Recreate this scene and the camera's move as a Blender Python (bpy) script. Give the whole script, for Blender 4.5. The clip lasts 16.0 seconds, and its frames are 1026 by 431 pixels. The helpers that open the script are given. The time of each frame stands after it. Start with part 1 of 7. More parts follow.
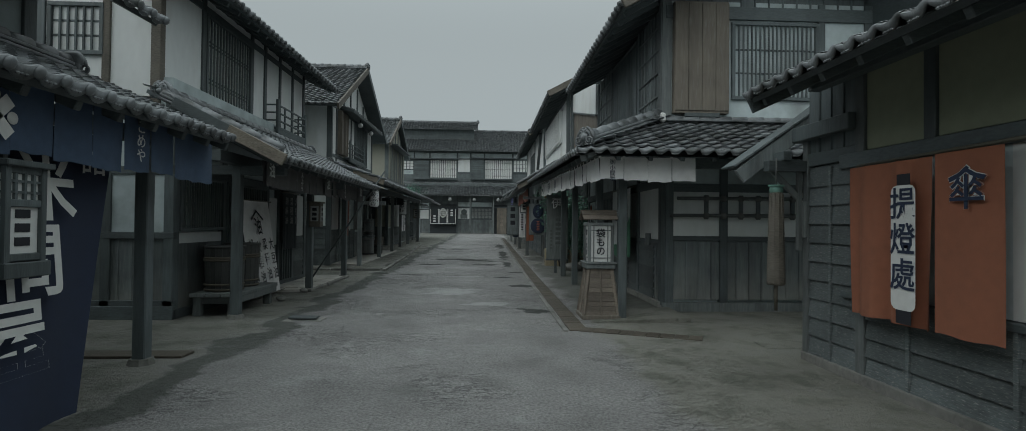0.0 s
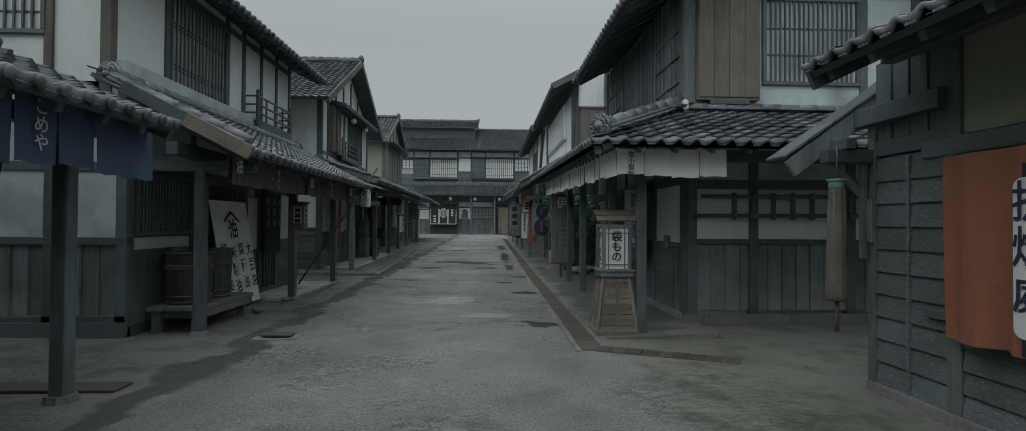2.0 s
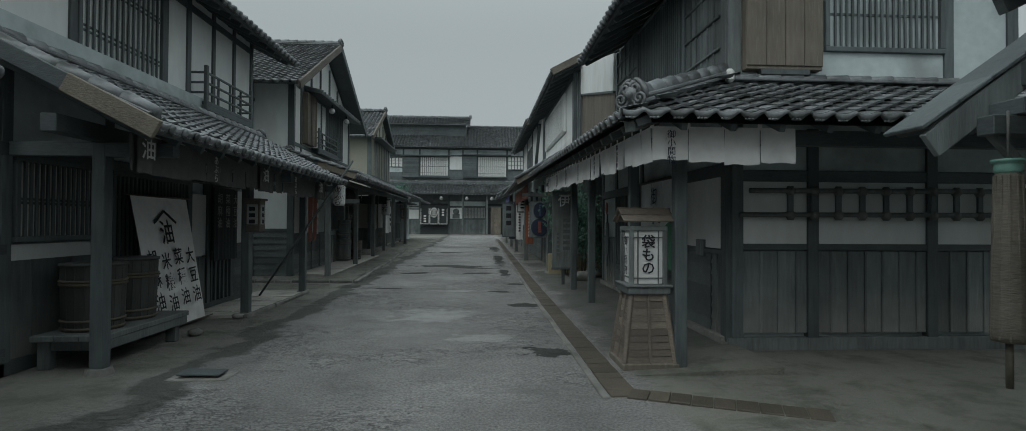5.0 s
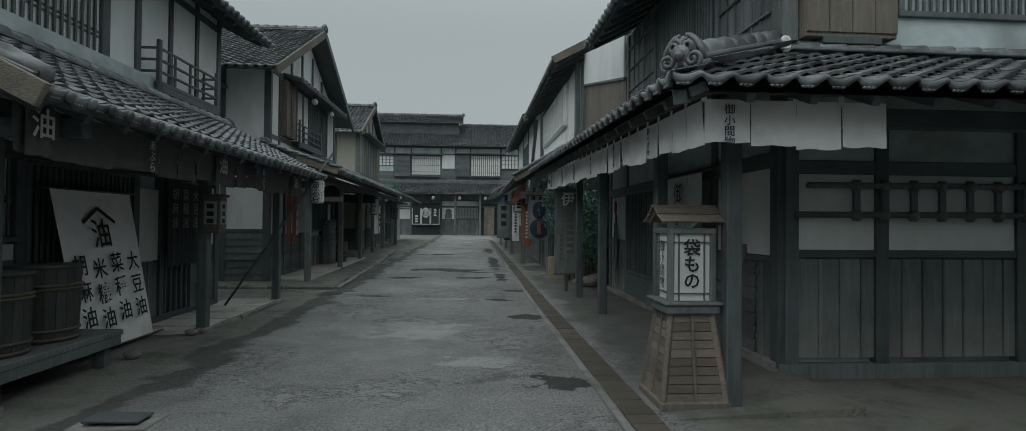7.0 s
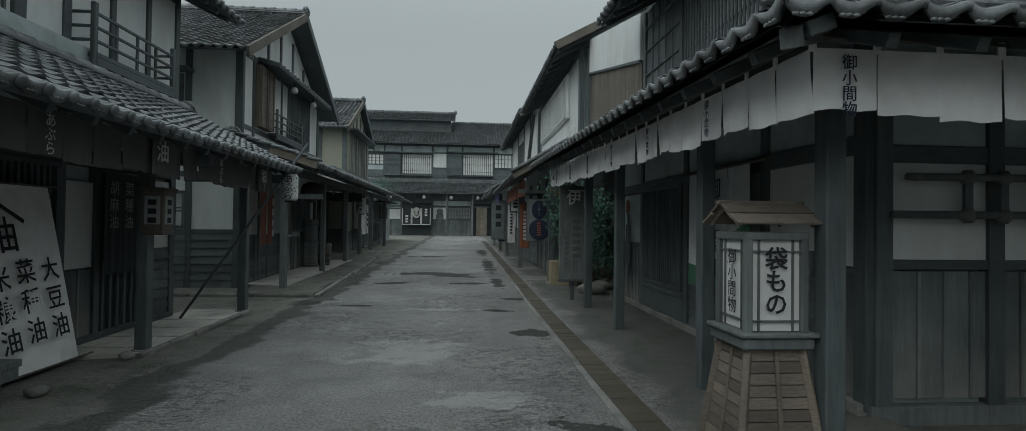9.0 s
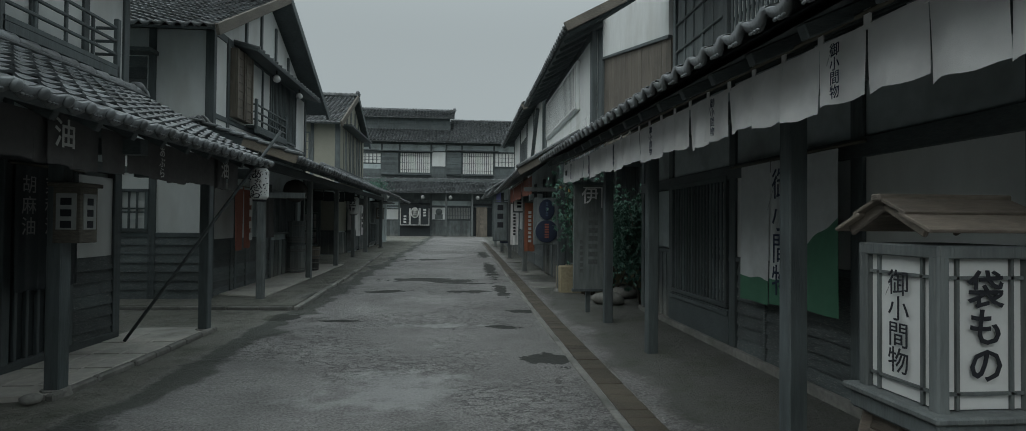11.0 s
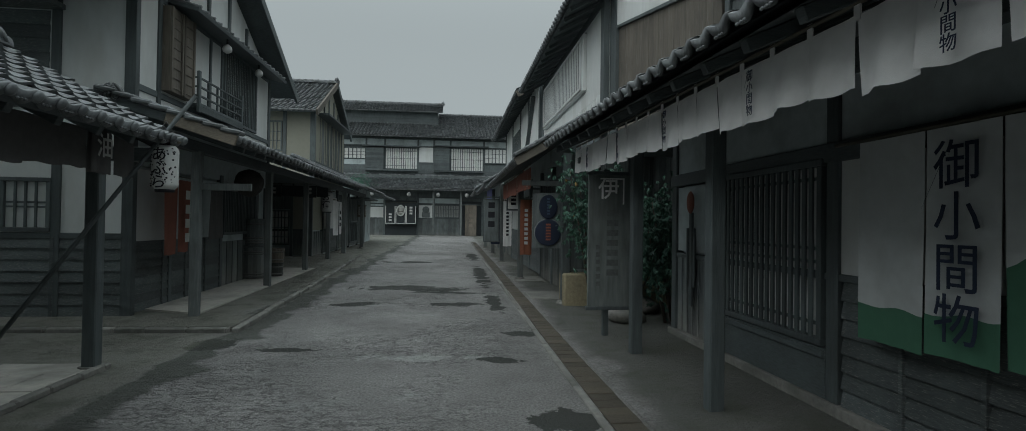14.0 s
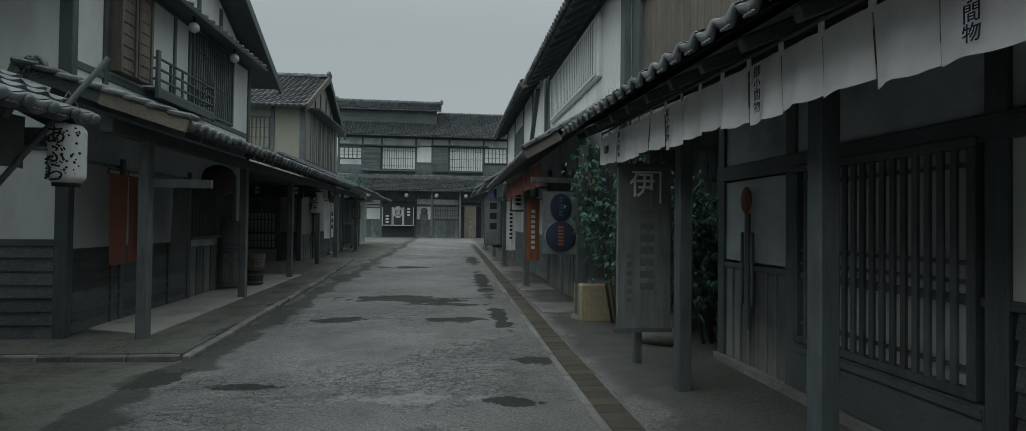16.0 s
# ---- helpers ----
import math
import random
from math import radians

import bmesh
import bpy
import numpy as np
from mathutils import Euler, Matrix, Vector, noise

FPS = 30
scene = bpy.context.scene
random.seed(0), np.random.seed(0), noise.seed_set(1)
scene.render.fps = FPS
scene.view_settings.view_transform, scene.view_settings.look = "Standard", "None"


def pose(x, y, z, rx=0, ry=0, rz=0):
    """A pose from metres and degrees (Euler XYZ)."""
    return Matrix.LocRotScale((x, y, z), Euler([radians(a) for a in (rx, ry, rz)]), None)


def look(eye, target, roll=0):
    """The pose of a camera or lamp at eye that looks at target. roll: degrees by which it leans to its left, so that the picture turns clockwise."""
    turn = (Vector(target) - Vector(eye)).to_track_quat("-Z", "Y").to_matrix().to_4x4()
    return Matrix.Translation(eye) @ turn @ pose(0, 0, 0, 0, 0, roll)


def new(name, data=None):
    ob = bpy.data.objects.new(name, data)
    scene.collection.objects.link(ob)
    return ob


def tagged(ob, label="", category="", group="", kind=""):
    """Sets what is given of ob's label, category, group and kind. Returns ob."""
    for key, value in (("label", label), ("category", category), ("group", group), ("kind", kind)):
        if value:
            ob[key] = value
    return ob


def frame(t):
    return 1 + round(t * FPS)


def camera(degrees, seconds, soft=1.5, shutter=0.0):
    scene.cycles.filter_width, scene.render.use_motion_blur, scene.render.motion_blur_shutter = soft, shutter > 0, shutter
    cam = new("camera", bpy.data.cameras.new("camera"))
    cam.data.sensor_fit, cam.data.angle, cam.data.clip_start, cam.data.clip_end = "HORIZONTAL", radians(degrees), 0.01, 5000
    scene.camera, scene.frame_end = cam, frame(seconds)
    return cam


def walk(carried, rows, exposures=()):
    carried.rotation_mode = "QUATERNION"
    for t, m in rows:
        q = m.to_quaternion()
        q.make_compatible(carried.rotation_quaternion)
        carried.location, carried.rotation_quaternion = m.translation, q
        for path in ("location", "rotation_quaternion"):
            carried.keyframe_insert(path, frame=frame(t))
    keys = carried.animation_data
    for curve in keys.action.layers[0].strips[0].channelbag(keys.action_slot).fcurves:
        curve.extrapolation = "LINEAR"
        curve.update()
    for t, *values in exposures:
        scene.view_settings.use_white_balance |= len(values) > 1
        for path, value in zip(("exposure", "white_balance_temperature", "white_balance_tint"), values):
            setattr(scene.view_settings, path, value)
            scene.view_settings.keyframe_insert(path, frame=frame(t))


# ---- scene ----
cam = camera(86.0, 16.0, soft=0.8)
PATH = [
    (0, (1.008, 1.383, 1.469), (1.101, 3.381, 1.499), 0.6),
    (0.5, (1.009, 1.642, 1.485), (1.092, 3.64, 1.513), 0.4),
    (1, (1.01, 1.905, 1.488), (1.091, 3.903, 1.517), 0.4),
    (1.5, (1.02, 2.177, 1.494), (1.103, 4.175, 1.523), 0.4),
    (2, (1.029, 2.44, 1.503), (1.117, 4.438, 1.532), 0.4),
    (2.5, (1.047, 2.724, 1.508), (1.133, 4.722, 1.536), 0.3),
    (3, (1.057, 3.002, 1.513), (1.146, 4.999, 1.541), 0.3),
    (3.5, (1.055, 3.286, 1.517), (1.153, 5.284, 1.547), 0.4),
    (4, (1.041, 3.572, 1.524), (1.144, 5.57, 1.552), 0.4),
    (6.5, (0.958, 5.073, 1.522), (1.098, 7.068, 1.551), 0.4),
    (7, (0.94, 5.384, 1.524), (1.085, 7.378, 1.554), 0.5),
    (7.5, (0.91, 5.695, 1.529), (1.067, 7.689, 1.557), 0.6),
    (8, (0.887, 6.009, 1.524), (1.051, 8.002, 1.553), 0.6),
    (8.5, (0.882, 6.335, 1.53), (1.048, 8.328, 1.559), 0.6),
    (9, (0.858, 6.653, 1.529), (1.035, 8.645, 1.561), 0.7),
    (11.5, (0.844, 8.332, 1.58), (1.023, 10.323, 1.611), 0.5),
    (12, (0.862, 8.643, 1.591), (1.046, 10.634, 1.619), 0.5),
    (12.5, (0.86, 8.969, 1.574), (1.066, 10.958, 1.605), 0.7),
    (13, (0.857, 9.306, 1.574), (1.084, 11.293, 1.603), 1.0),
    (13.5, (0.884, 9.658, 1.583), (1.109, 11.645, 1.612), 0.9),
    (14, (0.889, 10.012, 1.585), (1.108, 11.999, 1.612), 0.8),
    (14.5, (0.885, 10.354, 1.588), (1.11, 12.341, 1.618), 0.8),
    (15, (0.894, 10.721, 1.578), (1.112, 12.709, 1.611), 0.6),
    (15.5, (0.898, 11.055, 1.6), (1.113, 13.043, 1.63), 0.6),
    (16, (0.885, 11.384, 1.604), (1.108, 13.371, 1.636), 0.7),
]
walk(cam, [(t, look(eye, target, roll)) for t, eye, target, roll in PATH])

# ---- light ----
world = bpy.data.worlds.new("overcast_sky")
scene.world = world
world.use_nodes = True
wn, wl = world.node_tree.nodes, world.node_tree.links
wn.clear()
sky = wn.new("ShaderNodeTexSky")
sky.sky_type, sky.sun_disc = "NISHITA", False
sky.sun_elevation, sky.sun_rotation = radians(41), radians(222)
sky.air_density, sky.dust_density, sky.ozone_density = 1.0, 4.0, 1.0
grey = wn.new("ShaderNodeHueSaturation")
grey.inputs["Saturation"].default_value = 0.12
wl.new(sky.outputs[0], grey.inputs["Color"])
cloud = wn.new("ShaderNodeMixRGB")
cloud.inputs[0].default_value = 0.85
cloud.inputs[2].default_value = (3.7, 4.3, 4.44, 1)
wl.new(grey.outputs[0], cloud.inputs[1])
bg = wn.new("ShaderNodeBackground")
bg.inputs["Strength"].default_value = 0.097
# an overcast sky is about three times as bright overhead as at the horizon
direction = wn.new("ShaderNodeTexCoord")
split = wn.new("ShaderNodeSeparateXYZ")
wl.new(direction.outputs["Generated"], split.inputs[0])
overhead = wn.new("ShaderNodeMapRange")
overhead.interpolation_type = "SMOOTHSTEP"
for _k, _v in (("From Min", 0.3), ("From Max", 1.0), ("To Min", 1.0), ("To Max", 3.3)):
    overhead.inputs[_k].default_value = _v
wl.new(split.outputs[2], overhead.inputs["Value"])
bright = wn.new("ShaderNodeVectorMath")
bright.operation = "SCALE"
wl.new(cloud.outputs[0], bright.inputs[0])
wl.new(overhead.outputs[0], bright.inputs["Scale"])
wl.new(bright.outputs[0], bg.inputs["Color"])
wo = wn.new("ShaderNodeOutputWorld")
wl.new(bg.outputs[0], wo.inputs["Surface"])

sun_data = bpy.data.lights.new("sun", "SUN")
sun_data.energy, sun_data.angle, sun_data.color = 0.8, radians(85), (0.9, 0.99, 1.0)
sun = new("sun", sun_data)
sun.matrix_world = look((-20, -22, 26), (0, 0, 0))


# ---- materials ----
def material(name, col, rough=0.8, var=0.25, scale=6.0, grain=0.0, stretch=(1, 1, 1), bump=0.3, stain=None, fleck=0.0, metal=0.0, rand=0.0, spec=0.5, bscale=60.0, isl=False, splash=0.0):
    """Two scales of colour variation, optional stretched grain, stains, light flecks of wear and relief."""
    m = bpy.data.materials.new(name)
    m.use_nodes = True
    nt = m.node_tree
    n, l = nt.nodes, nt.links
    b = n["Principled BSDF"]
    b.inputs["Roughness"].default_value, b.inputs["Metallic"].default_value = rough, metal
    b.inputs["Specular IOR Level"].default_value = spec
    tc = n.new("ShaderNodeNewGeometry")
    mp = n.new("ShaderNodeMapping")
    mp.inputs["Scale"].default_value = stretch
    l.new(tc.outputs["Position"], mp.inputs["Vector"])
    big = n.new("ShaderNodeTexNoise")
    big.inputs["Scale"].default_value, big.inputs["Detail"].default_value = scale * 0.25, 5
    l.new(tc.outputs["Position"], big.inputs["Vector"])
    fine = n.new("ShaderNodeTexNoise")
    fine.inputs["Scale"].default_value, fine.inputs["Detail"].default_value = scale * 3, 6
    l.new(mp.outputs[0], fine.inputs["Vector"])
    mix = n.new("ShaderNodeMath")
    mix.operation = "MULTIPLY_ADD"
    mix.inputs[1].default_value = 0.5
    l.new(fine.outputs[0], mix.inputs[0])
    half = n.new("ShaderNodeMath")
    half.operation = "MULTIPLY"
    half.inputs[1].default_value = 0.5
    l.new(big.outputs[0], half.inputs[0])
    l.new(half.outputs[0], mix.inputs[2])
    ramp = n.new("ShaderNodeValToRGB")
    ramp.color_ramp.elements[0].position, ramp.color_ramp.elements[1].position = 0.3, 0.7
    lo = [c * (1 - var) for c in col] + [1]
    hi = [min(1, c * (1 + var)) for c in col] + [1]
    ramp.color_ramp.elements[0].color, ramp.color_ramp.elements[1].color = lo, hi
    l.new(mix.outputs[0], ramp.inputs[0])
    out = ramp.outputs[0]
    if stain:
        s = n.new("ShaderNodeTexNoise")
        s.inputs["Scale"].default_value, s.inputs["Detail"].default_value = stain[1], 7
        l.new(mp.outputs[0], s.inputs["Vector"])
        r = n.new("ShaderNodeValToRGB")
        r.color_ramp.elements[0].position, r.color_ramp.elements[1].position = 0.5, 0.68
        l.new(s.outputs[0], r.inputs[0])
        k = n.new("ShaderNodeMath")
        k.operation = "MULTIPLY"
        k.inputs[1].default_value = stain[2]
        l.new(r.outputs[0], k.inputs[0])
        x = n.new("ShaderNodeMixRGB")
        l.new(k.outputs[0], x.inputs[0])
        l.new(out, x.inputs[1])
        x.inputs[2].default_value = (*stain[0], 1)
        out = x.outputs[0]
    if fleck:
        s = n.new("ShaderNodeTexNoise")
        s.inputs["Scale"].default_value, s.inputs["Detail"].default_value = scale * 5, 8
        l.new(mp.outputs[0], s.inputs["Vector"])
        r = n.new("ShaderNodeValToRGB")
        r.color_ramp.elements[0].position, r.color_ramp.elements[1].position = 0.57, 0.68
        l.new(s.outputs[0], r.inputs[0])
        k = n.new("ShaderNodeMath")
        k.operation = "MULTIPLY"
        k.inputs[1].default_value = fleck
        l.new(r.outputs[0], k.inputs[0])
        x = n.new("ShaderNodeMixRGB")
        l.new(k.outputs[0], x.inputs[0])
        l.new(out, x.inputs[1])
        x.inputs[2].default_value = (0.3, 0.29, 0.27, 1)
        out = x.outputs[0]
    if splash:
        z = n.new("ShaderNodeSeparateXYZ")
        l.new(tc.outputs["Position"], z.inputs[0])
        a = n.new("ShaderNodeMath")
        a.operation = "MULTIPLY_ADD"
        a.inputs[1].default_value = -0.7
        l.new(big.outputs[0], a.inputs[0])
        l.new(z.outputs[2], a.inputs[2])
        r = n.new("ShaderNodeMapRange")
        for k, v in (("From Min", 0.36), ("From Max", -0.2), ("To Max", splash)):
            r.inputs[k].default_value = v
        l.new(a.outputs[0], r.inputs["Value"])
        x = n.new("ShaderNodeMixRGB")
        l.new(r.outputs[0], x.inputs[0])
        l.new(out, x.inputs[1])
        x.inputs[2].default_value = (0.25, 0.246, 0.222, 1)
        out = x.outputs[0]
    if rand:
        src = n.new("ShaderNodeObjectInfo").outputs["Random"] if not isl else tc.outputs["Random Per Island"]
        a = n.new("ShaderNodeMapRange")
        a.inputs["To Min"].default_value, a.inputs["To Max"].default_value = 1 - rand, 1 + rand
        l.new(src, a.inputs["Value"])
        h = n.new("ShaderNodeHueSaturation")
        l.new(a.outputs[0], h.inputs["Value"])
        l.new(out, h.inputs["Color"])
        out = h.outputs[0]
    l.new(out, b.inputs["Base Color"])
    rr = n.new("ShaderNodeMapRange")
    rr.inputs["To Min"].default_value, rr.inputs["To Max"].default_value = max(0.05, rough - 0.15), min(1, rough + 0.12)
    l.new(mix.outputs[0], rr.inputs["Value"])
    l.new(rr.outputs[0], b.inputs["Roughness"])
    if bump:
        t = n.new("ShaderNodeTexNoise")
        t.inputs["Scale"].default_value, t.inputs["Detail"].default_value = bscale, 4
        l.new(mp.outputs[0], t.inputs["Vector"])
        bp = n.new("ShaderNodeBump")
        bp.inputs["Strength"].default_value, bp.inputs["Distance"].default_value = bump, 0.01
        l.new(t.outputs[0], bp.inputs["Height"])
        l.new(bp.outputs[0], b.inputs["Normal"])
    return m


PLASTER = material("old_white_plaster", (0.63, 0.645, 0.635), 0.9, 0.08, 3, bump=0.15, stain=((0.38, 0.37, 0.33), 1.3, 0.35), stretch=(1, 1, 0.4))
PLASTER_GREEN = material("olive_plaster", (0.24, 0.252, 0.178), 0.9, 0.12, 3, bump=0.15)
PLASTER_CREAM = material("cream_plaster", (0.255, 0.25, 0.205), 0.9, 0.1, 3, bump=0.15)
# stained plaster in a dimmer copy; eave and canopy shade is in its colour
PLASTER_DIM = material("shaded_stained_plaster", (0.41, 0.465, 0.47), 0.9, 0.15, 3, bump=0.15, stain=((0.1, 0.1, 0.09), 1.2, 0.5))
WOOD = material("dark_stained_wood", (0.077, 0.092, 0.094), 0.62, 0.4, 8, stretch=(1, 1, 0.12), bump=0.35, rand=0.25, bscale=90, fleck=0.05)
WOOD_H = material("dark_stained_beam", (0.073, 0.087, 0.089), 0.62, 0.4, 8, stretch=(0.6, 0.6, 3), bump=0.35, rand=0.2, bscale=60)
BOARD = material("weathered_board", (0.116, 0.133, 0.133), 0.75, 0.45, 8, stretch=(1, 1, 0.1), bump=0.5, rand=0.3, bscale=90, fleck=0.15, stain=((0.035, 0.037, 0.037), 2.0, 0.5), splash=0.6)
BOARD_H = material("weathered_lap_board", (0.086, 0.1, 0.101), 0.75, 0.45, 8, stretch=(0.5, 0.5, 4), bump=0.6, rand=0.25, bscale=60, fleck=0.55)
BOARD_BROWN = material("bare_brown_board", (0.13, 0.112, 0.09), 0.75, 0.35, 8, stretch=(1, 1, 0.1), bump=0.5, rand=0.2, fleck=0.2, bscale=90, stain=((0.05, 0.042, 0.035), 2.0, 0.6))
BARGE = material("pale_grained_timber", (0.11, 0.098, 0.08), 0.75, 0.55, 7, stretch=(1.2, 0.5, 5), bump=0.6, bscale=40)
POST = material("grey_weathered_post", (0.11, 0.122, 0.12), 0.75, 0.4, 8, stretch=(1, 1, 0.12), bump=0.5, rand=0.2, bscale=90, fleck=0.15)
TILE = material("fired_grey_roof_tile", (0.14, 0.15, 0.155), 0.42, 0.35, 7, bump=0.25, rand=0.4, bscale=50, stain=((0.045, 0.05, 0.045), 3, 0.8), spec=0.6)
TILE_S = material("fired_grey_roof_tiles", (0.14, 0.15, 0.155), 0.42, 0.35, 7, bump=0.25, rand=0.4, bscale=50, stain=((0.045, 0.05, 0.045), 3, 0.8), spec=0.6, isl=True)
MORTAR = material("white_lime_mortar", (0.6, 0.6, 0.58), 0.9, 0.1, 8, bump=0.4)
STONE = material("pale_kerb_stone", (0.19, 0.185, 0.17), 0.85, 0.35, 8, bump=0.7, rand=0.25, bscale=40, stain=((0.08, 0.085, 0.07), 3, 0.6))
CEMENT = material("swept_cement", (0.45, 0.43, 0.39), 0.8, 0.25, 4, bump=0.3, stain=((0.13, 0.125, 0.11), 1.2, 0.55), bscale=80)
PLANK_BR = material("rust_brown_drain_plank", (0.074, 0.062, 0.046), 0.6, 0.4, 8, stretch=(0.7, 3, 1), bump=0.5, rand=0.25, bscale=60)
CLOTH_BLUE = material("indigo_cotton", (0.05, 0.078, 0.125), 0.95, 0.2, 5, bump=0.3, bscale=300)
CLOTH_NAVY = material("dark_navy_cotton", (0.016, 0.024, 0.048), 0.95, 0.2, 5, bump=0.3, bscale=300)
CLOTH_WHITE = material("washed_white_cotton", (0.82, 0.81, 0.8), 0.95, 0.08, 4, bump=0.25, bscale=300, stain=((0.45, 0.44, 0.42), 2.5, 0.4))
# white cotton darkened for the deep shade under the canopy
CLOTH_SHADE = material("white_cotton_in_shade", (0.54, 0.56, 0.56), 0.95, 0.1, 4, bump=0.25, bscale=300, stain=((0.36, 0.37, 0.36), 2.5, 0.4))
CLOTH_GREY = material("faded_black_cotton", (0.09, 0.087, 0.086), 0.95, 0.25, 5, bump=0.3, bscale=300)
# black cotton, and also flat sheets standing for unlit interiors
BLACK_CLOTH_AND_SHADE = material("black_cotton_and_indoor_shade", (0.034, 0.04, 0.043), 0.95, 0.2, 5, bump=0.3, bscale=300)
CLOTH_ORANGE = material("persimmon_cotton", (0.245, 0.09, 0.05), 0.95, 0.14, 4, bump=0.3, bscale=300)
CLOTH_RED = material("rust_red_cotton", (0.22, 0.078, 0.052), 0.95, 0.2, 4, bump=0.3, bscale=300)
CLOTH_GREEN = material("leaf_green_dye", (0.06, 0.165, 0.105), 0.95, 0.14, 4, bump=0.3, bscale=300)
CLOTH_VIOLET = material("violet_cotton", (0.11, 0.12, 0.28), 0.95, 0.14, 4, bump=0.3, bscale=300)
PAPER = material("white_lantern_paper", (0.57, 0.575, 0.56), 0.9, 0.06, 6, bump=0.1)
# pane paper made lighter to offset the shade under canopies
PAPER_LIFTED = material("lightened_shoji_paper", (0.72, 0.72, 0.7), 0.9, 0.08, 6, bump=0.1)
INK = material("black_ink", (0.012, 0.013, 0.018), 0.8, 0.2, 6, bump=0)
INK_NAVY = material("navy_ink", (0.012, 0.022, 0.05), 0.85, 0.2, 6, bump=0)
INK_WHITE = material("white_dye", (0.56, 0.56, 0.54), 0.9, 0.1, 6, bump=0)
INK_GREY = material("pale_grey_dye", (0.25, 0.25, 0.245), 0.9, 0.3, 9, bump=0)
# paper with eave shade put into its colour, not smoke
PAPER_SHADED = material("shaded_lantern_paper", (0.3, 0.31, 0.3), 0.9, 0.15, 6, bump=0.1)
BARREL = material("old_barrel_stave", (0.04, 0.042, 0.04), 0.6, 0.4, 8, stretch=(1, 1, 0.12), bump=0.5, rand=0.3, bscale=90)
HOOP = material("bamboo_hoop", (0.085, 0.072, 0.052), 0.7, 0.35, 10, bump=0.4)
HOOP_G = material("grey_rope_hoop", (0.12, 0.12, 0.115), 0.8, 0.35, 10, bump=0.5)
CEDAR = material("warm_cedar_slat", (0.15, 0.125, 0.1), 0.7, 0.45, 8, stretch=(0.6, 0.6, 4), bump=0.4, rand=0.35, fleck=0.15)
BAMBOO = material("aged_bamboo", (0.075, 0.068, 0.05), 0.6, 0.35, 8, bump=0.3)
IRON = material("black_iron", (0.02, 0.02, 0.02), 0.55, 0.3, 8, bump=0.2, metal=0.6)
COPPER = material("green_copper_cap", (0.12, 0.24, 0.2), 0.7, 0.3, 8, bump=0.3)
LEAF = material("dark_glossy_leaf", (0.06, 0.14, 0.1), 0.5, 0.4, 8, bump=0.2, rand=0.4, isl=True)
LEAF_DRY = material("yellowed_leaf", (0.2, 0.12, 0.035), 0.6, 0.4, 8, bump=0.2, rand=0.4, isl=True)
BARK = material("grey_bark", (0.08, 0.065, 0.05), 0.9, 0.4, 10, bump=0.7)
SIGNWOOD = material("pale_weathered_signboard", (0.135, 0.152, 0.146), 0.8, 0.5, 6, stretch=(1, 1, 0.15), bump=0.5, bscale=70, stain=((0.07, 0.075, 0.07), 2.5, 0.7))
GLASS_LAMP = material("frosted_lamp_glass", (0.5, 0.5, 0.49), 0.35, 0.05, 6, bump=0)
FADED_INK = material("faded_sign_ink", (0.1, 0.112, 0.107), 0.85, 0.4, 9, bump=0.3)
# brighter copy of the white dye, offsetting canopy shade on the signboard
INK_SIGN = material("brightened_white_paint", (0.78, 0.78, 0.76), 0.8, 0.1, 6, bump=0)
BARGE_PALE = material("pale_bare_timber", (0.19, 0.165, 0.13), 0.75, 0.55, 7, stretch=(1.2, 0.5, 5), bump=0.6, bscale=40)
DRIED = material("dried_cedar_needles", (0.035, 0.032, 0.028), 0.95, 0.4, 20, bump=0.9, bscale=120)
BLOCK = material("tan_foundation_stone", (0.27, 0.23, 0.15), 0.9, 0.3, 6, bump=0.8, bscale=30)


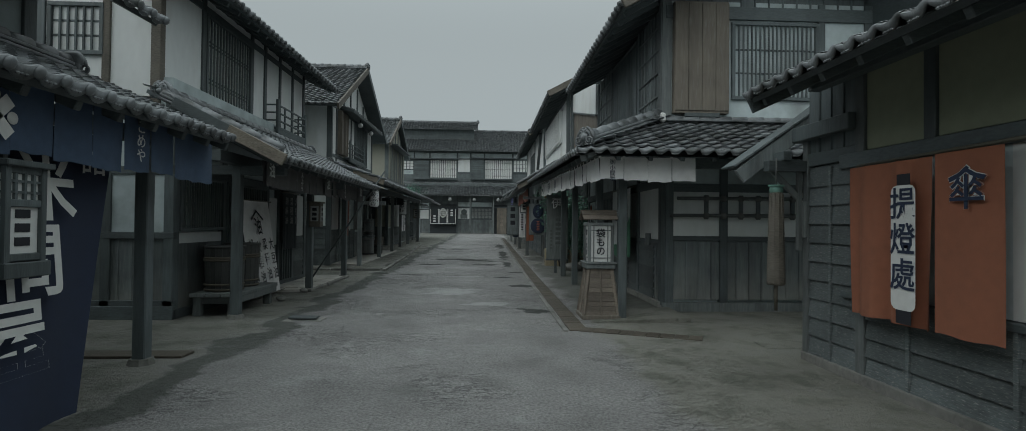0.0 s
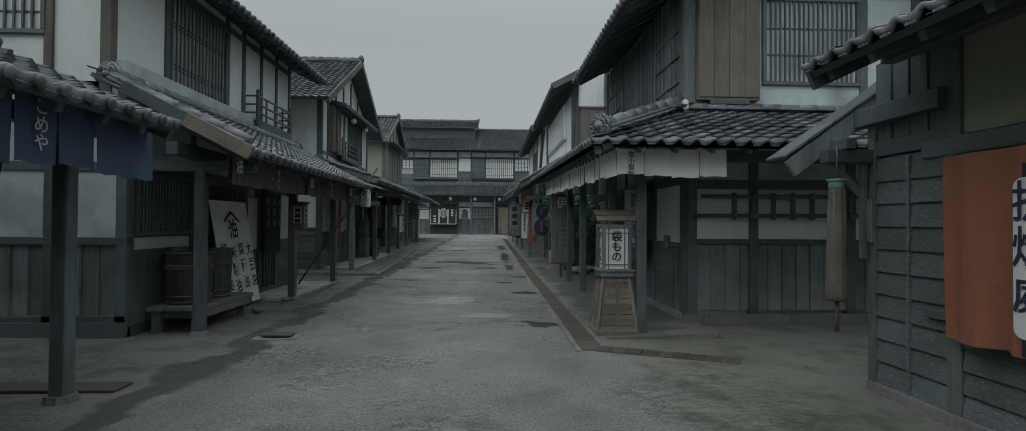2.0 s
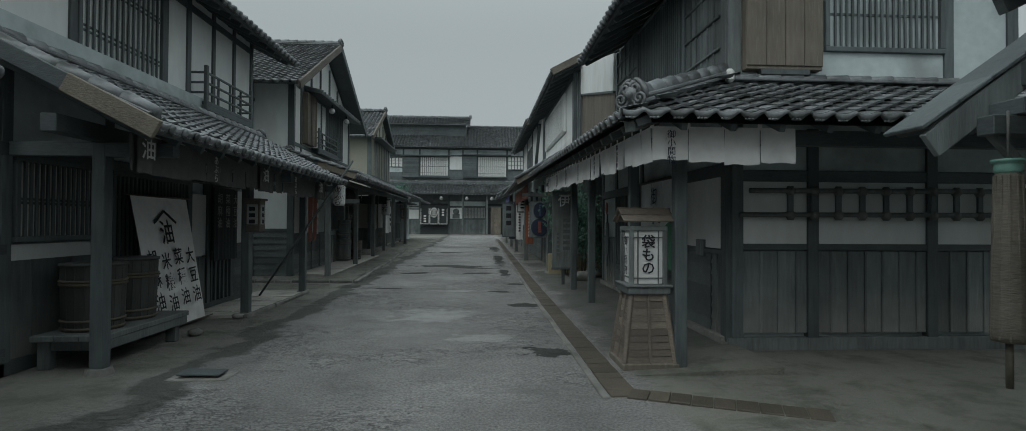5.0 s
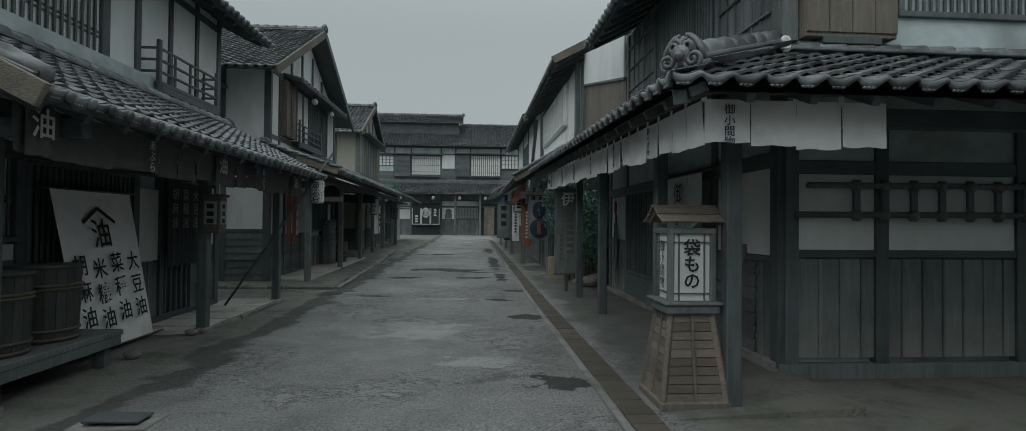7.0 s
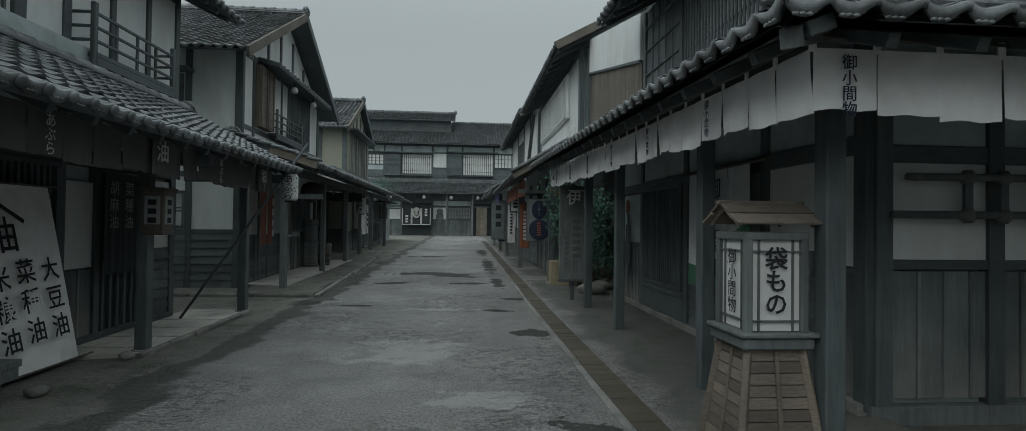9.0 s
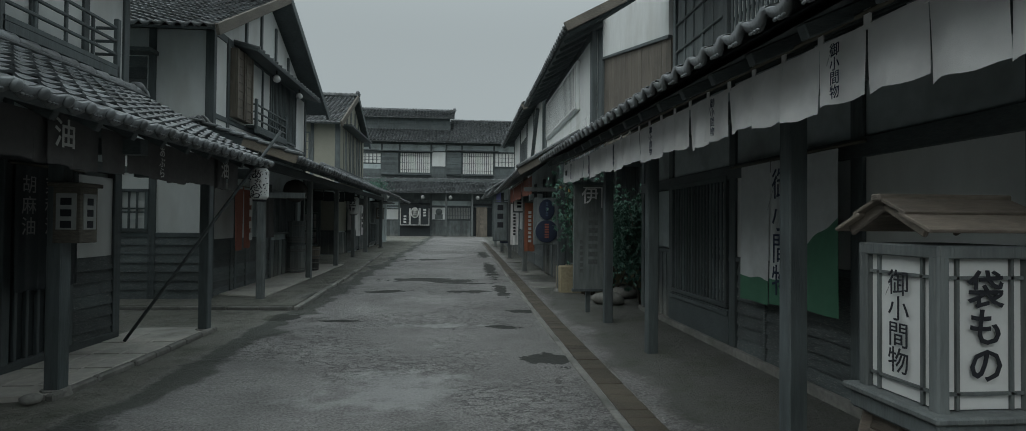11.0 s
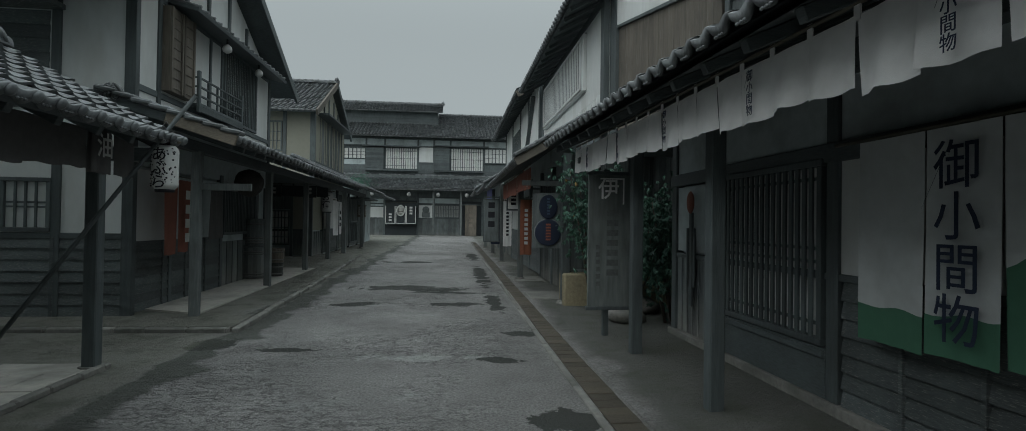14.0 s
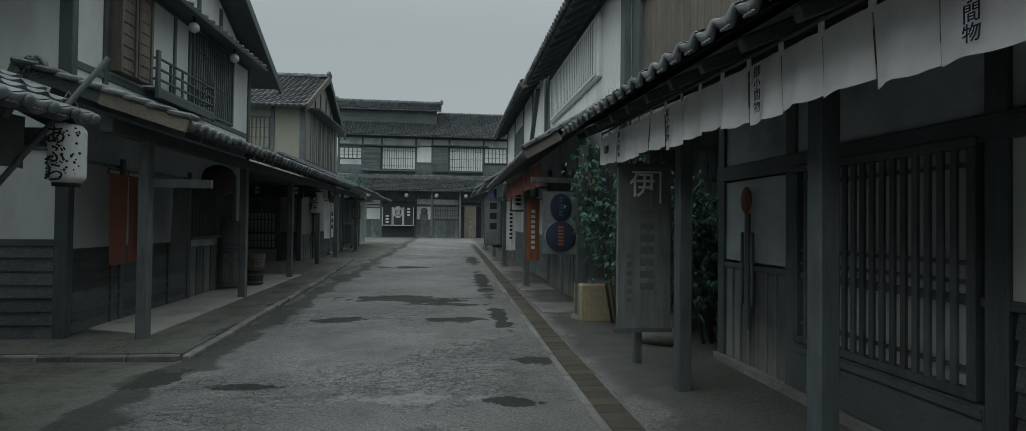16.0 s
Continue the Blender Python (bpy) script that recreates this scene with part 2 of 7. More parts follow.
def ground_material():
    m = bpy.data.materials.new("wet_packed_gravel")
    m.use_nodes = True
    n, l = m.node_tree.nodes, m.node_tree.links
    b = n["Principled BSDF"]
    g = n.new("ShaderNodeNewGeometry")

    def tex(scale, detail, rough=0.55):
        t = n.new("ShaderNodeTexNoise")
        t.inputs["Scale"].default_value, t.inputs["Detail"].default_value, t.inputs["Roughness"].default_value = scale, detail, rough
        l.new(g.outputs["Position"], t.inputs["Vector"])
        return t.outputs[0]

    def ramp(src, stops):
        r = n.new("ShaderNodeValToRGB")
        e = r.color_ramp.elements
        while len(e) < len(stops):
            e.new(0.5)
        for k, (p, c) in enumerate(stops):
            e[k].position, e[k].color = p, (c if isinstance(c, tuple) else (c, c, c, 1))
        l.new(src, r.inputs[0])
        return r.outputs[0]

    def mixc(f, a, c):
        x = n.new("ShaderNodeMixRGB")
        l.new(f, x.inputs[0])
        for s, v in ((1, a), (2, c)):
            if isinstance(v, tuple):
                x.inputs[s].default_value = v
            else:
                l.new(v, x.inputs[s])
        return x.outputs[0]

    def maths(op, a, b):
        q = n.new("ShaderNodeMath")
        q.operation = op
        for k, v in ((0, a), (1, b)):
            if isinstance(v, float):
                q.inputs[k].default_value = v
            else:
                l.new(v, q.inputs[k])
        return q.outputs[0]

    def span(src, lo, hi):
        q = n.new("ShaderNodeMapRange")
        q.interpolation_type = "SMOOTHSTEP"
        q.inputs["From Min"].default_value, q.inputs["From Max"].default_value = lo, hi
        l.new(src, q.inputs["Value"])
        return q.outputs[0]

    def wide(scale, detail, rough, sx, sy):
        mp = n.new("ShaderNodeMapping")
        mp.inputs["Scale"].default_value = (sx, sy, 1)
        l.new(g.outputs["Position"], mp.inputs["Vector"])
        t = n.new("ShaderNodeTexNoise")
        t.inputs["Scale"].default_value, t.inputs["Detail"].default_value, t.inputs["Roughness"].default_value = scale, detail, rough
        t.inputs["Distortion"].default_value = 0.6
        l.new(mp.outputs[0], t.inputs["Vector"])
        return t.outputs[0]

    base = ramp(tex(0.9, 7, 0.6), [(0.3, (0.2, 0.194, 0.188, 1)), (0.72, (0.37, 0.358, 0.348, 1))])
    grit = ramp(tex(42, 5, 0.75), [(0.34, 0.5), (0.66, 1.38)])
    x = n.new("ShaderNodeMixRGB")
    x.blend_type = "MULTIPLY"
    x.inputs[0].default_value = 1
    l.new(base, x.inputs[1])
    l.new(grit, x.inputs[2])
    pale = ramp(wide(0.8, 9, 0.72, 0.8, 1.3), [(0.58, 0.0), (0.72, 0.5)])
    c1 = mixc(pale, x.outputs[0], (0.44, 0.445, 0.44, 1))
    # worn places where the surface has broken up into small wandering hollows
    edge = maths("ADD", maths("MULTIPLY", tex(2.6, 8, 0.72), 3.6), maths("MULTIPLY", wide(1.1, 3, 0.5, 0.6, 1.8), 1.4))

    def patch(cx, cy, rx, ry, soft=0.06, rough=1.0):
        """A ragged patch of ground about a place in the street."""
        mp = n.new("ShaderNodeMapping")
        mp.inputs["Location"].default_value = (-cx / rx, -cy / ry, 0)
        mp.inputs["Scale"].default_value = (1 / rx, 1 / ry, 0)
        l.new(g.outputs["Position"], mp.inputs["Vector"])
        q = n.new("ShaderNodeVectorMath")
        q.operation = "LENGTH"
        l.new(mp.outputs[0], q.inputs[0])
        return span(maths("ADD", q.outputs["Value"], maths("MULTIPLY", edge, rough)), 1.0 + 2.45 * rough, 1.0 + 2.45 * rough - soft)

    def joined(items):
        out = patch(*items[0])
        for it in items[1:]:
            out = maths("MAXIMUM", out, patch(*it))
        return out

    worn = maths("MAXIMUM", span(tex(0.45, 3), 0.48, 0.58), joined([(1.35, 11.0, 0.85, 0.75, 0.5), (0.9, 16.6, 1.3, 0.5, 0.5), (-1.4, 11.4, 0.5, 1.2, 0.5), (0.6, 17.2, 1.8, 0.6, 0.5), (1.85, 23.5, 0.3, 4.0, 0.4), (-1.1, 17.0, 0.7, 0.35, 0.3)]))
    hollow = ramp(wide(6.5, 5, 0.6, 0.8, 1.6), [(0.46, 0.0), (0.5, 1.0), (0.53, 0.0)])
    pits = maths("MULTIPLY", worn, hollow)
    c1b = mixc(maths("MULTIPLY", pits, 0.62), c1, (0.045, 0.045, 0.042, 1))
    damp = ramp(wide(0.75, 8, 0.62, 0.75, 1.7), [(0.615, 0.0), (0.64, 0.72)])
    pools = joined([(-0.2, 22.85, 0.95, 0.42), (0.5, 22.5, 0.8, 0.42), (1.0, 21.95, 0.6, 0.22), (-0.85, 20.45, 0.42, 0.26), (1.02, 20.4, 0.5, 0.2), (1.72, 20.6, 0.16, 1.1), (1.72, 26.0, 0.2, 2.6), (1.72, 33.0, 0.3, 2.2), (1.9, 17.8, 0.22, 0.2), (1.85, 14.3, 0.28, 0.34), (-1.05, 16.95, 0.34, 0.11), (1.44, 16.35, 0.25, 0.14), (1.75, 10.7, 0.26, 0.3, 0.15), (-0.6, 30.0, 0.9, 0.35), (-2.05, 17.3, 0.3, 0.35)])
    # the last patch lightens the lane ground to offset the canopy's shade
    dust_and_fill = joined([(1.0, 11.45, 0.55, 0.3, 0.4), (0.6, 16.48, 0.8, 0.16, 0.3), (1.2, 11.5, 0.3, 0.25, 0.3), (0.2, 13.2, 0.8, 0.9, 0.7), (6.4, 9.95, 3.6, 0.75, 0.7, 0.6)])
    c1c = mixc(maths("MULTIPLY", dust_and_fill, 0.5), c1b, (0.5, 0.5, 0.49, 1))
    c2a = mixc(maths("MULTIPLY", damp, 0.6), c1c, (0.12, 0.122, 0.112, 1))
    c2 = mixc(maths("MULTIPLY", pools, 0.92), c2a, (0.05, 0.054, 0.048, 1))
    # the damp gutter line on one side, and earth along both house fronts
    sep = n.new("ShaderNodeSeparateXYZ")
    l.new(g.outputs["Position"], sep.inputs[0])
    wob = maths("ADD", maths("MULTIPLY", tex(0.8, 6, 0.6), 1.4), sep.outputs[0])
    band = maths("MULTIPLY", span(wob, -1.5, -1.38), span(wob, -0.95, -1.1))
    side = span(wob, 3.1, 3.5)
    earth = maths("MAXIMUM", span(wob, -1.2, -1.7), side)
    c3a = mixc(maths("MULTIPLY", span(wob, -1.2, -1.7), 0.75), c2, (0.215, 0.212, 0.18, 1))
    # past y 11 the earth carries the shop canopy's shade in its colour
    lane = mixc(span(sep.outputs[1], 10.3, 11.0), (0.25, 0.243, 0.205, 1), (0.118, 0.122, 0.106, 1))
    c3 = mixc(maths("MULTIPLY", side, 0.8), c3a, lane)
    moss = ramp(tex(1.9, 8, 0.68), [(0.48, 0.0), (0.62, 0.75)])
    c3b = mixc(maths("MULTIPLY", maths("MULTIPLY", moss, 0.8), earth), c3, (0.105, 0.112, 0.086, 1))
    c4 = mixc(maths("MULTIPLY", band, 0.8), c3b, (0.07, 0.076, 0.064, 1))
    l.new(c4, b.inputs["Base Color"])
    wet = ramp(wide(0.75, 8, 0.62, 0.75, 1.7), [(0.4, 0.82), (0.6, 0.68), (0.65, 0.5)])
    l.new(maths("ADD", wet, maths("MULTIPLY", pools, 0.25)), b.inputs["Roughness"])
    b.inputs["Specular IOR Level"].default_value = 0.36
    h1 = maths("ADD", maths("MULTIPLY", tex(4, 8, 0.75), 2.4), maths("MULTIPLY", tex(16, 4, 0.6), 0.8))
    h2 = maths("SUBTRACT", maths("ADD", h1, tex(70, 4, 0.7)), maths("MULTIPLY", pits, 1.0))
    bp = n.new("ShaderNodeBump")
    bp.inputs["Strength"].default_value, bp.inputs["Distance"].default_value = 0.9, 0.034
    l.new(h2, bp.inputs["Height"])
    l.new(bp.outputs[0], b.inputs["Normal"])
    return m


GROUND = ground_material()


# ---- builders ----
def gz(y):
    """Height of the street, which climbs gently towards its far end."""
    return 0.0095 * max(0.0, min(y, 75) - 16)


def link(name, me, mat, parent=None, label=""):
    me.materials.append(mat)
    ob = new(name, me)
    ob.parent = parent
    return tagged(ob, label)


def part(name, bm, mat, parent=None, label="", smooth=False):
    me = bpy.data.meshes.new(name)
    bm.to_mesh(me)
    bm.free()
    if smooth:
        for p in me.polygons:
            p.use_smooth = True
    return link(name, me, mat, parent, label)


def thing(name, label, category, group="", kind=""):
    return tagged(new(name), label, category, group, kind)


def put_box(bm, x0, x1, y0, y1, z0, z1, bevel=0.0, m=None):
    v = bmesh.ops.create_cube(bm, size=1.0)["verts"]
    for q in v:
        q.co = Vector(((x0 + x1) / 2 + q.co.x * (x1 - x0), (y0 + y1) / 2 + q.co.y * (y1 - y0), (z0 + z1) / 2 + q.co.z * (z1 - z0)))
    if bevel:
        es = list({e for q in v for e in q.link_edges})
        r = bmesh.ops.bevel(bm, geom=es, offset=bevel, segments=1, affect="EDGES", profile=0.5)
        v = list({q for f in r["faces"] for q in f.verts})
    if m is not None:
        for q in v:
            q.co = m @ q.co
    return v


def box(name, x0, x1, y0, y1, z0, z1, mat, parent=None, label="", bevel=0.006, m=None):
    bm = bmesh.new()
    x0, x1, y0, y1, z0, z1 = min(x0, x1), max(x0, x1), min(y0, y1), max(y0, y1), min(z0, z1), max(z0, z1)
    bevel = min(bevel, 0.3 * min(x1 - x0, y1 - y0, z1 - z0))
    put_box(bm, x0, x1, y0, y1, z0, z1, bevel)
    if m is not None:
        bmesh.ops.transform(bm, matrix=m, verts=bm.verts)
    return part(name, bm, mat, parent, label)


def beam_to(name, p, q, w, h, mat, parent=None, label="", bevel=0.006, up=(0, 0, 1)):
    """A straight timber from p to q with section w x h."""
    p, q = Vector(p), Vector(q)
    d = (q - p).normalized()
    s = d.cross(Vector(up if abs(d.z) < 0.99 else (0, 1, 0))).normalized()
    n = s.cross(d)
    m = Matrix((s, d, n)).transposed().to_4x4()
    m.translation = p
    return box(name, -w / 2, w / 2, 0, (q - p).length, -h / 2, h / 2, mat, parent, label, bevel, m)


def pole(name, p, q, r, mat, parent=None, label="", r2=None, seg=10):
    p, q = Vector(p), Vector(q)
    bm = bmesh.new()
    bmesh.ops.create_cone(bm, cap_ends=True, segments=seg, radius1=r, radius2=r if r2 is None else r2, depth=(q - p).length)
    bmesh.ops.transform(bm, matrix=Matrix.Translation((p + q) / 2) @ (q - p).to_track_quat("Z", "Y").to_matrix().to_4x4(), verts=bm.verts)
    return part(name, bm, mat, parent, label, smooth=True)


def lathe(name, prof, c, mat, parent=None, label="", seg=24):
    bm = bmesh.new()
    rings = []
    for r, z in prof:
        rings.append([bm.verts.new((c[0] + r * math.cos(2 * math.pi * k / seg), c[1] + r * math.sin(2 * math.pi * k / seg), c[2] + z)) for k in range(seg)])
    for a, b in zip(rings, rings[1:]):
        for k in range(seg):
            bm.faces.new((a[k], a[(k + 1) % seg], b[(k + 1) % seg], b[k]))
    if prof[0][0] > 0.002:
        bm.faces.new(rings[0][::-1])
    if prof[-1][0] > 0.002:
        bm.faces.new(rings[-1])
    return part(name, bm, mat, parent, label, smooth=True)


def face_frame(kind, x, y, z):
    """A frame on a wall: local x to the viewer's right, local y up, local z out of the wall."""
    ax = {"+x": ((0, 1, 0), (1, 0, 0)), "-x": ((0, -1, 0), (-1, 0, 0)), "-y": ((1, 0, 0), (0, -1, 0))}[kind]
    m = Matrix((Vector(ax[0]), Vector((0, 0, 1)), Vector(ax[1]))).transposed().to_4x4()
    m.translation = (x, y, z)
    return m


def writing(text, m, size, mat, parent, bold=0.012, gap=0.95):
    """Letters one above the other, hung from the frame's origin."""
    cu = bpy.data.curves.new("writing", "FONT")
    cu.body = "\n".join(text)
    cu.size, cu.align_x, cu.align_y = size, "CENTER", "TOP"
    cu.space_line, cu.extrude, cu.offset = gap, 0.0008, 0.3 * bold * size
    cu.resolution_u = 2
    cu.materials.append(mat)
    ob = new("writing", cu)
    ob.parent = parent
    ob.matrix_basis = m
    return ob


def bars(m, w, h, n, mat, parent):
    """Plain bars in place of writing that is not spelt out."""
    for k in range(n):
        z1 = -h * k / n
        box("mark", -w / 2, w / 2, z1 - h / n * 0.62, z1, 0, 0.002, mat, parent, bevel=0, m=m)


class Wall:
    """One face of a house. s runs along the wall, d out of it."""

    def __init__(self, house, kind, at):
        self.house, self.kind, self.at = house, kind, at

    def ext(self, s0, s1, z0, z1, d0, d1):
        if self.kind == "+x":
            return (self.at + d0, self.at + d1, s0, s1, z0, z1)
        if self.kind == "-x":
            return (self.at - d1, self.at - d0, s0, s1, z0, z1)
        return (s0, s1, self.at - d1, self.at - d0, z0, z1)

    def box(self, name, s0, s1, z0, z1, d0, d1, mat, parent=None, label="", bevel=0.006):
        return box(name, *self.ext(s0, s1, z0, z1, d0, d1), mat, parent or self.house, label, bevel)

    def plaster(self, s0, s1, z0, z1, mat=None, d=0.012):
        return self.box("plaster_panel", s0, s1, z0, z1, -0.06, d, mat or PLASTER, bevel=0)

    def post(self, s, z0, z1, w=0.13, d=0.045, mat=None):
        return self.box("post", s - w / 2, s + w / 2, z0, z1, -0.07, d, mat or WOOD)

    def rail(self, s0, s1, z, h=0.1, d=0.035, mat=None):
        return self.box("beam", s0, s1, z - h / 2, z + h / 2, -0.06, d, mat or WOOD_H)

    def upright_boards(self, s0, s1, z0, z1, w=0.2, mat=None, batten=True):
        n = max(1, round((s1 - s0) / w))
        for k in range(n):
            a, b = s0 + (s1 - s0) * k / n, s0 + (s1 - s0) * (k + 1) / n
            self.box("board", a + 0.003, b - 0.003, z0, z1, -0.02, 0.008 + 0.006 * random.random(), mat or BOARD, bevel=0.003)
            if batten and k:
                self.box("batten", a - 0.014, a + 0.014, z0, z1, 0.0, 0.03, mat or BOARD, bevel=0.003)

    def lap_boards(self, s0, s1, z0, z1, h=0.17, mat=None, battens=()):
        n = max(1, round((z1 - z0) / h))
        for k in range(n):
            a, b = z0 + (z1 - z0) * k / n, z0 + (z1 - z0) * (k + 1) / n
            x0, x1, y0, y1, _, _ = self.ext(s0, s1, a, b, 0.0, 0.014)
            bm = bmesh.new()
            vs = put_box(bm, x0, x1, y0, y1, a, b + 0.015, 0.002)
            sgn = {"+x": Vector((1, 0, 0)), "-x": Vector((-1, 0, 0)), "-y": Vector((0, -1, 0))}[self.kind]
            for q in vs:
                q.co += sgn * (0.024 * (1 - (q.co.z - a) / (b - a)))
            part("lap_board", bm, mat or BOARD_H, self.house)
        for s in battens:
            self.box("batten", s - 0.018, s + 0.018, z0, z1, 0.0, 0.05, mat or BOARD_H, bevel=0.003)

    def lattice(self, s0, s1, z0, z1, step=0.085, rails=(0.33, 0.66), bar=0.028, pane=None, depth=0.05, label="dark wooden lattice window with paper behind", name="window", rim=0.06, mat=None):
        w = mat or WOOD
        win = self.box(name, s0, s1, z0, z1, -0.05, -0.01, pane or PAPER_LIFTED, label=label, bevel=0)
        for a, b, c, e in ((s0 - rim, s1 + rim, z1, z1 + rim), (s0 - rim, s1 + rim, z0 - rim, z0), (s0 - rim, s0, z0, z1), (s1, s1 + rim, z0, z1)):
            self.box("frame", a, b, c, e, -0.05, depth + 0.012, w, win)
        n = max(2, round((s1 - s0) / step))
        for k in range(1, n):
            s = s0 + (s1 - s0) * k / n
            self.box("bar", s - bar / 2, s + bar / 2, z0, z1, depth - 0.025, depth, w, win, bevel=0.003)
        for r in rails:
            z = z0 + (z1 - z0) * r
            self.box("rail", s0, s1, z - 0.014, z + 0.014, depth - 0.045, depth - 0.025, w, win, bevel=0.002)
        return win

    def balcony(self, s0, s1, z0, z1, out=0.32):
        """A small wooden balcony with round-topped posts and rails."""
        base = self.box("balcony", s0, s1, z0, z0 + 0.06, 0, out, WOOD, label="dark timber balcony with railings")
        self.box("fascia", s0, s1, z0 - 0.1, z0, out - 0.05, out, WOOD, base)
        n = max(2, round((s1 - s0) / 0.42))
        for k in range(n + 1):
            s = s0 + (s1 - s0) * k / n
            e = k in (0, n)
            self.box("baluster", s - (0.035 if e else 0.016), s + (0.035 if e else 0.016), z0 - (0.12 if e else 0), z1 + (0.1 if e else -0.02), out - 0.06, out - (0.0 if e else 0.02), WOOD, base, bevel=0.01)
        for z in (z1 - 0.02, z0 + (z1 - z0) * 0.66, z0 + (z1 - z0) * 0.36):
            self.box("rail", s0, s1, z - 0.018, z + 0.018, out - 0.05, out - 0.015, WOOD, base)
            for s in (s0, s1):
                self.box("side_rail", s - 0.015, s + 0.015, z - 0.018, z + 0.018, 0, out - 0.03, WOOD, base)


# --- tiles: one wavy pantile, laid in rows up a slope ---
PITCH, EXPOSE = 0.215, 0.19
WAVE = [(0.0, 0.002), (0.12, -0.008), (0.3, -0.016), (0.48, -0.015), (0.66, -0.004), (0.78, 0.008), (0.89, 0.013), (1.0, 0.006)]


def tile_verts():
    vs, fs = [], []
    for b, lift in ((0.0, 0.048), (EXPOSE + 0.04, 0.0)):
        vs += [(a * PITCH * 1.02, b, c + lift) for a, c in WAVE]
    vs += [(a * PITCH * 1.02, 0.004, c + 0.024) for a, c in WAVE]
    vs += [(a * PITCH * 1.02, 0.0, c + 0.048) for a, c in WAVE]
    n = len(WAVE)
    for k in range(n - 1):
        fs += [(k, k + 1, n + k + 1, n + k), (2 * n + k, 2 * n + k + 1, 3 * n + k + 1, 3 * n + k)]
    return vs, fs


TV, TF = tile_verts()


def slope_frame(o, u, v):
    u, v = Vector(u).normalized(), Vector(v).normalized()
    n = u.cross(v)
    m = Matrix((u, v, n)).transposed().to_4x4()
    m.translation = o
    return m


TILE_MESH = bpy.data.meshes.new("roof_tile")
TILE_MESH.from_pydata(TV, [], TF)
TILE_MESH.materials.append(TILE)
for _p in TILE_MESH.polygons:
    _p.use_smooth = True


def eave_mesh(style):
    """The hanging front of an eave tile: a crescent lip, and a round boss for the older kind."""
    bm = bmesh.new()
    top = [(a * PITCH, c + 0.048) for a, c in WAVE]
    low = []
    for a, c in WAVE:
        drop = 0.035 + 0.035 * math.sin(math.pi * min(1, a / 0.85)) if style == "crescent" else 0.06 + 0.035 * math.sin(math.pi * a)
        low.append((a * PITCH, c + 0.048 - drop))
    rows = []
    for d in (-0.016, 0.012):
        rows.append(([bm.verts.new((a, d, c)) for a, c in top], [bm.verts.new((a, d, c)) for a, c in low]))
    for k in range(len(WAVE) - 1):
        (t0, l0), (t1, l1) = rows
        bm.faces.new((l0[k], l0[k + 1], t0[k + 1], t0[k]))
        bm.faces.new((l1[k + 1], l1[k], t1[k], t1[k + 1]))
        bm.faces.new((t0[k], t0[k + 1], t1[k + 1], t1[k]))
        bm.faces.new((l0[k + 1], l0[k], l1[k], l1[k + 1]))
    # relief on the face
    for a in ((0.2, 0.35, 0.5) if style == "crescent" else (0.25, 0.4, 0.55)):
        bmesh.ops.create_icosphere(bm, subdivisions=1, radius=0.013, matrix=Matrix.Translation((a * PITCH, -0.018, -0.022)) @ Matrix.Diagonal((1.6, 0.5, 0.8, 1)))
    if style == "boss":
        bmesh.ops.create_uvsphere(bm, u_segments=10, v_segments=6, radius=0.045, matrix=Matrix.Translation((0.9 * PITCH, -0.02, 0.018)) @ Matrix.Diagonal((1, 0.62, 1, 1)))
    me = bpy.data.meshes.new("eave_tile")
    bm.to_mesh(me)
    bm.free()
    me.materials.append(TILE)
    for p in me.polygons:
        p.use_smooth = True
    return me


EAVES = {"boss": eave_mesh("boss"), "crescent": eave_mesh("crescent")}


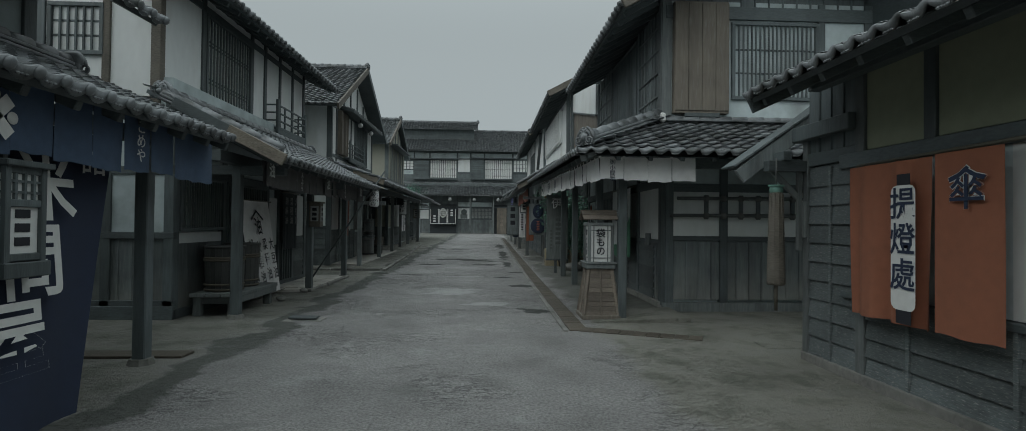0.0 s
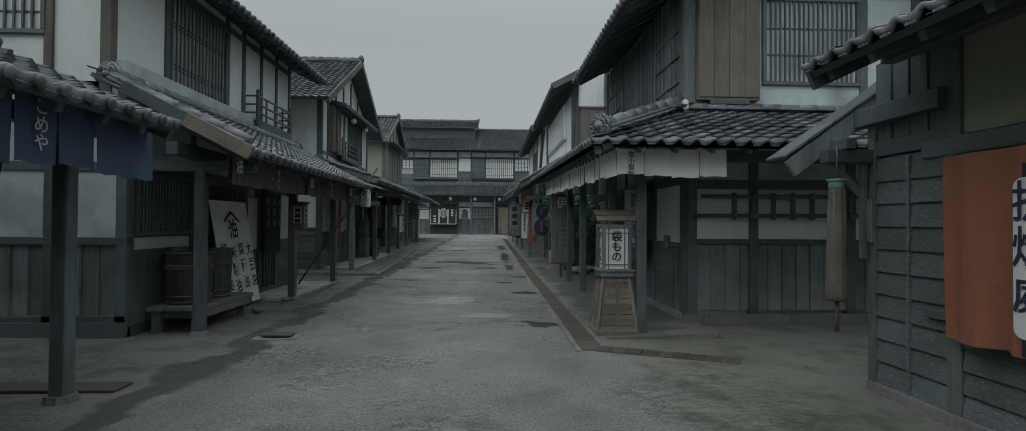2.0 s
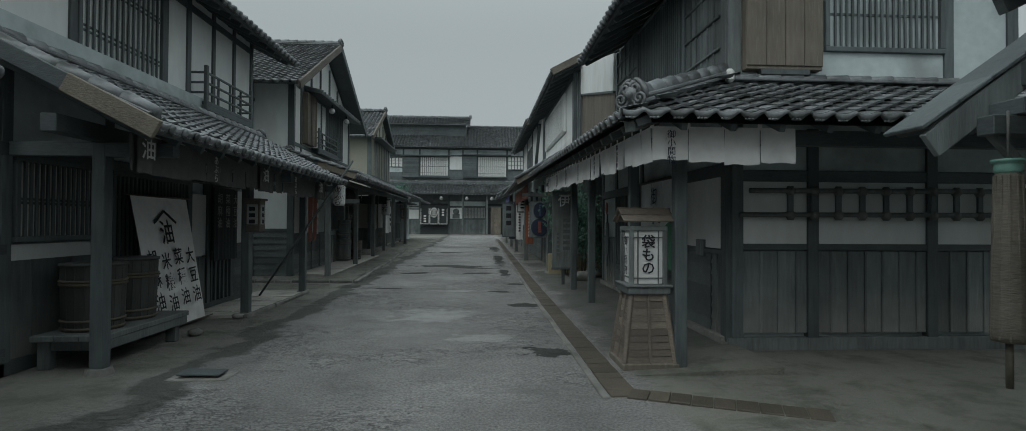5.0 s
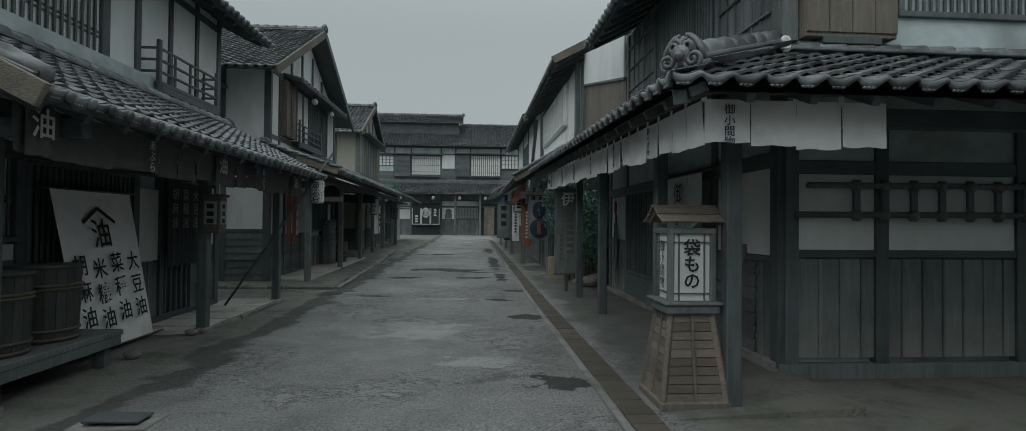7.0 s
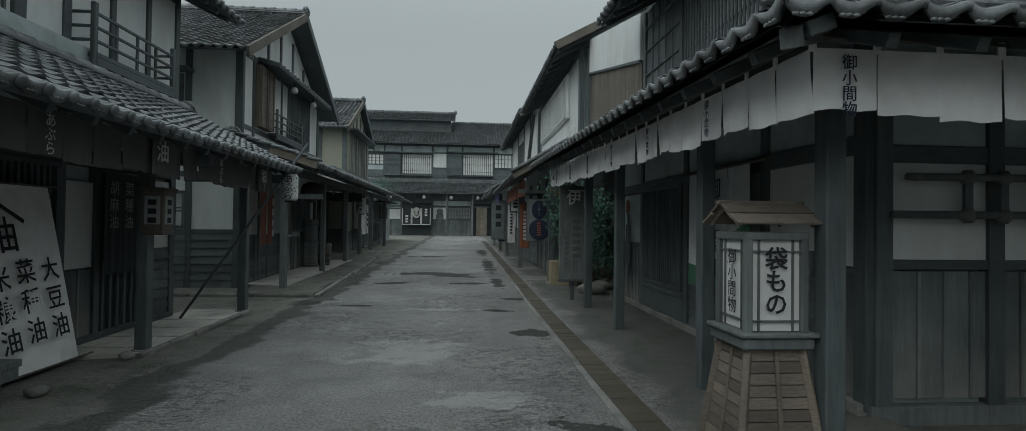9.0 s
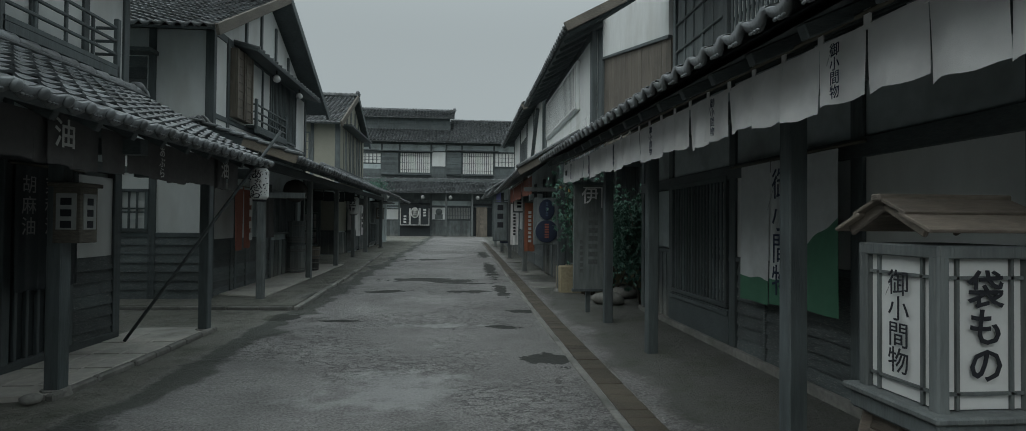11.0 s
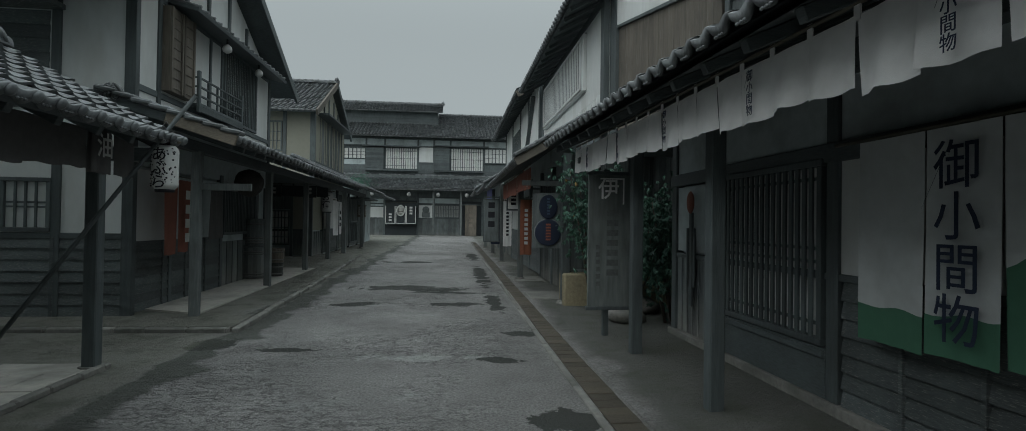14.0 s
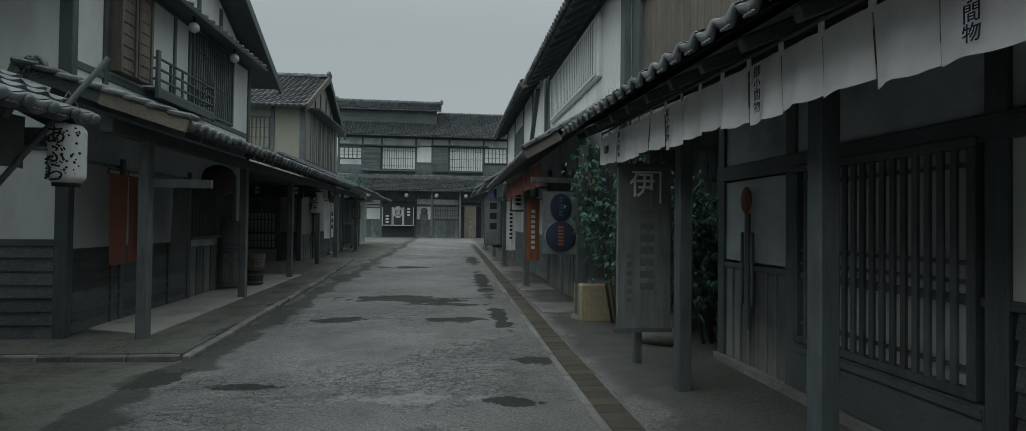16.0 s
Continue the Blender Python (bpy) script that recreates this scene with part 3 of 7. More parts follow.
def tiled_slope(parent, o, u, v, width, length, eave="crescent", single=False, keep=None, deck=0.05, rafters=0.0, name="roof_slope", big=1.0):
    """A pitched field of pantiles on a boarded deck. o: the lower corner; u along the eave, v up the slope."""
    m = slope_frame(o, u, v)
    if m.col[2].z < 0:
        m = slope_frame(Vector(o) + Vector(u).normalized() * width, -Vector(u), v)
    cols, rows = max(1, round(width / PITCH / big)), max(1, round(length / EXPOSE / big))
    sx = width / (cols * PITCH)
    roof = box(name, 0, width, 0.03, length, -0.035 - deck, -0.035, WOOD_H, parent, bevel=0) if keep is None else None
    if roof is not None:
        roof.matrix_basis = m
    else:
        bm = bmesh.new()
        cs = [c for c in range(cols + 1)]
        ring = [(0, 0.03), (width, 0.03)] + [(x, y) for x, y in keep["poly"]]
        for c in (-0.035, -0.035 - deck):
            bm.faces.new([bm.verts.new((x, y, c)) for x, y in (ring if c > -0.05 else ring[::-1])])
        roof = part(name, bm, WOOD_H, parent)
        roof.matrix_basis = m
    inside = keep["inside"] if keep else (lambda a, b: True)
    cells = [(i, j) for j in range(rows) for i in range(cols) if inside((i + 0.5) * PITCH * sx, (j + 0.5) * EXPOSE)]
    if single:
        for i, j in cells:
            t = new("roof_tile", TILE_MESH)
            t.parent = roof
            t.matrix_basis = Matrix.Translation((i * PITCH * sx, j * EXPOSE + random.uniform(-0.006, 0.006), random.uniform(-0.003, 0.004))) @ Matrix.Rotation(random.uniform(-0.012, 0.012), 4, "Z") @ Matrix.Diagonal((sx, 1, 1, 1))
    elif cells:
        base = np.array(TV) * (sx, big, big * (1.5 if big > 1 else 1))
        off = np.array([(i * PITCH * sx, j * EXPOSE * big + random.uniform(-0.007, 0.007), random.uniform(-0.003, 0.005) + (0.04 if big > 1 else 0)) for i, j in cells])
        vs = (base[None] + off[:, None]).reshape(-1, 3)
        fs = (np.array(TF)[None] + (np.arange(len(cells)) * len(TV))[:, None, None]).reshape(-1, 4)
        me = bpy.data.meshes.new("roof_tiles")
        me.from_pydata(vs.tolist(), [], fs.tolist())
        me.polygons.foreach_set("use_smooth", [True] * len(me.polygons))
        link("roof_tiles", me, TILE_S, roof)["kind"] = "stuff"
    if eave:
        for i in range(cols):
            if inside((i + 0.5) * PITCH * sx, 0.02):
                t = new("eave_tile", EAVES[eave])
                t.parent = roof
                t.matrix_basis = Matrix.Translation((i * PITCH * sx, -0.02, random.uniform(-0.003, 0.003))) @ Matrix.Diagonal((sx, 1, 1, 1))
    if rafters:
        k = 0.15
        while k < width:
            if inside(k, 0.1):
                far = length * 0.8
                while far > 0.2 and not inside(k, far + 0.15):
                    far -= 0.05
                box("rafter", k - 0.03, k + 0.03, 0.06, far, -0.16, -0.086, WOOD_H, roof)
            k += rafters
    return roof


def ridge(parent, p, q, layers=2, w=0.2, cap=0.07):
    """A stacked tile ridge with half-round caps from p to q."""
    p, q = Vector(p), Vector(q)
    d = (q - p).normalized()
    s = d.cross(Vector((0, 0, 1))).normalized()
    n = s.cross(d)
    m = Matrix((s, d, n)).transposed().to_4x4()
    m.translation = p
    L = (q - p).length
    bm = bmesh.new()
    for k in range(layers):
        put_box(bm, -w / 2 + 0.012 * k, w / 2 - 0.012 * k, 0, L, 0.045 * k, 0.045 * k + 0.034, 0.008)
    put_box(bm, -w / 2 + 0.04, w / 2 - 0.04, 0, L, 0, 0.045 * layers, 0)
    bmesh.ops.transform(bm, matrix=m, verts=bm.verts)
    r = part("ridge", bm, TILE, parent)
    cnt = max(1, round(L / 0.28))
    for k in range(cnt):
        bm = bmesh.new()
        bmesh.ops.create_cone(bm, cap_ends=True, segments=12, radius1=cap * 1.2, radius2=cap * 0.9, depth=L / cnt * 1.05, matrix=m @ Matrix.Translation((0, L * (k + 0.5) / cnt, 0.045 * layers)) @ Matrix.Rotation(radians(90), 4, "X"))
        part("ridge_cap", bm, TILE, r, smooth=True)
    return r


def tube(bm, pts, radii, seg=8):
    """A swept round bar through the points."""
    rings = []
    for k, p in enumerate(pts):
        d = (pts[min(k + 1, len(pts) - 1)] - pts[max(k - 1, 0)]).normalized()
        s = d.cross(Vector((0, 1, 0))).normalized()
        n = s.cross(d)
        rings.append([bm.verts.new(p + radii[k] * (math.cos(6.2832 * q / seg) * s + math.sin(6.2832 * q / seg) * n)) for q in range(seg)])
    for a, b in zip(rings, rings[1:]):
        for q in range(seg):
            bm.faces.new((a[q], a[(q + 1) % seg], b[(q + 1) % seg], b[q]))
    bm.faces.new(rings[0][::-1])
    bm.faces.new(rings[-1])


def ridge_end(parent, at, yaw=0.0, size=1.0):
    """The scrolled ornament tile that closes a ridge."""
    bm = bmesh.new()
    m = Matrix.Translation(at) @ Matrix.Rotation(radians(yaw), 4, "Z") @ Matrix.Scale(size, 4)
    put_box(bm, -0.12, 0.12, -0.01, 0.1, -0.06, 0.14, 0.03)
    bmesh.ops.create_uvsphere(bm, u_segments=18, v_segments=10, radius=0.14, matrix=Matrix.Translation((0, 0.04, 0.12)) @ Matrix.Diagonal((1.1, 0.62, 0.85, 1)))
    for sx in (-1, 1):
        for cx, cz, r0, turns in ((0.1, 0.02, 0.085, 1.9), (0.05, 0.13, 0.06, 1.5)):
            pts, rad = [], []
            n = 26
            for k in range(n):
                f = k / (n - 1)
                a, r = math.pi * 0.5 + turns * 6.2832 * f, r0 * (1 - 0.82 * f)
                pts.append(Vector((sx * (cx + r * math.cos(a)), -0.03 - 0.035 * f, cz + r * math.sin(a))))
                rad.append(0.022 * (1 - 0.35 * f))
            tube(bm, pts, rad)
        pts = [Vector((sx * (0.02 + 0.15 * f), 0.0, 0.23 - 0.2 * f * f)) for f in (0, 0.25, 0.5, 0.75, 1.0)]
        tube(bm, pts, [0.02, 0.026, 0.03, 0.03, 0.018])
    bmesh.ops.create_uvsphere(bm, u_segments=12, v_segments=8, radius=0.042, matrix=Matrix.Translation((0, -0.07, 0.06)))
    bmesh.ops.transform(bm, matrix=m, verts=bm.verts)
    return part("ridge_end_tile", bm, TILE, parent, "scrolled grey ridge-end ornament", smooth=True)


def cloth(name, m, w, h, mat, parent, amp=0.02, waves=2.0, seed=0, nx=10, nz=8, skew=0.0, label="", sag=0.0, out=0.0):
    """A hanging sheet in the frame m, its top edge at the origin, w wide, h down."""
    bm = bmesh.new()
    rnd = random.Random(seed)
    ph, ph2 = rnd.uniform(0, 6.28), rnd.uniform(0, 6.28)
    grid = []
    for j in range(nz + 1):
        f = j / nz
        row = []
        for i in range(nx + 1):
            g = i / nx
            z = amp * (0.25 + 0.75 * f) * (math.sin(ph + waves * 6.28 * g) + 0.4 * math.sin(ph2 + waves * 11 * g + 2 * f)) + out * f
            row.append(bm.verts.new((g * w + skew * f, -h * f - sag * math.sin(math.pi * g) * (1 - 0.6 * f) + 0.006 * math.sin(ph + 9 * g) * f, z)))
        grid.append(row)
    for j in range(nz):
        for i in range(nx):
            bm.faces.new((grid[j + 1][i], grid[j + 1][i + 1], grid[j][i + 1], grid[j][i]))
    ob = part(name, bm, mat, parent, label, smooth=True)
    ob.matrix_basis = m
    return ob


def noren(label, kind, start, end, at, z1, z0, n, mat, text=None, ink=INK_WHITE, every=3, first=0, amp=0.014, size=0.11, rod=True, seed=1, sag=0.0, loops=True, name="shop_curtain", rise=0.0, waves=0.7):
    """A split shop curtain: a rod, and n flaps from start to end along a wall direction."""
    t = thing(name, label, "curtain")
    sgn = -1 if kind == "-x" else 1
    w = abs(end - start) / n
    z_low, z_high = z0, z1
    for k in range(n):
        s = start + (end - start) * k / n
        z0, z1 = z_low + rise * w * (k + 0.5), z_high + rise * w * (k + 0.5)
        if kind == "-y":
            fr = face_frame(kind, min(s, s + (end - start) / n), at, z1)
        else:
            b = s + (end - start) / n
            fr = face_frame(kind, at, (max(s, b) if kind == "-x" else min(s, b)), z1)
        flap = cloth("flap", fr @ Matrix.Translation((0.004, 0, 0)), w - 0.008, z1 - z0 + 0.02 * math.sin(seed + k * 1.7), mat, t, amp=amp, waves=waves, seed=seed * 50 + k, nx=8, nz=6, sag=sag)
        if loops:
            box("loop", -0.02, 0.02, -0.02, 0.07, -0.008, 0.0, mat, t, bevel=0, m=fr)
        if text and k % every == first:
            writing(text, fr @ Matrix.Translation((w / 2, -0.03, 0.03)), size, ink, flap).matrix_basis = Matrix.Translation((w / 2, -0.04, amp * 1.5 + 0.012))
    if rod:
        z = z_high + 0.055
        if kind == "-y":
            pole("rod", (start, at + 0.006, z), (end, at + 0.006, z), 0.012, BAMBOO, t, seg=8)
        else:
            pole("rod", (at - sgn * 0.006, start, z), (at - sgn * 0.006, end, z + rise * abs(end - start)), 0.012, BAMBOO, t, seg=8)
    return t


def house(name, label):
    return thing(name, label, "house")


def core(h, x0, x1, y0, y1, z0, z1, mat=None):
    """The solid body of a house behind its clad faces."""
    return box("wall", x0, x1, y0, y1, z0, z1, mat or PLASTER_DIM, h, bevel=0)


def free_post(x, y, z1, label="square dark timber post holding up a shop canopy", w=0.13, foot=True, mat=None, group="canopy posts"):
    t = thing("canopy_post", label, "post", group)
    g = gz(y)
    box("shaft", x - w / 2, x + w / 2, y - w / 2, y + w / 2, g + (0.05 if foot else -0.02), z1, mat or POST, t, bevel=0.01)
    if foot:
        bm = bmesh.new()
        bmesh.ops.create_cone(bm, cap_ends=True, segments=9, radius1=w * 1.05, radius2=w * 0.85, depth=0.09, matrix=Matrix.Translation((x, y, g + 0.02)))
        part("foot_stone", bm, STONE, t)
    return t


# ---- ground ----
def ground():
    xs = [-400, -120, -60, -30] + [-14 + 0.5 * k for k in range(57)] + [30, 60, 120, 400]
    ys = [-400, -100, -40, -15] + [-6 + 0.5 * k for k in range(143)] + [75, 90, 140, 400]
    bm = bmesh.new()
    grid = [[bm.verts.new((x, y, gz(y) + (0.012 * noise.noise((x * 0.7, y * 0.7, 0)) if abs(x) < 15 and y < 66 else 0))) for x in xs] for y in ys]
    for a, b in zip(grid, grid[1:]):
        for k in range(len(xs) - 1):
            bm.faces.new((a[k], a[k + 1], b[k + 1], b[k]))
    ob = part("ground", bm, GROUND, None, "", smooth=True)
    return tagged(ob, "damp grey packed gravel street with worn patches", "ground", kind="structure")


ground()


def raised_floor(name, label, pts, h, mat):
    bm = bmesh.new()
    hs = h if isinstance(h, tuple) else (h,) * len(pts)
    top = [bm.verts.new((x, y, gz(y) + q)) for (x, y), q in zip(pts, hs)]
    low = [bm.verts.new((x, y, gz(y) - 0.1)) for x, y in pts]
    bm.faces.new(top)
    for k in range(len(pts)):
        bm.faces.new((low[k], low[(k + 1) % len(pts)], top[(k + 1) % len(pts)], top[k]))
    bmesh.ops.recalc_face_normals(bm, faces=bm.faces)
    return tagged(part(name, bm, mat), label, "pavement", kind="structure")


walk_oil = raised_floor("pavement", "low cement walk under the oil shop canopy", [(-3.7, 12.95), (-2.72, 13.15), (-2.72, 16.25), (-3.7, 16.25)], 0.05, CEMENT)
walk_inn = raised_floor("pavement", "packed earth walk with a stone kerb", [(-7.0, 18.2), (-2.12, 18.04), (-2.44, 26.2), (-2.85, 33.0), (-7.0, 33.0)], 0.075, GROUND)
walk_slab = raised_floor("pavement", "pale swept cement slab before the sake shop", [(-4.05, 19.45), (-2.98, 18.98), (-3.08, 26.6), (-4.05, 26.6)], 0.1, CEMENT)
# its ground colour is darkened where the canopy's shade falls
walk_right = raised_floor("pavement", "strip of earth under the fancy goods canopy, darkened as shade", [(2.46, 9.6), (4.1, 9.6), (4.1, 17.5), (2.46, 17.5)], (0.004, 0.075, 0.075, 0.004), GROUND)


def kerb(parent, p, q, w=0.1, h=0.08):
    p, q = Vector(p), Vector(q)
    L = (q - p).length
    s = 0.0
    while s < L - 0.05:
        k = min(random.uniform(0.32, 0.6), L - s)
        a, b = p + (q - p) * (s / L), p + (q - p) * ((s + k - 0.012) / L)
        j = random.uniform(-0.012, 0.012)
        beam_to("kerb_stone", (a.x + j, a.y, gz(a.y) + h / 2 - 0.01), (b.x + j, b.y, gz(b.y) + h / 2 - 0.01 + random.uniform(-0.008, 0.008)), w, h, STONE, parent, bevel=0.015)
        s += k


kerb(walk_inn, (-6.0, 18.12, 0), (-2.12, 17.98, 0))
kerb(walk_inn, (-2.06, 17.95, 0), (-2.4, 26.2, 0))
kerb(walk_inn, (-2.43, 26.2, 0), (-2.82, 33.0, 0))
kerb(walk_oil, (-2.68, 13.1, 0), (-2.68, 16.25, 0), 0.08, 0.07)
for _k in range(3):
    for _j in range(4):
        box("paving_slab", -3.6 + 0.3 * _k, -3.33 + 0.3 * _k, 13.4 + 0.62 * _j, 13.98 + 0.62 * _j, 0.045, 0.058 + 0.004 * ((_k + _j) % 2), CEMENT, walk_oil, bevel=0.004)


def drain():
    """The plank-covered gutter with its thin stone edge."""
    d = tagged(new("drain_cover"), "brown planks over a gutter beside the street", "drain cover", kind="structure")
    y = 8.95
    while y < 46:
        L = 0.19 if y < 20 else 0.6
        box("plank", 2.16, 2.42, y, y + L - 0.008, gz(y) - 0.02, gz(y) + 0.012 + random.uniform(-0.004, 0.004), PLANK_BR, d, bevel=0.004)
        y += L
    y = 8.9
    while y < 46:
        box("edge_stone", 2.07 + random.uniform(-0.004, 0.004), 2.14, y, y + 0.9 if y < 45 else y + 0.4, gz(y) - 0.03, gz(y) + 0.022, STONE, d, bevel=0.008)
        y += 0.91
    for k in range(9):
        box("plank", 0, 0.17, -0.02, 0.24, -0.02, 0.016 + random.uniform(-0.004, 0.004), PLANK_BR, d, bevel=0.004, m=Matrix.Translation((2.3 + 0.163 * k, 8.93 - 0.072 * k, 0)) @ Matrix.Rotation(radians(-24), 4, "Z"))
    for k, (a, b, w) in enumerate(((3.86, 8.02, 0.5), (4.38, 8.0, 0.44), (4.84, 8.06, 0.7), (5.56, 8.02, 0.6))):
        box("lane_slab", 0, w, -0.16, 0.2, -0.03, 0.006 + 0.01 * (k % 2), GROUND, d, bevel=0.008, m=Matrix.Translation((a, b, 0)) @ Matrix.Rotation(radians(4 - 5 * (k % 2)), 4, "Z"))


drain()
cover = thing("manhole_lid", "broken dark stone lid sunk in the street", "drain lid")
box("slab", -1.98, -1.42, 9.57, 9.9, -0.02, 0.014, STONE, cover, bevel=0.006)
box("lid", -1.9, -1.5, 9.63, 9.84, 0.0, 0.02, WOOD, cover, "tilted dark board", bevel=0.005, m=Matrix.Rotation(radians(1.2), 4, "Y"))
step_a = tagged(box("board_walk", -4.3, -2.22, 7.4, 7.66, -0.03, 0.03, PLANK_BR), "worn plank lying across an alley mouth", "plank")

# ---- left: the rice dealer's, nearest ----
ha = house("house", "two-storeyed rice dealer's house with a tiled canopy")
core(ha, -9.0, -3.55, -8.0, 7.0, -0.05, 5.2)
wa = Wall(ha, "+x", -3.5)
wa.plaster(-7.9, 6.9, 3.2, 5.2, PLASTER_DIM)
wa.upright_boards(2.0, 6.9, 0.0, 2.3, 0.25)
wa.post(6.93, 0, 5.2, 0.15)
wa.post(4.6, 0, 5.2, 0.15)
tiled_slope(ha, (-1.78, -6.0, 2.36), (0, 1, 0), (-1.7, 0, 0.7), 13.45, 1.84, "boss", rafters=0.45, name="canopy_roof")
ridge(ha, (-3.42, -6.0, 3.04), (-3.42, 7.4, 3.04))
ridge_end(ha, (-3.4, 7.42, 3.06), 180, 0.8)
beam_to("barge_board", (-1.8, 7.46, 2.3), (-3.5, 7.46, 3.0), 0.05, 0.16, WOOD_H, ha)
tiled_slope(ha, (-2.42, -6.0, 3.56), (0, 1, 0), (-2, 0, 1.1), 13.3, 4.2, "boss", name="upper_roof")
box("eave_beam", -2.48, -2.34, -6, 7.35, 2.22, 2.36, WOOD_H, ha)
free_post(-2.49, 7.17, 2.24, mat=WOOD)
noren("faded indigo cotton shop curtain with white lettering", "+x", 0.6, 7.56, -2.02, 2.37, 1.88, 19, CLOTH_BLUE, "こめや", INK_WHITE, every=7, first=1, size=0.13, amp=0.012, seed=3, loops=False)
crest = thing("crest_print", "white crossed crest dyed on indigo cotton", "emblem")
for _a in (45, -45):
    box("stroke", -0.045, 0.045, -0.16, 0.16, 0, 0.003, INK_WHITE, crest, bevel=0.001, m=face_frame("+x", -1.985, 4.85, 2.1) @ Matrix.Rotation(radians(_a), 4, "Z"))
for _x, _y in ((0.13, 0), (-0.13, 0), (0, 0.13), (0, -0.13)):
    lathe("dot", [(0.04, 0), (0.04, 0.003)], (0, 0, 0), INK_WHITE, crest, seg=14).matrix_basis = face_frame("+x", -1.985, 4.85 + _x, 2.1 + _y)
banner = thing("long_curtain", "long navy sun curtain with large white characters", "curtain")
bsheet = cloth("sheet", face_frame("+x", -2.32, 4.35, 2.18), 2.1, 2.2, CLOTH_NAVY, banner, amp=0.035, waves=1.6, seed=8, nx=22, nz=16, skew=-0.72, out=0.25)
for _k, (_c, _s, _z) in enumerate((("米", 5.42, 1.95), ("問", 5.22, 1.42), ("屋", 4.98, 0.92))):
    writing(_c, face_frame("+x", -2.2 + 0.08 * _k, _s + 0.1, _z) @ Matrix.Rotation(radians(-5), 4, "X"), 0.55, INK_WHITE, banner, 0.06)
writing("諸", face_frame("+x", -2.22, 6.05, 2.1), 0.3, INK_WHITE, banner, 0.02)


def box_lantern(x, y, z0, z1, w, label, crest_face=True):
    """A square wooden lantern with paper sides, hung from an eave."""
    t = thing("hanging_lantern", label, "lantern")
    for a, b in ((-1, -1), (-1, 1), (1, -1), (1, 1)):
        box("corner_post", x + a * w / 2 - 0.02, x + a * w / 2 + 0.02, y + b * w / 2 - 0.02, y + b * w / 2 + 0.02, z0 - 0.05, z1 + 0.03, WOOD, t)
    h = z1 - z0
    box("paper_box", x - w / 2 + 0.012, x + w / 2 - 0.012, y - w / 2 + 0.012, y + w / 2 - 0.012, z0, z1, PAPER, t, bevel=0)
    for z in (z0, z0 + h * 0.62, z1):
        box("rail", x - w / 2 - 0.01, x + w / 2 + 0.01, y - w / 2 - 0.01, y + w / 2 + 0.01, z - 0.025, z + 0.025, WOOD, t)
    for k in (0.25, 0.5, 0.75):
        s = -w / 2 + w * k
        box("bar", x + w / 2 - 0.012, x + w / 2 + 0.006, y + s - 0.01, y + s + 0.01, z0 + h * 0.62, z1, WOOD, t, bevel=0)
        box("bar", x + s - 0.01, x + s + 0.01, y - w / 2 - 0.006, y - w / 2 + 0.012, z0 + h * 0.62, z1, WOOD, t, bevel=0)
    for k in (0.33, 0.66):
        z = z0 + h * (0.62 + 0.38 * k)
        box("bar", x - w / 2 - 0.004, x + w / 2 + 0.004, y - w / 2 - 0.004, y + w / 2 + 0.004, z - 0.008, z + 0.008, WOOD, t, bevel=0)
    box("base", x - w / 2 - 0.04, x + w / 2 + 0.04, y - w / 2 - 0.04, y + w / 2 + 0.04, z0 - 0.13, z0 - 0.03, WOOD, t)
    box("top", x - w / 2 - 0.05, x + w / 2 + 0.05, y - w / 2 - 0.05, y + w / 2 + 0.05, z1 + 0.02, z1 + 0.06, WOOD, t)
    box("hanger", x - 0.02, x + 0.02, y - 0.02, y + 0.02, z1 + 0.06, 2.3, WOOD, t)
    bars(face_frame("+x", x + w / 2 - 0.01, y, z0 + h * 0.55), w * 0.42, h * 0.48, 3, INK, t)
    if crest_face:
        fm = face_frame("-y", x, y - w / 2 + 0.01, z0 + h * 0.3)
        for a in (45, -45):
            box("stroke", -0.014, 0.014, -0.11, 0.11, 0, 0.002, INK, t, bevel=0, m=fm @ Matrix.Rotation(radians(a), 4, "Z"))
        for px, py in ((0.09, 0), (-0.09, 0), (0, 0.09), (0, -0.09)):
            lathe("dot", [(0.03, 0), (0.03, 0.002)], (0, 0, 0), INK, t, seg=12).matrix_basis = fm @ Matrix.Translation((px, py, 0))
    return t


box_lantern(-2.12, 5.08, 1.22, 1.78, 0.28, "dark wooden box lantern with paper sides under an eave")

# ---- left: the oil shop ----
hb = house("house", "plastered two-storeyed oil shop with lattice windows")
core(hb, -9.5, -3.7, 9.8, 15.6, -0.05, 3.6)
core(hb, -9.5, -3.95, 9.8, 16.2, 3.55, 5.3)
f = Wall(hb, "-y", 9.75)
for _s in (-3.68, -4.58, -5.5, -6.6):
    f.post(_s, 0.0, 3.2, 0.14)
f.upright_boards(-6.6, -3.75, 0.28, 1.2, 0.22)
f.rail(-6.7, -3.6, 1.24, 0.1, 0.05)
f.rail(-6.7, -3.6, 0.24, 0.09, 0.045)
f.box("plinth", -6.7, -3.6, 0.0, 0.2, -0.05, 0.055, WOOD_H)
f.plaster(-6.6, -3.72, 1.29, 2.15, PLASTER_DIM)
f.plaster(-6.6, -3.72, 2.15, 3.3, PLASTER_DIM)
f.rail(-6.7, -3.62, 2.2, 0.12)
f.plaster(-9.0, -3.9, 3.2, 5.3)
f.box("corner_post", -3.98, -3.84, 3.1, 5.3, -0.08, 0.05, BARGE)
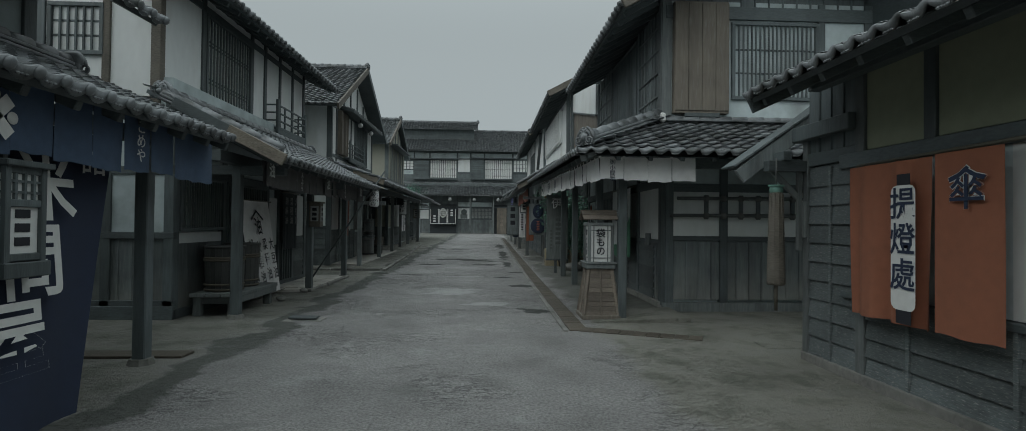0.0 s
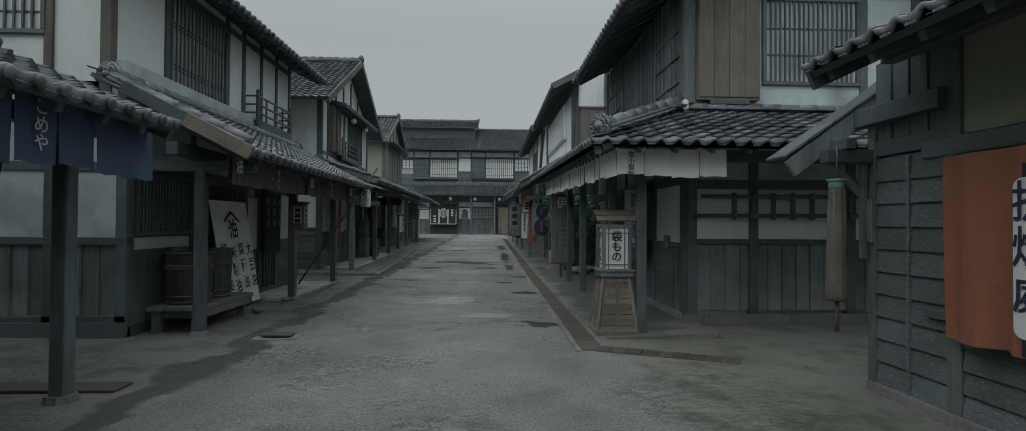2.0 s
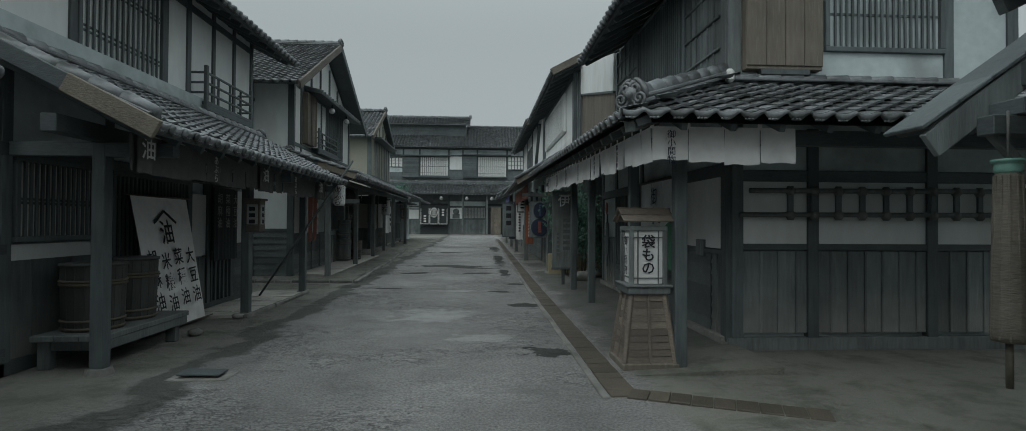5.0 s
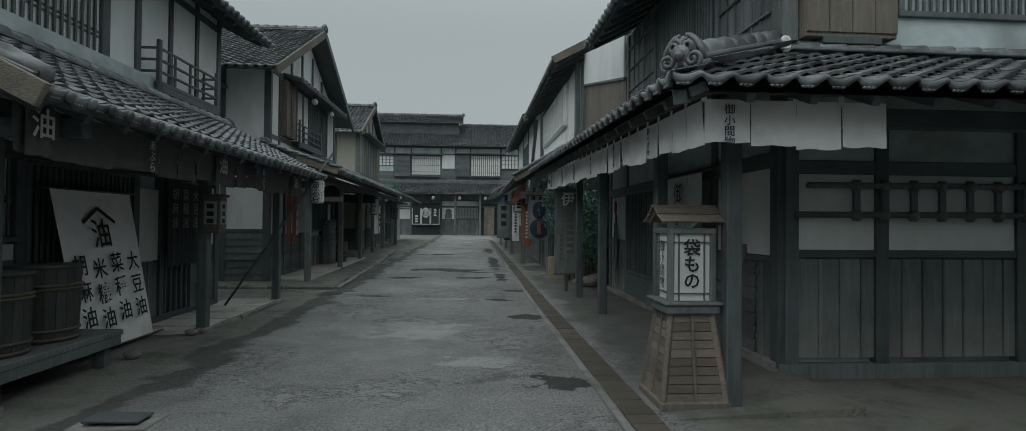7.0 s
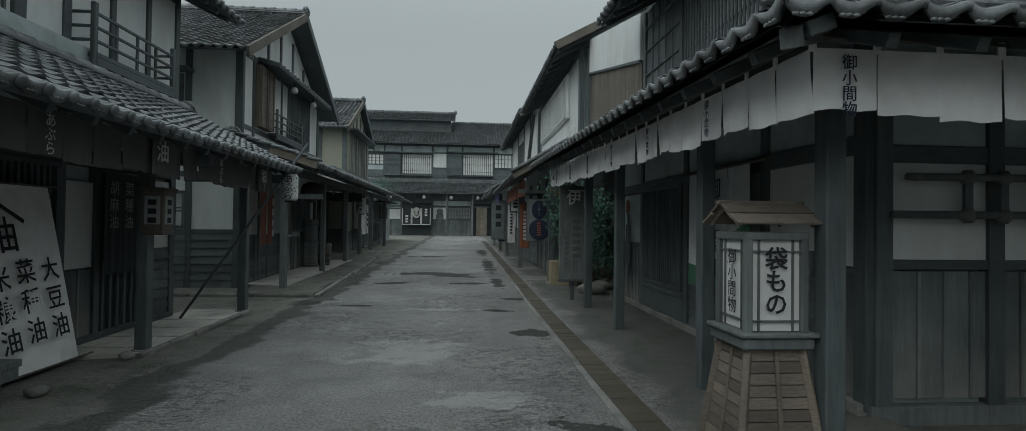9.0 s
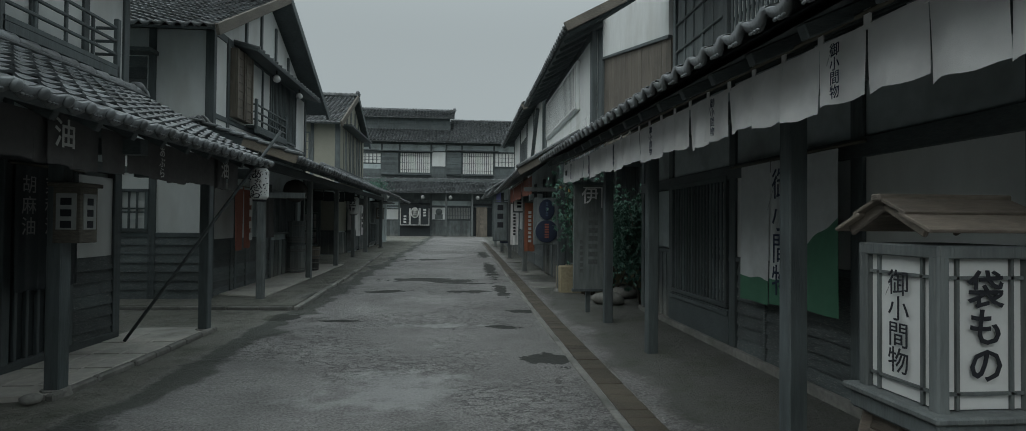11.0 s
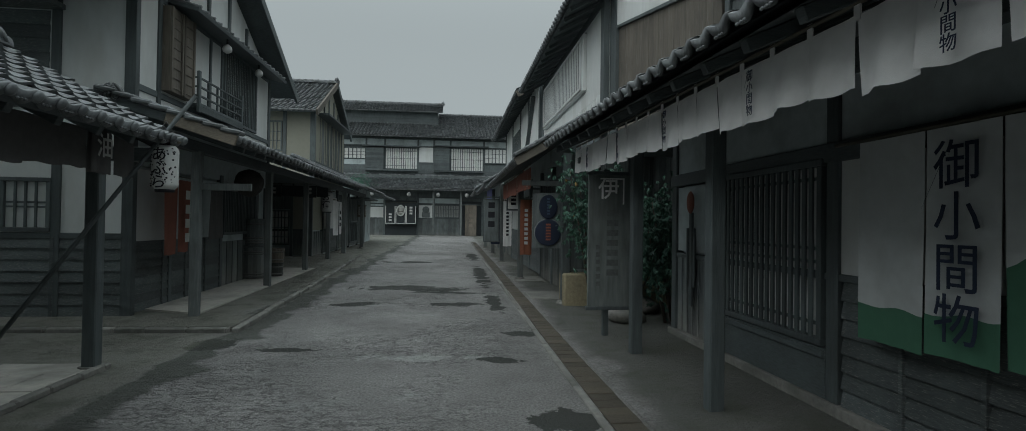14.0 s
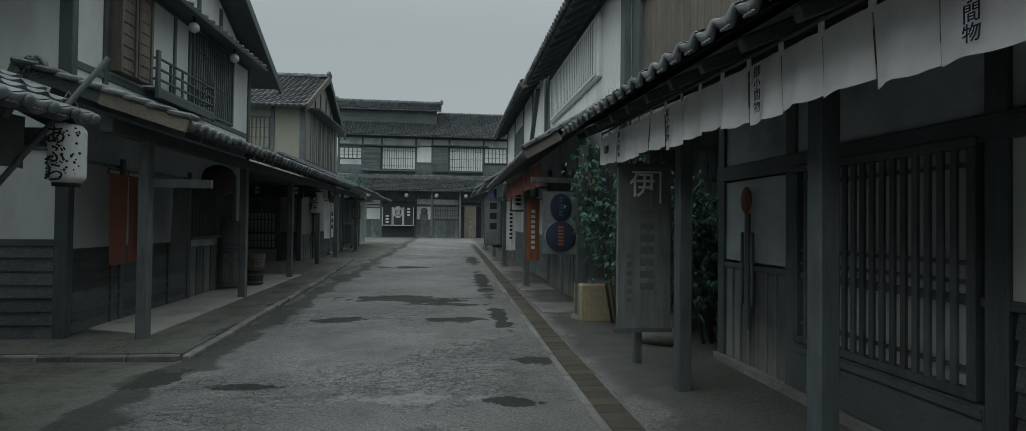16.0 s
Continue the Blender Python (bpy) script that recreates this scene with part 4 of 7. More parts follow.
f.box("post", -4.68, -4.57, 3.2, 5.3, -0.06, 0.05, BARGE)
f.lattice(-5.4, -4.72, 3.95, 4.6, 0.12, (0.35, 0.68), 0.03, PAPER)
f.post(-5.6, 3.0, 5.3, 0.2)
b = Wall(hb, "+x", -3.65)
b.post(9.8, 0.0, 3.2, 0.13)
b.box("plinth", 9.74, 15.6, 0.0, 0.14, -0.06, 0.05, WOOD_H)
b.upright_boards(9.9, 11.25, 0.14, 1.12, 0.27, batten=False)
b.plaster(9.9, 11.25, 1.12, 1.28)
b.lattice(9.95, 11.2, 1.36, 2.12, 0.075, (0.45, 0.5), 0.03)
b.plaster(9.85, 15.6, 2.25, 3.2, PLASTER_DIM)
b.rail(9.7, 15.6, 2.22, 0.13, 0.05)
b.post(11.3, 0, 3.1, 0.13)
# black pane behind the slats stands for the dark indoors
b.lattice(11.4, 13.1, 0.3, 2.1, 0.085, (0.1, 0.85), 0.035, pane=BLACK_CLOTH_AND_SHADE, name="door", label="dark slatted sliding door")
b.post(13.2, 0, 3.1, 0.12)
b.plaster(13.28, 13.76, 0.95, 1.97)
b.upright_boards(13.28, 13.76, 0.1, 0.93, 0.2)
b.post(13.82, 0, 3.1, 0.1)
# black sheet painted as indoor shade; the house body behind is solid
b.box("doorway", 13.88, 14.64, 0.06, 2.14, -0.1, -0.02, BLACK_CLOTH_AND_SHADE, bevel=0, label="dark open doorway")
for _k in range(5):
    b.box("door_bar", 13.96 + 0.15 * _k, 14.0 + 0.15 * _k, 0.06, 1.0, -0.02, 0.02, WOOD)
b.post(14.7, 0, 3.1, 0.12)
b.lap_boards(14.77, 15.5, 0.08, 1.1, 0.15)
b.plaster(14.77, 15.5, 1.12, 2.1)
b.post(15.55, 0, 3.1, 0.14)
bu = Wall(hb, "+x", -3.9)
bu.plaster(9.9, 16.15, 3.2, 5.3)
for _s in (11.0, 12.92, 13.6, 14.45, 15.28, 16.1):
    bu.post(_s, 3.2, 5.3, 0.1 if 13.7 < _s < 16 else 0.12)
bu.lattice(11.12, 12.8, 3.44, 5.0, 0.11, (0.28, 0.32, 0.7, 0.74), 0.035)
bu.rail(9.9, 16.1, 5.12, 0.12)
bu.rail(9.9, 16.1, 3.36, 0.07)
bu.balcony(13.7, 15.5, 3.5, 4.06, 0.3)
croof = tiled_slope(hb, (-1.84, 9.12, 2.36), (0, 1, 0), (-1.8, 0, 0.93), 6.75, 2.03, "boss", rafters=0.46, name="canopy_roof", single=True)
ridge(hb, (-3.58, 9.3, 3.26), (-3.58, 16.0, 3.26), 1, 0.2)
beam_to("gable_board", (-2.55, 9.09, 2.71), (-3.3, 9.09, 3.09), 0.04, 0.15, WOOD_H, hb)
beam_to("barge_board", (-1.78, 9.06, 2.31), (-2.55, 9.06, 2.71), 0.05, 0.17, BARGE_PALE, hb, "pale grained timber barge board")
ridge(hb, (-1.9, 9.2, 2.4), (-3.52, 9.2, 3.14), 2, 0.22, 0.065)
ridge_end(hb, (-3.52, 9.2, 3.2), 0, 0.85)
ridge_end(hb, (-3.6, 15.9, 3.28), 180, 0.7)
box("eave_beam", -2.82, -2.68, 9.15, 15.95, 2.3, 2.46, WOOD_H, hb)
for _y in (9.87, 13.28, 16.0):
    box("tie_beam", -3.65, -2.05, _y - 0.06, _y + 0.06, 2.16, 2.3, WOOD_H, hb)
tiled_slope(hb, (-3.2, 8.9, 5.12), (0, 1, 0), (-3.4, 0, 1.7), 8.05, 3.8, "boss", rafters=0.4, name="upper_roof")
tiled_slope(hb, (-9.8, 8.9, 5.12), (0, 1, 0), (3.4, 0, 1.7), 8.05, 3.8, None, name="upper_roof")
for _y in (9.87, 13.28, 16.1):
    free_post(-2.76, _y, 2.3, mat=WOOD)
noren("faded black cotton shop curtain with white lettering", "+x", 9.35, 15.75, -2.2, 2.34, 1.98, 18, CLOTH_GREY, "あぶら", INK_WHITE, every=8, first=4, size=0.11, amp=0.016, seed=5, loops=False)
for _y in (9.42, 12.27, 15.04):
    _fl = thing("cloth_tag", "small grey cloth with the white oil character", "curtain")
    cloth("sheet", face_frame("+x", -2.16, _y, 2.36), 0.26, 0.38, CLOTH_GREY, _fl, amp=0.008, seed=int(_y * 10))
    writing("油", face_frame("+x", -2.13, _y + 0.13, 2.31), 0.23, INK_WHITE, _fl, 0.04)

osign = thing("leaning_cloth_sign", "white oil dealer's cloth sign leaning against lattice", "sign")
_om = Matrix.Translation((-3.45, 11.42, 1.86)) @ Matrix.Rotation(radians(-7), 4, "Y") @ face_frame("+x", 0, 0, 0)
cloth("sheet", _om, 1.34, 1.82, CLOTH_WHITE, osign, amp=0.01, waves=0.6, seed=4, nx=12, nz=12, skew=0.2)
_om2 = _om @ Matrix.Translation((0, 0, 0.024)) @ Matrix(((1, -0.106, 0, 0), (0, 1, 0, 0), (0, 0, 1, 0), (0, 0, 0, 1)))
writing("油", _om2 @ Matrix.Translation((0.64, -0.34, 0)), 0.36, INK, osign, 0.03)
for _a in (-1, 1):
    box("roof_mark", 0, 0.32, -0.02, 0.02, 0, 0.002, INK, osign, bevel=0, m=_om2 @ Matrix.Translation((0.64, -0.2, 0)) @ Matrix.Rotation(radians(-90 + _a * 58), 4, "Z"))
for _k, _w in enumerate(("胡麻油", "米糠油", "菜種油", "大豆油")):
    writing(_w, _om2 @ Matrix.Translation((0.2 + 0.31 * _k, -0.74 - 0.05 * (_k == 1), 0)), 0.25, INK, osign, 0.03, 1.15)
for _z, _n in ((0.0, "top_rod"), (-1.82, "bottom_rod")):
    pole(_n, _om @ Vector((-0.12 + (0.2 if _z else 0), _z, 0)), _om @ Vector((1.75 if _z else 1.5, _z, 0)), 0.012, BAMBOO, osign, seg=8)
for _x, _y, _r in ((-2.78, 11.75, 0.09), (-2.8, 13.05, 0.08)):
    bm = bmesh.new()
    bmesh.ops.create_icosphere(bm, subdivisions=2, radius=_r)
    for _v in bm.verts:
        _v.co *= 1 + 0.25 * noise.noise(_v.co * 14)
        _v.co.z *= 0.6
        _v.co += Vector((_x, _y, _r * 0.5))
    tagged(part("stone", bm, STONE, None, "", True), "small grey stone weighting a cord", "stone")


def barrel(x, y, z, r, h, label, hoops=(0.12, 0.62, 0.68), lid=True, hoop=None, light=None):
    t = thing("barrel", label, "barrel", "wooden barrels")
    n = 20
    bm_r = r * 0.93
    for k in range(n):
        a0, a1 = 2 * math.pi * k / n, 2 * math.pi * (k + 0.96) / n
        bm = bmesh.new()
        vs = []
        for rr, zz in ((bm_r, 0.0), (r, h)):
            for a in (a0, a1):
                for d in (0, -0.03):
                    vs.append(bm.verts.new((x + (rr + d) * math.cos(a), y + (rr + d) * math.sin(a), z + zz)))
        for fc in ((0, 2, 6, 4), (1, 5, 7, 3), (0, 4, 5, 1), (2, 3, 7, 6), (4, 6, 7, 5), (0, 1, 3, 2)):
            bm.faces.new([vs[q] for q in fc])
        part("stave", bm, light or BARREL, t)
    for q in hoops:
        rr = bm_r + (r - bm_r) * q
        lathe("hoop", [(rr + 0.001, -0.016), (rr + 0.012, -0.01), (rr + 0.014, 0.006), (rr + 0.002, 0.016)], (x, y, z + h * q), hoop or HOOP, t, seg=32)
    lathe("lid", [(r - 0.03, -0.03), (r + (0.012 if lid else -0.03), -0.03), (r + (0.012 if lid else -0.03), 0.0), (0.001, 0.012)], (x, y, z + h + (0.03 if lid else -0.06)), light or BARREL, t, seg=28)
    return t


bench = thing("bench", "low weathered plank bench holding barrels", "bench")
for _k in range(3):
    box("seat_board", -3.5 + 0.24 * _k, -3.27 + 0.24 * _k, 9.95, 11.6, 0.3, 0.36, POST, bench)
for _y in (10.08, 11.42):
    box("leg", -3.48, -3.36, _y - 0.05, _y + 0.05, 0.0, 0.3, POST, bench)
    box("leg", -2.96, -2.84, _y - 0.05, _y + 0.05, 0.0, 0.3, POST, bench)
    box("apron", -3.48, -2.84, _y - 0.02, _y + 0.02, 0.19, 0.28, POST, bench)
box("apron", -2.85, -2.8, 9.97, 11.58, 0.2, 0.31, POST, bench)
barrel(-3.18, 10.4, 0.36, 0.3, 0.68, "dark lidded wooden barrel on a bench", (0.04, 0.16, 0.72, 0.77))
barrel(-3.2, 11.05, 0.36, 0.29, 0.7, "dark lidded wooden barrel beside another", (0.04, 0.16, 0.72, 0.77))

dk = thing("dark_curtain", "black cotton door curtain with white lettering", "curtain")
for _k, _w in enumerate(("胡麻油", "菜種油", "大豆油")):
    _c = cloth("flap", face_frame("+x", -3.5, 13.76 + 0.3 * _k, 2.1), 0.29, 1.25, BLACK_CLOTH_AND_SHADE, dk, amp=0.012, seed=60 + _k)
    writing(_w, face_frame("+x", -3.47, 13.9 + 0.3 * _k, 2.0), 0.19, INK_GREY, dk, 0.01, 1.1)
pole("rod", (-3.51, 13.7, 2.12), (-3.51, 14.75, 2.12), 0.014, BAMBOO, dk, seg=8)


def sign_lantern(x, y, z0, z1, w, label):
    """A boxed sign lantern fixed to a post."""
    t = thing("sign_lantern", label, "lantern")
    box("box", x - w / 2, x + w / 2, y - w / 2, y + w / 2, z0 - 0.12, z1, BARGE, t)
    # both papers use the darkened copy, for shade under the eave
    box("front_paper", x - w * 0.36, x + w * 0.36, y - w / 2 - 0.008, y - w / 2, z0, z1 - 0.06, PAPER_SHADED, t, bevel=0)
    box("side_paper", x + w / 2, x + w / 2 + 0.008, y - w * 0.36, y + w * 0.36, z0, z1 - 0.06, PAPER_SHADED, t, bevel=0)
    box("top", x - w / 2 - 0.03, x + w / 2 + 0.03, y - w / 2 - 0.03, y + w / 2 + 0.03, z1, z1 + 0.035, BARGE, t)
    bars(face_frame("-y", x, y - w / 2 - 0.009, z1 - 0.1), w * 0.4, (z1 - z0) * 0.8, 3, INK, t)
    bars(face_frame("+x", x + w / 2 + 0.009, y, z1 - 0.1), w * 0.35, (z1 - z0) * 0.8, 3, INK, t)
    return t


sign_lantern(-2.64, 13.3, 1.48, 1.86, 0.23, "dark boxed sign lantern with paper faces on a post")
pole("rod", (-3.3, 15.2, 0.08), (-1.65, 15.75, 2.8), 0.02, WOOD, thing("bamboo_pole", "long slanting bamboo pole propped under an eave", "pole"))


def paper_lantern(x, y, z, r, h, text, label, size, dots=0):
    """A ribbed paper lantern on a hanger."""
    t = thing("paper_lantern", label, "lantern")
    prof = [(r * 0.7, -h / 2), (r * 0.98, -h / 2 + 0.04)]
    n = 9
    for k in range(n):
        zz = -h / 2 + 0.05 + (h - 0.1) * k / n
        prof += [(r * 1.0, zz), (r * 1.03, zz + (h - 0.1) / n / 2)]
    prof += [(r * 0.98, h / 2 - 0.04), (r * 0.7, h / 2)]
    lathe("shade", prof, (x, y, z), PAPER, t)
    for s in (-1, 1):
        lathe("rim", [(r * 0.72, -0.02), (r * 0.75, 0), (r * 0.72, 0.02)], (x, y, z + s * h / 2), INK, t)
    box("cross_stick", x - r * 1.25, x + r * 1.25, y - 0.01, y + 0.01, z + h / 2 + 0.02, z + h / 2 + 0.04, BAMBOO, t)
    for s in (-1, 1):
        pole("cord", (x + s * r * 1.1, y, z + h / 2 + 0.03), (x, y, z + h / 2 + 0.24), 0.004, HOOP_G, t, seg=6)
    writing(text, face_frame("-y", x, y - r * 1.05, z + h * 0.42), size, INK, t, 0.03, 0.92)
    rnd = random.Random(3)
    for k in range(dots):
        a, zz = rnd.uniform(-2.8, -0.3), rnd.uniform(-h * 0.42, h * 0.42)
        bm = bmesh.new()
        bmesh.ops.create_icosphere(bm, subdivisions=1, radius=rnd.uniform(0.004, 0.011))
        bmesh.ops.transform(bm, matrix=Matrix.Translation((x + r * 1.02 * math.cos(a), y + r * 1.02 * math.sin(a), z + zz)), verts=bm.verts)
        part("fleck", bm, INK, t)
    return t


paper_lantern(-1.92, 15.75, 2.08, 0.115, 0.44, "あぶら", "white paper lantern lettered oil hanging from a pole", 0.145, 70)

# ---- left: the sake shop with its gable ----
hc = house("house", "plastered two-storeyed sake shop with a street gable")
core(hc, -9.5, -4.05, 18.98, 25.2, -0.05, 5.2)
f = Wall(hc, "-y", 18.92)
f.post(-3.98, 0, 5.2, 0.16)
f.lap_boards(-7.5, -4.06, 0.1, 1.28, 0.17, battens=(-5.0, -6.0))
f.rail(-7.5, -4.0, 1.3, 0.09)
f.plaster(-7.5, -4.06, 1.34, 2.5)
f.post(-4.98, 0.1, 2.6, 0.13)
f.lattice(-5.67, -5.1, 1.42, 2.1, 0.14, (0.45, 0.55), 0.035, PAPER)
f.plaster(-7.6, -4.06, 2.5, 5.2)
f.rail(-7.6, -4.0, 2.52, 0.12)
f.post(-5.02, 2.6, 5.2, 0.13)
f.lap_boards(-5.9, -5.12, 3.2, 4.65, 0.2)
f.box("hood", -6.1, -4.92, 4.68, 4.76, 0, 0.3, BOARD_H)
c = Wall(hc, "+x", -4.0)
c.post(19.0, 0, 5.3, 0.14)
c.lap_boards(19.1, 22.2, 0.12, 1.2, 0.13, battens=(19.9, 20.7, 21.5))
c.plaster(19.1, 20.1, 1.22, 2.35)
c.post(20.15, 0.1, 2.5, 0.1)
c.plaster(20.2, 22.2, 1.22, 2.35, PLASTER_DIM)
c.post(22.25, 0.1, 2.5, 0.12)
c.upright_boards(22.3, 25.1, 0.12, 1.1, 0.3)
c.lattice(22.4, 24.2, 1.3, 2.2, 0.09, (0.5,), pane=CLOTH_GREY)
c.post(24.4, 0.1, 2.5, 0.12)
c.post(25.15, 0.1, 5.3, 0.14)
c.plaster(19.0, 25.15, 2.4, 3.2, PLASTER_DIM)
c.plaster(19.07, 25.1, 3.2, 5.3)
c.post(19.68, 3.4, 5.3, 0.1)
c.rail(19.0, 25.2, 3.62, 0.1)
_sh = c.box("shutter_box", 19.76, 20.6, 3.72, 5.15, 0.0, 0.16, BOARD_BROWN, label="brown slatted shutter box")
for _k in range(8):
    c.box("slat", 19.8, 20.56, 3.78 + 0.17 * _k, 3.79 + 0.17 * _k + 0.012, 0.16, 0.175, BOARD_BROWN, _sh)
for _s in (19.76, 20.12, 20.2, 20.55):
    c.box("stile", _s, _s + 0.05, 3.72, 5.15, 0.16, 0.19, BOARD_BROWN, _sh)
for _s in (21.6, 22.15):
    c.post(_s, 3.6, 5.2, 0.07)
c.lattice(22.3, 24.1, 3.75, 5.2, 0.1, (0.4, 0.75), 0.035, pane=CLOTH_GREY)
c.balcony(20.66, 22.7, 3.65, 4.2, 0.26)
c.rail(19.0, 25.2, 5.25, 0.14)
# gable triangle over the street
bm = bmesh.new()
_tri = [(-4.0, 19.0, 5.3), (-4.0, 25.2, 5.3), (-4.0, 22.05, 6.95)]
_a = [bm.verts.new(p) for p in _tri]
_b = [bm.verts.new((p[0] - 5.0, p[1], p[2])) for p in _tri]
bm.faces.new(_a)
bm.faces.new(_b[::-1])
for _k in range(3):
    bm.faces.new((_a[_k], _b[_k], _b[(_k + 1) % 3], _a[(_k + 1) % 3]))
bmesh.ops.recalc_face_normals(bm, faces=bm.faces)
part("gable_wall", bm, PLASTER, hc)
for _s, _z in ((20.6, 6.0), (21.5, 6.5), (22.5, 6.5), (23.5, 6.05)):
    c.post(_s, 5.3, _z, 0.09)
hood = box("hood_roof", -4.0, -3.45, 19.9, 24.9, 5.26, 5.33, WOOD_H, hc, "small boarded hood roof over windows", m=Matrix.Translation((-4, 0, 5.3)) @ Matrix.Rotation(radians(14), 4, "Y") @ Matrix.Translation((4, 0, -5.3)))
for _k in range(18):
    pole("hood_tile", (-4.0, 20.0 + 0.28 * _k, 5.36), (-3.47, 20.0 + 0.28 * _k, 5.23), 0.035, TILE, hc, seg=8)
for _y in (21.5, 23.3):
    _lp = thing("outdoor_lamp", "round white glass lamp under a hood roof", "lamp")
    pole("stem", (-3.62, _y, 5.2), (-3.62, _y, 5.06), 0.02, IRON, _lp)
    lathe("shade", [(0.03, 0.09), (0.075, 0.05), (0.09, 0.0), (0.08, -0.05), (0.03, -0.085), (0.001, -0.09)], (-3.62, _y, 4.97), GLASS_LAMP, _lp, seg=16)
_S = math.hypot(3.9, 2.15)
tiled_slope(hc, (-9.8, 18.1, 5.03), (1, 0, 0), (0, 3.95, 2.15), 6.3, _S + 0.1, "crescent", name="upper_roof")
tiled_slope(hc, (-9.8, 26.0, 5.03), (1, 0, 0), (0, -3.95, 2.15), 6.3, _S + 0.1, "crescent", name="upper_roof")
ridge(hc, (-9.8, 22.05, 7.18), (-3.5, 22.05, 7.18), 2, 0.24)
ridge_end(hc, (-3.5, 22.05, 7.22), 90, 0.8)
beam_to("barge_board", (-3.5, 18.05, 4.94), (-3.5, 22.05, 7.12), 0.06, 0.2, BARGE, hc)
beam_to("barge_board", (-3.5, 26.05, 4.94), (-3.5, 22.05, 7.12), 0.06, 0.2, WOOD_H, hc)
tiled_slope(hc, (-2.12, 18.0, 2.7), (0, 1, 0), (-1.85, 0, 0.6), 10.9, 1.945, "boss", rafters=0.46, name="canopy_roof")
beam_to("barge_board", (-2.08, 17.94, 2.66), (-3.0, 17.94, 2.95), 0.05, 0.15, BARGE_PALE, hc, "pale grained timber barge board")
beam_to("gable_board", (-3.0, 17.97, 2.95), (-3.95, 17.97, 3.26), 0.04, 0.13, WOOD_H, hc)
for _k in range(8):
    _t = _k / 7.6
    box("verge_tile", -0.14, 0.14, -0.12, 0.09, -0.03, 0.035, TILE, hc, bevel=0.02, m=Matrix.Translation((-2.15 - 1.75 * _t, 18.0, 2.79 + 0.56 * _t)) @ Matrix.Rotation(radians(10), 4, "Y"))
ridge(hc, (-3.85, 18.0, 3.28), (-3.85, 28.9, 3.28), 1, 0.2)
ridge_end(hc, (-3.72, 17.98, 3.2), 0, 0.85)
box("eave_beam", -3.1, -2.96, 18.1, 28.8, 2.6, 2.76, WOOD_H, hc)
free_post(-3.0, 18.9, 2.62)
free_post(-3.07, 22.45, 2.62)
free_post(-3.2, 26.0, 2.62)
noren("rust red cotton door curtain with white marks", "+x", 19.2, 20.1, -3.62, 2.22, 1.0, 2, CLOTH_RED, None, seed=9, amp=0.025)
bars(face_frame("+x", -3.54, 19.82, 2.05), 0.15, 0.95, 4, INK_WHITE, thing("curtain_print", "white print on a rust red curtain", "print"))
_br = thing("sign_bracket", "plain grey board bracket on a post", "bracket")
box("board", -2.95, -2.2, 18.88, 18.93, 2.02, 2.13, POST, _br)
barrel(-3.86, 23.85, 0.19, 0.32, 0.72, "weathered dark barrel standing on cement", (0.06, 0.14, 0.8, 0.87), hoop=HOOP_G, light=BOARD)
barrel(-3.84, 23.88, 0.965, 0.27, 0.6, "smaller dark barrel stacked on another", (0.1, 0.2, 0.3, 0.84), hoop=HOOP_G, light=BOARD)
barrel(-3.48, 24.3, 0.19, 0.19, 0.3, "small hooped wooden tub", (0.2, 0.75), hoop=HOOP_G)
barrel(-3.48, 24.3, 0.53, 0.22, 0.34, "brown wooden tub stacked on another", (0.2, 0.75), lid=False, hoop=HOOP_G, light=BOARD_BROWN)
_gc = thing("grey_curtain", "narrow faded black cotton curtain under a canopy", "curtain")
cloth("sheet", face_frame("+x", -3.66, 21.0, 2.2), 0.5, 1.0, CLOTH_GREY, _gc, amp=0.03, waves=1.4, seed=77)
bm = bmesh.new()
bmesh.ops.create_icosphere(bm, subdivisions=3, radius=0.27)
for _v in bm.verts:
    _v.co *= 1 + 0.08 * noise.noise(_v.co * 25)
    _v.co += Vector((-3.12, 21.4, 2.3))
tagged(part("cedar_ball", bm, DRIED, None, "", True), "round dark brown cedar ball hanging under an eave", "decoration")

# ---- left: the cream inn ----
hd = house("house", "cream plastered two-storeyed inn with a street gable")
G = gz(34)
core(hd, -10, -4.75, 33.0, 39.0, 0, 6.0)
core(hd, -10, -4.45, 31.6, 44.0, 0, 3.1)
f = Wall(hd, "-y", 31.55)
f.plaster(-5.08, -4.45, 1.2, 2.5, PLASTER_CREAM)
f.upright_boards(-5.08, -4.45, 0.25, 1.16, 0.3)
f.upright_boards(-7.5, -5.16, 1.98, 3.0, 0.3, mat=BOARD)
f.rail(-7.4, -4.4, 1.2, 0.08)
f.post(-4.45, 0.1, 3.0, 0.16)
f.post(-5.13, 0.1, 3.0, 0.1)
f.post(-6.35, 0.1, 3.0, 0.14)
f.lattice(-6.2, -5.25, 0.7, 1.9, 0.12, (0.2, 0.5, 0.8), 0.035, PAPER_LIFTED, name="door", label="sliding paper door with a dark grid")
d = Wall(hd, "+x", -4.4)
d.plaster(31.6, 33.2, 1.2, 2.6, PLASTER_CREAM)
d.upright_boards(31.6, 33.2, 0.2, 1.15, 0.3)
d.lap_boards(33.3, 36.0, 0.25, 1.2, 0.17)
d.plaster(33.3, 36.0, 1.25, 2.6)
d.upright_boards(36.2, 43.9, 0.3, 2.8, 0.3)
for _s in (33.25, 36.1, 39.0, 41.5, 43.9):
    d.post(_s, 0.2, 3.0, 0.15)
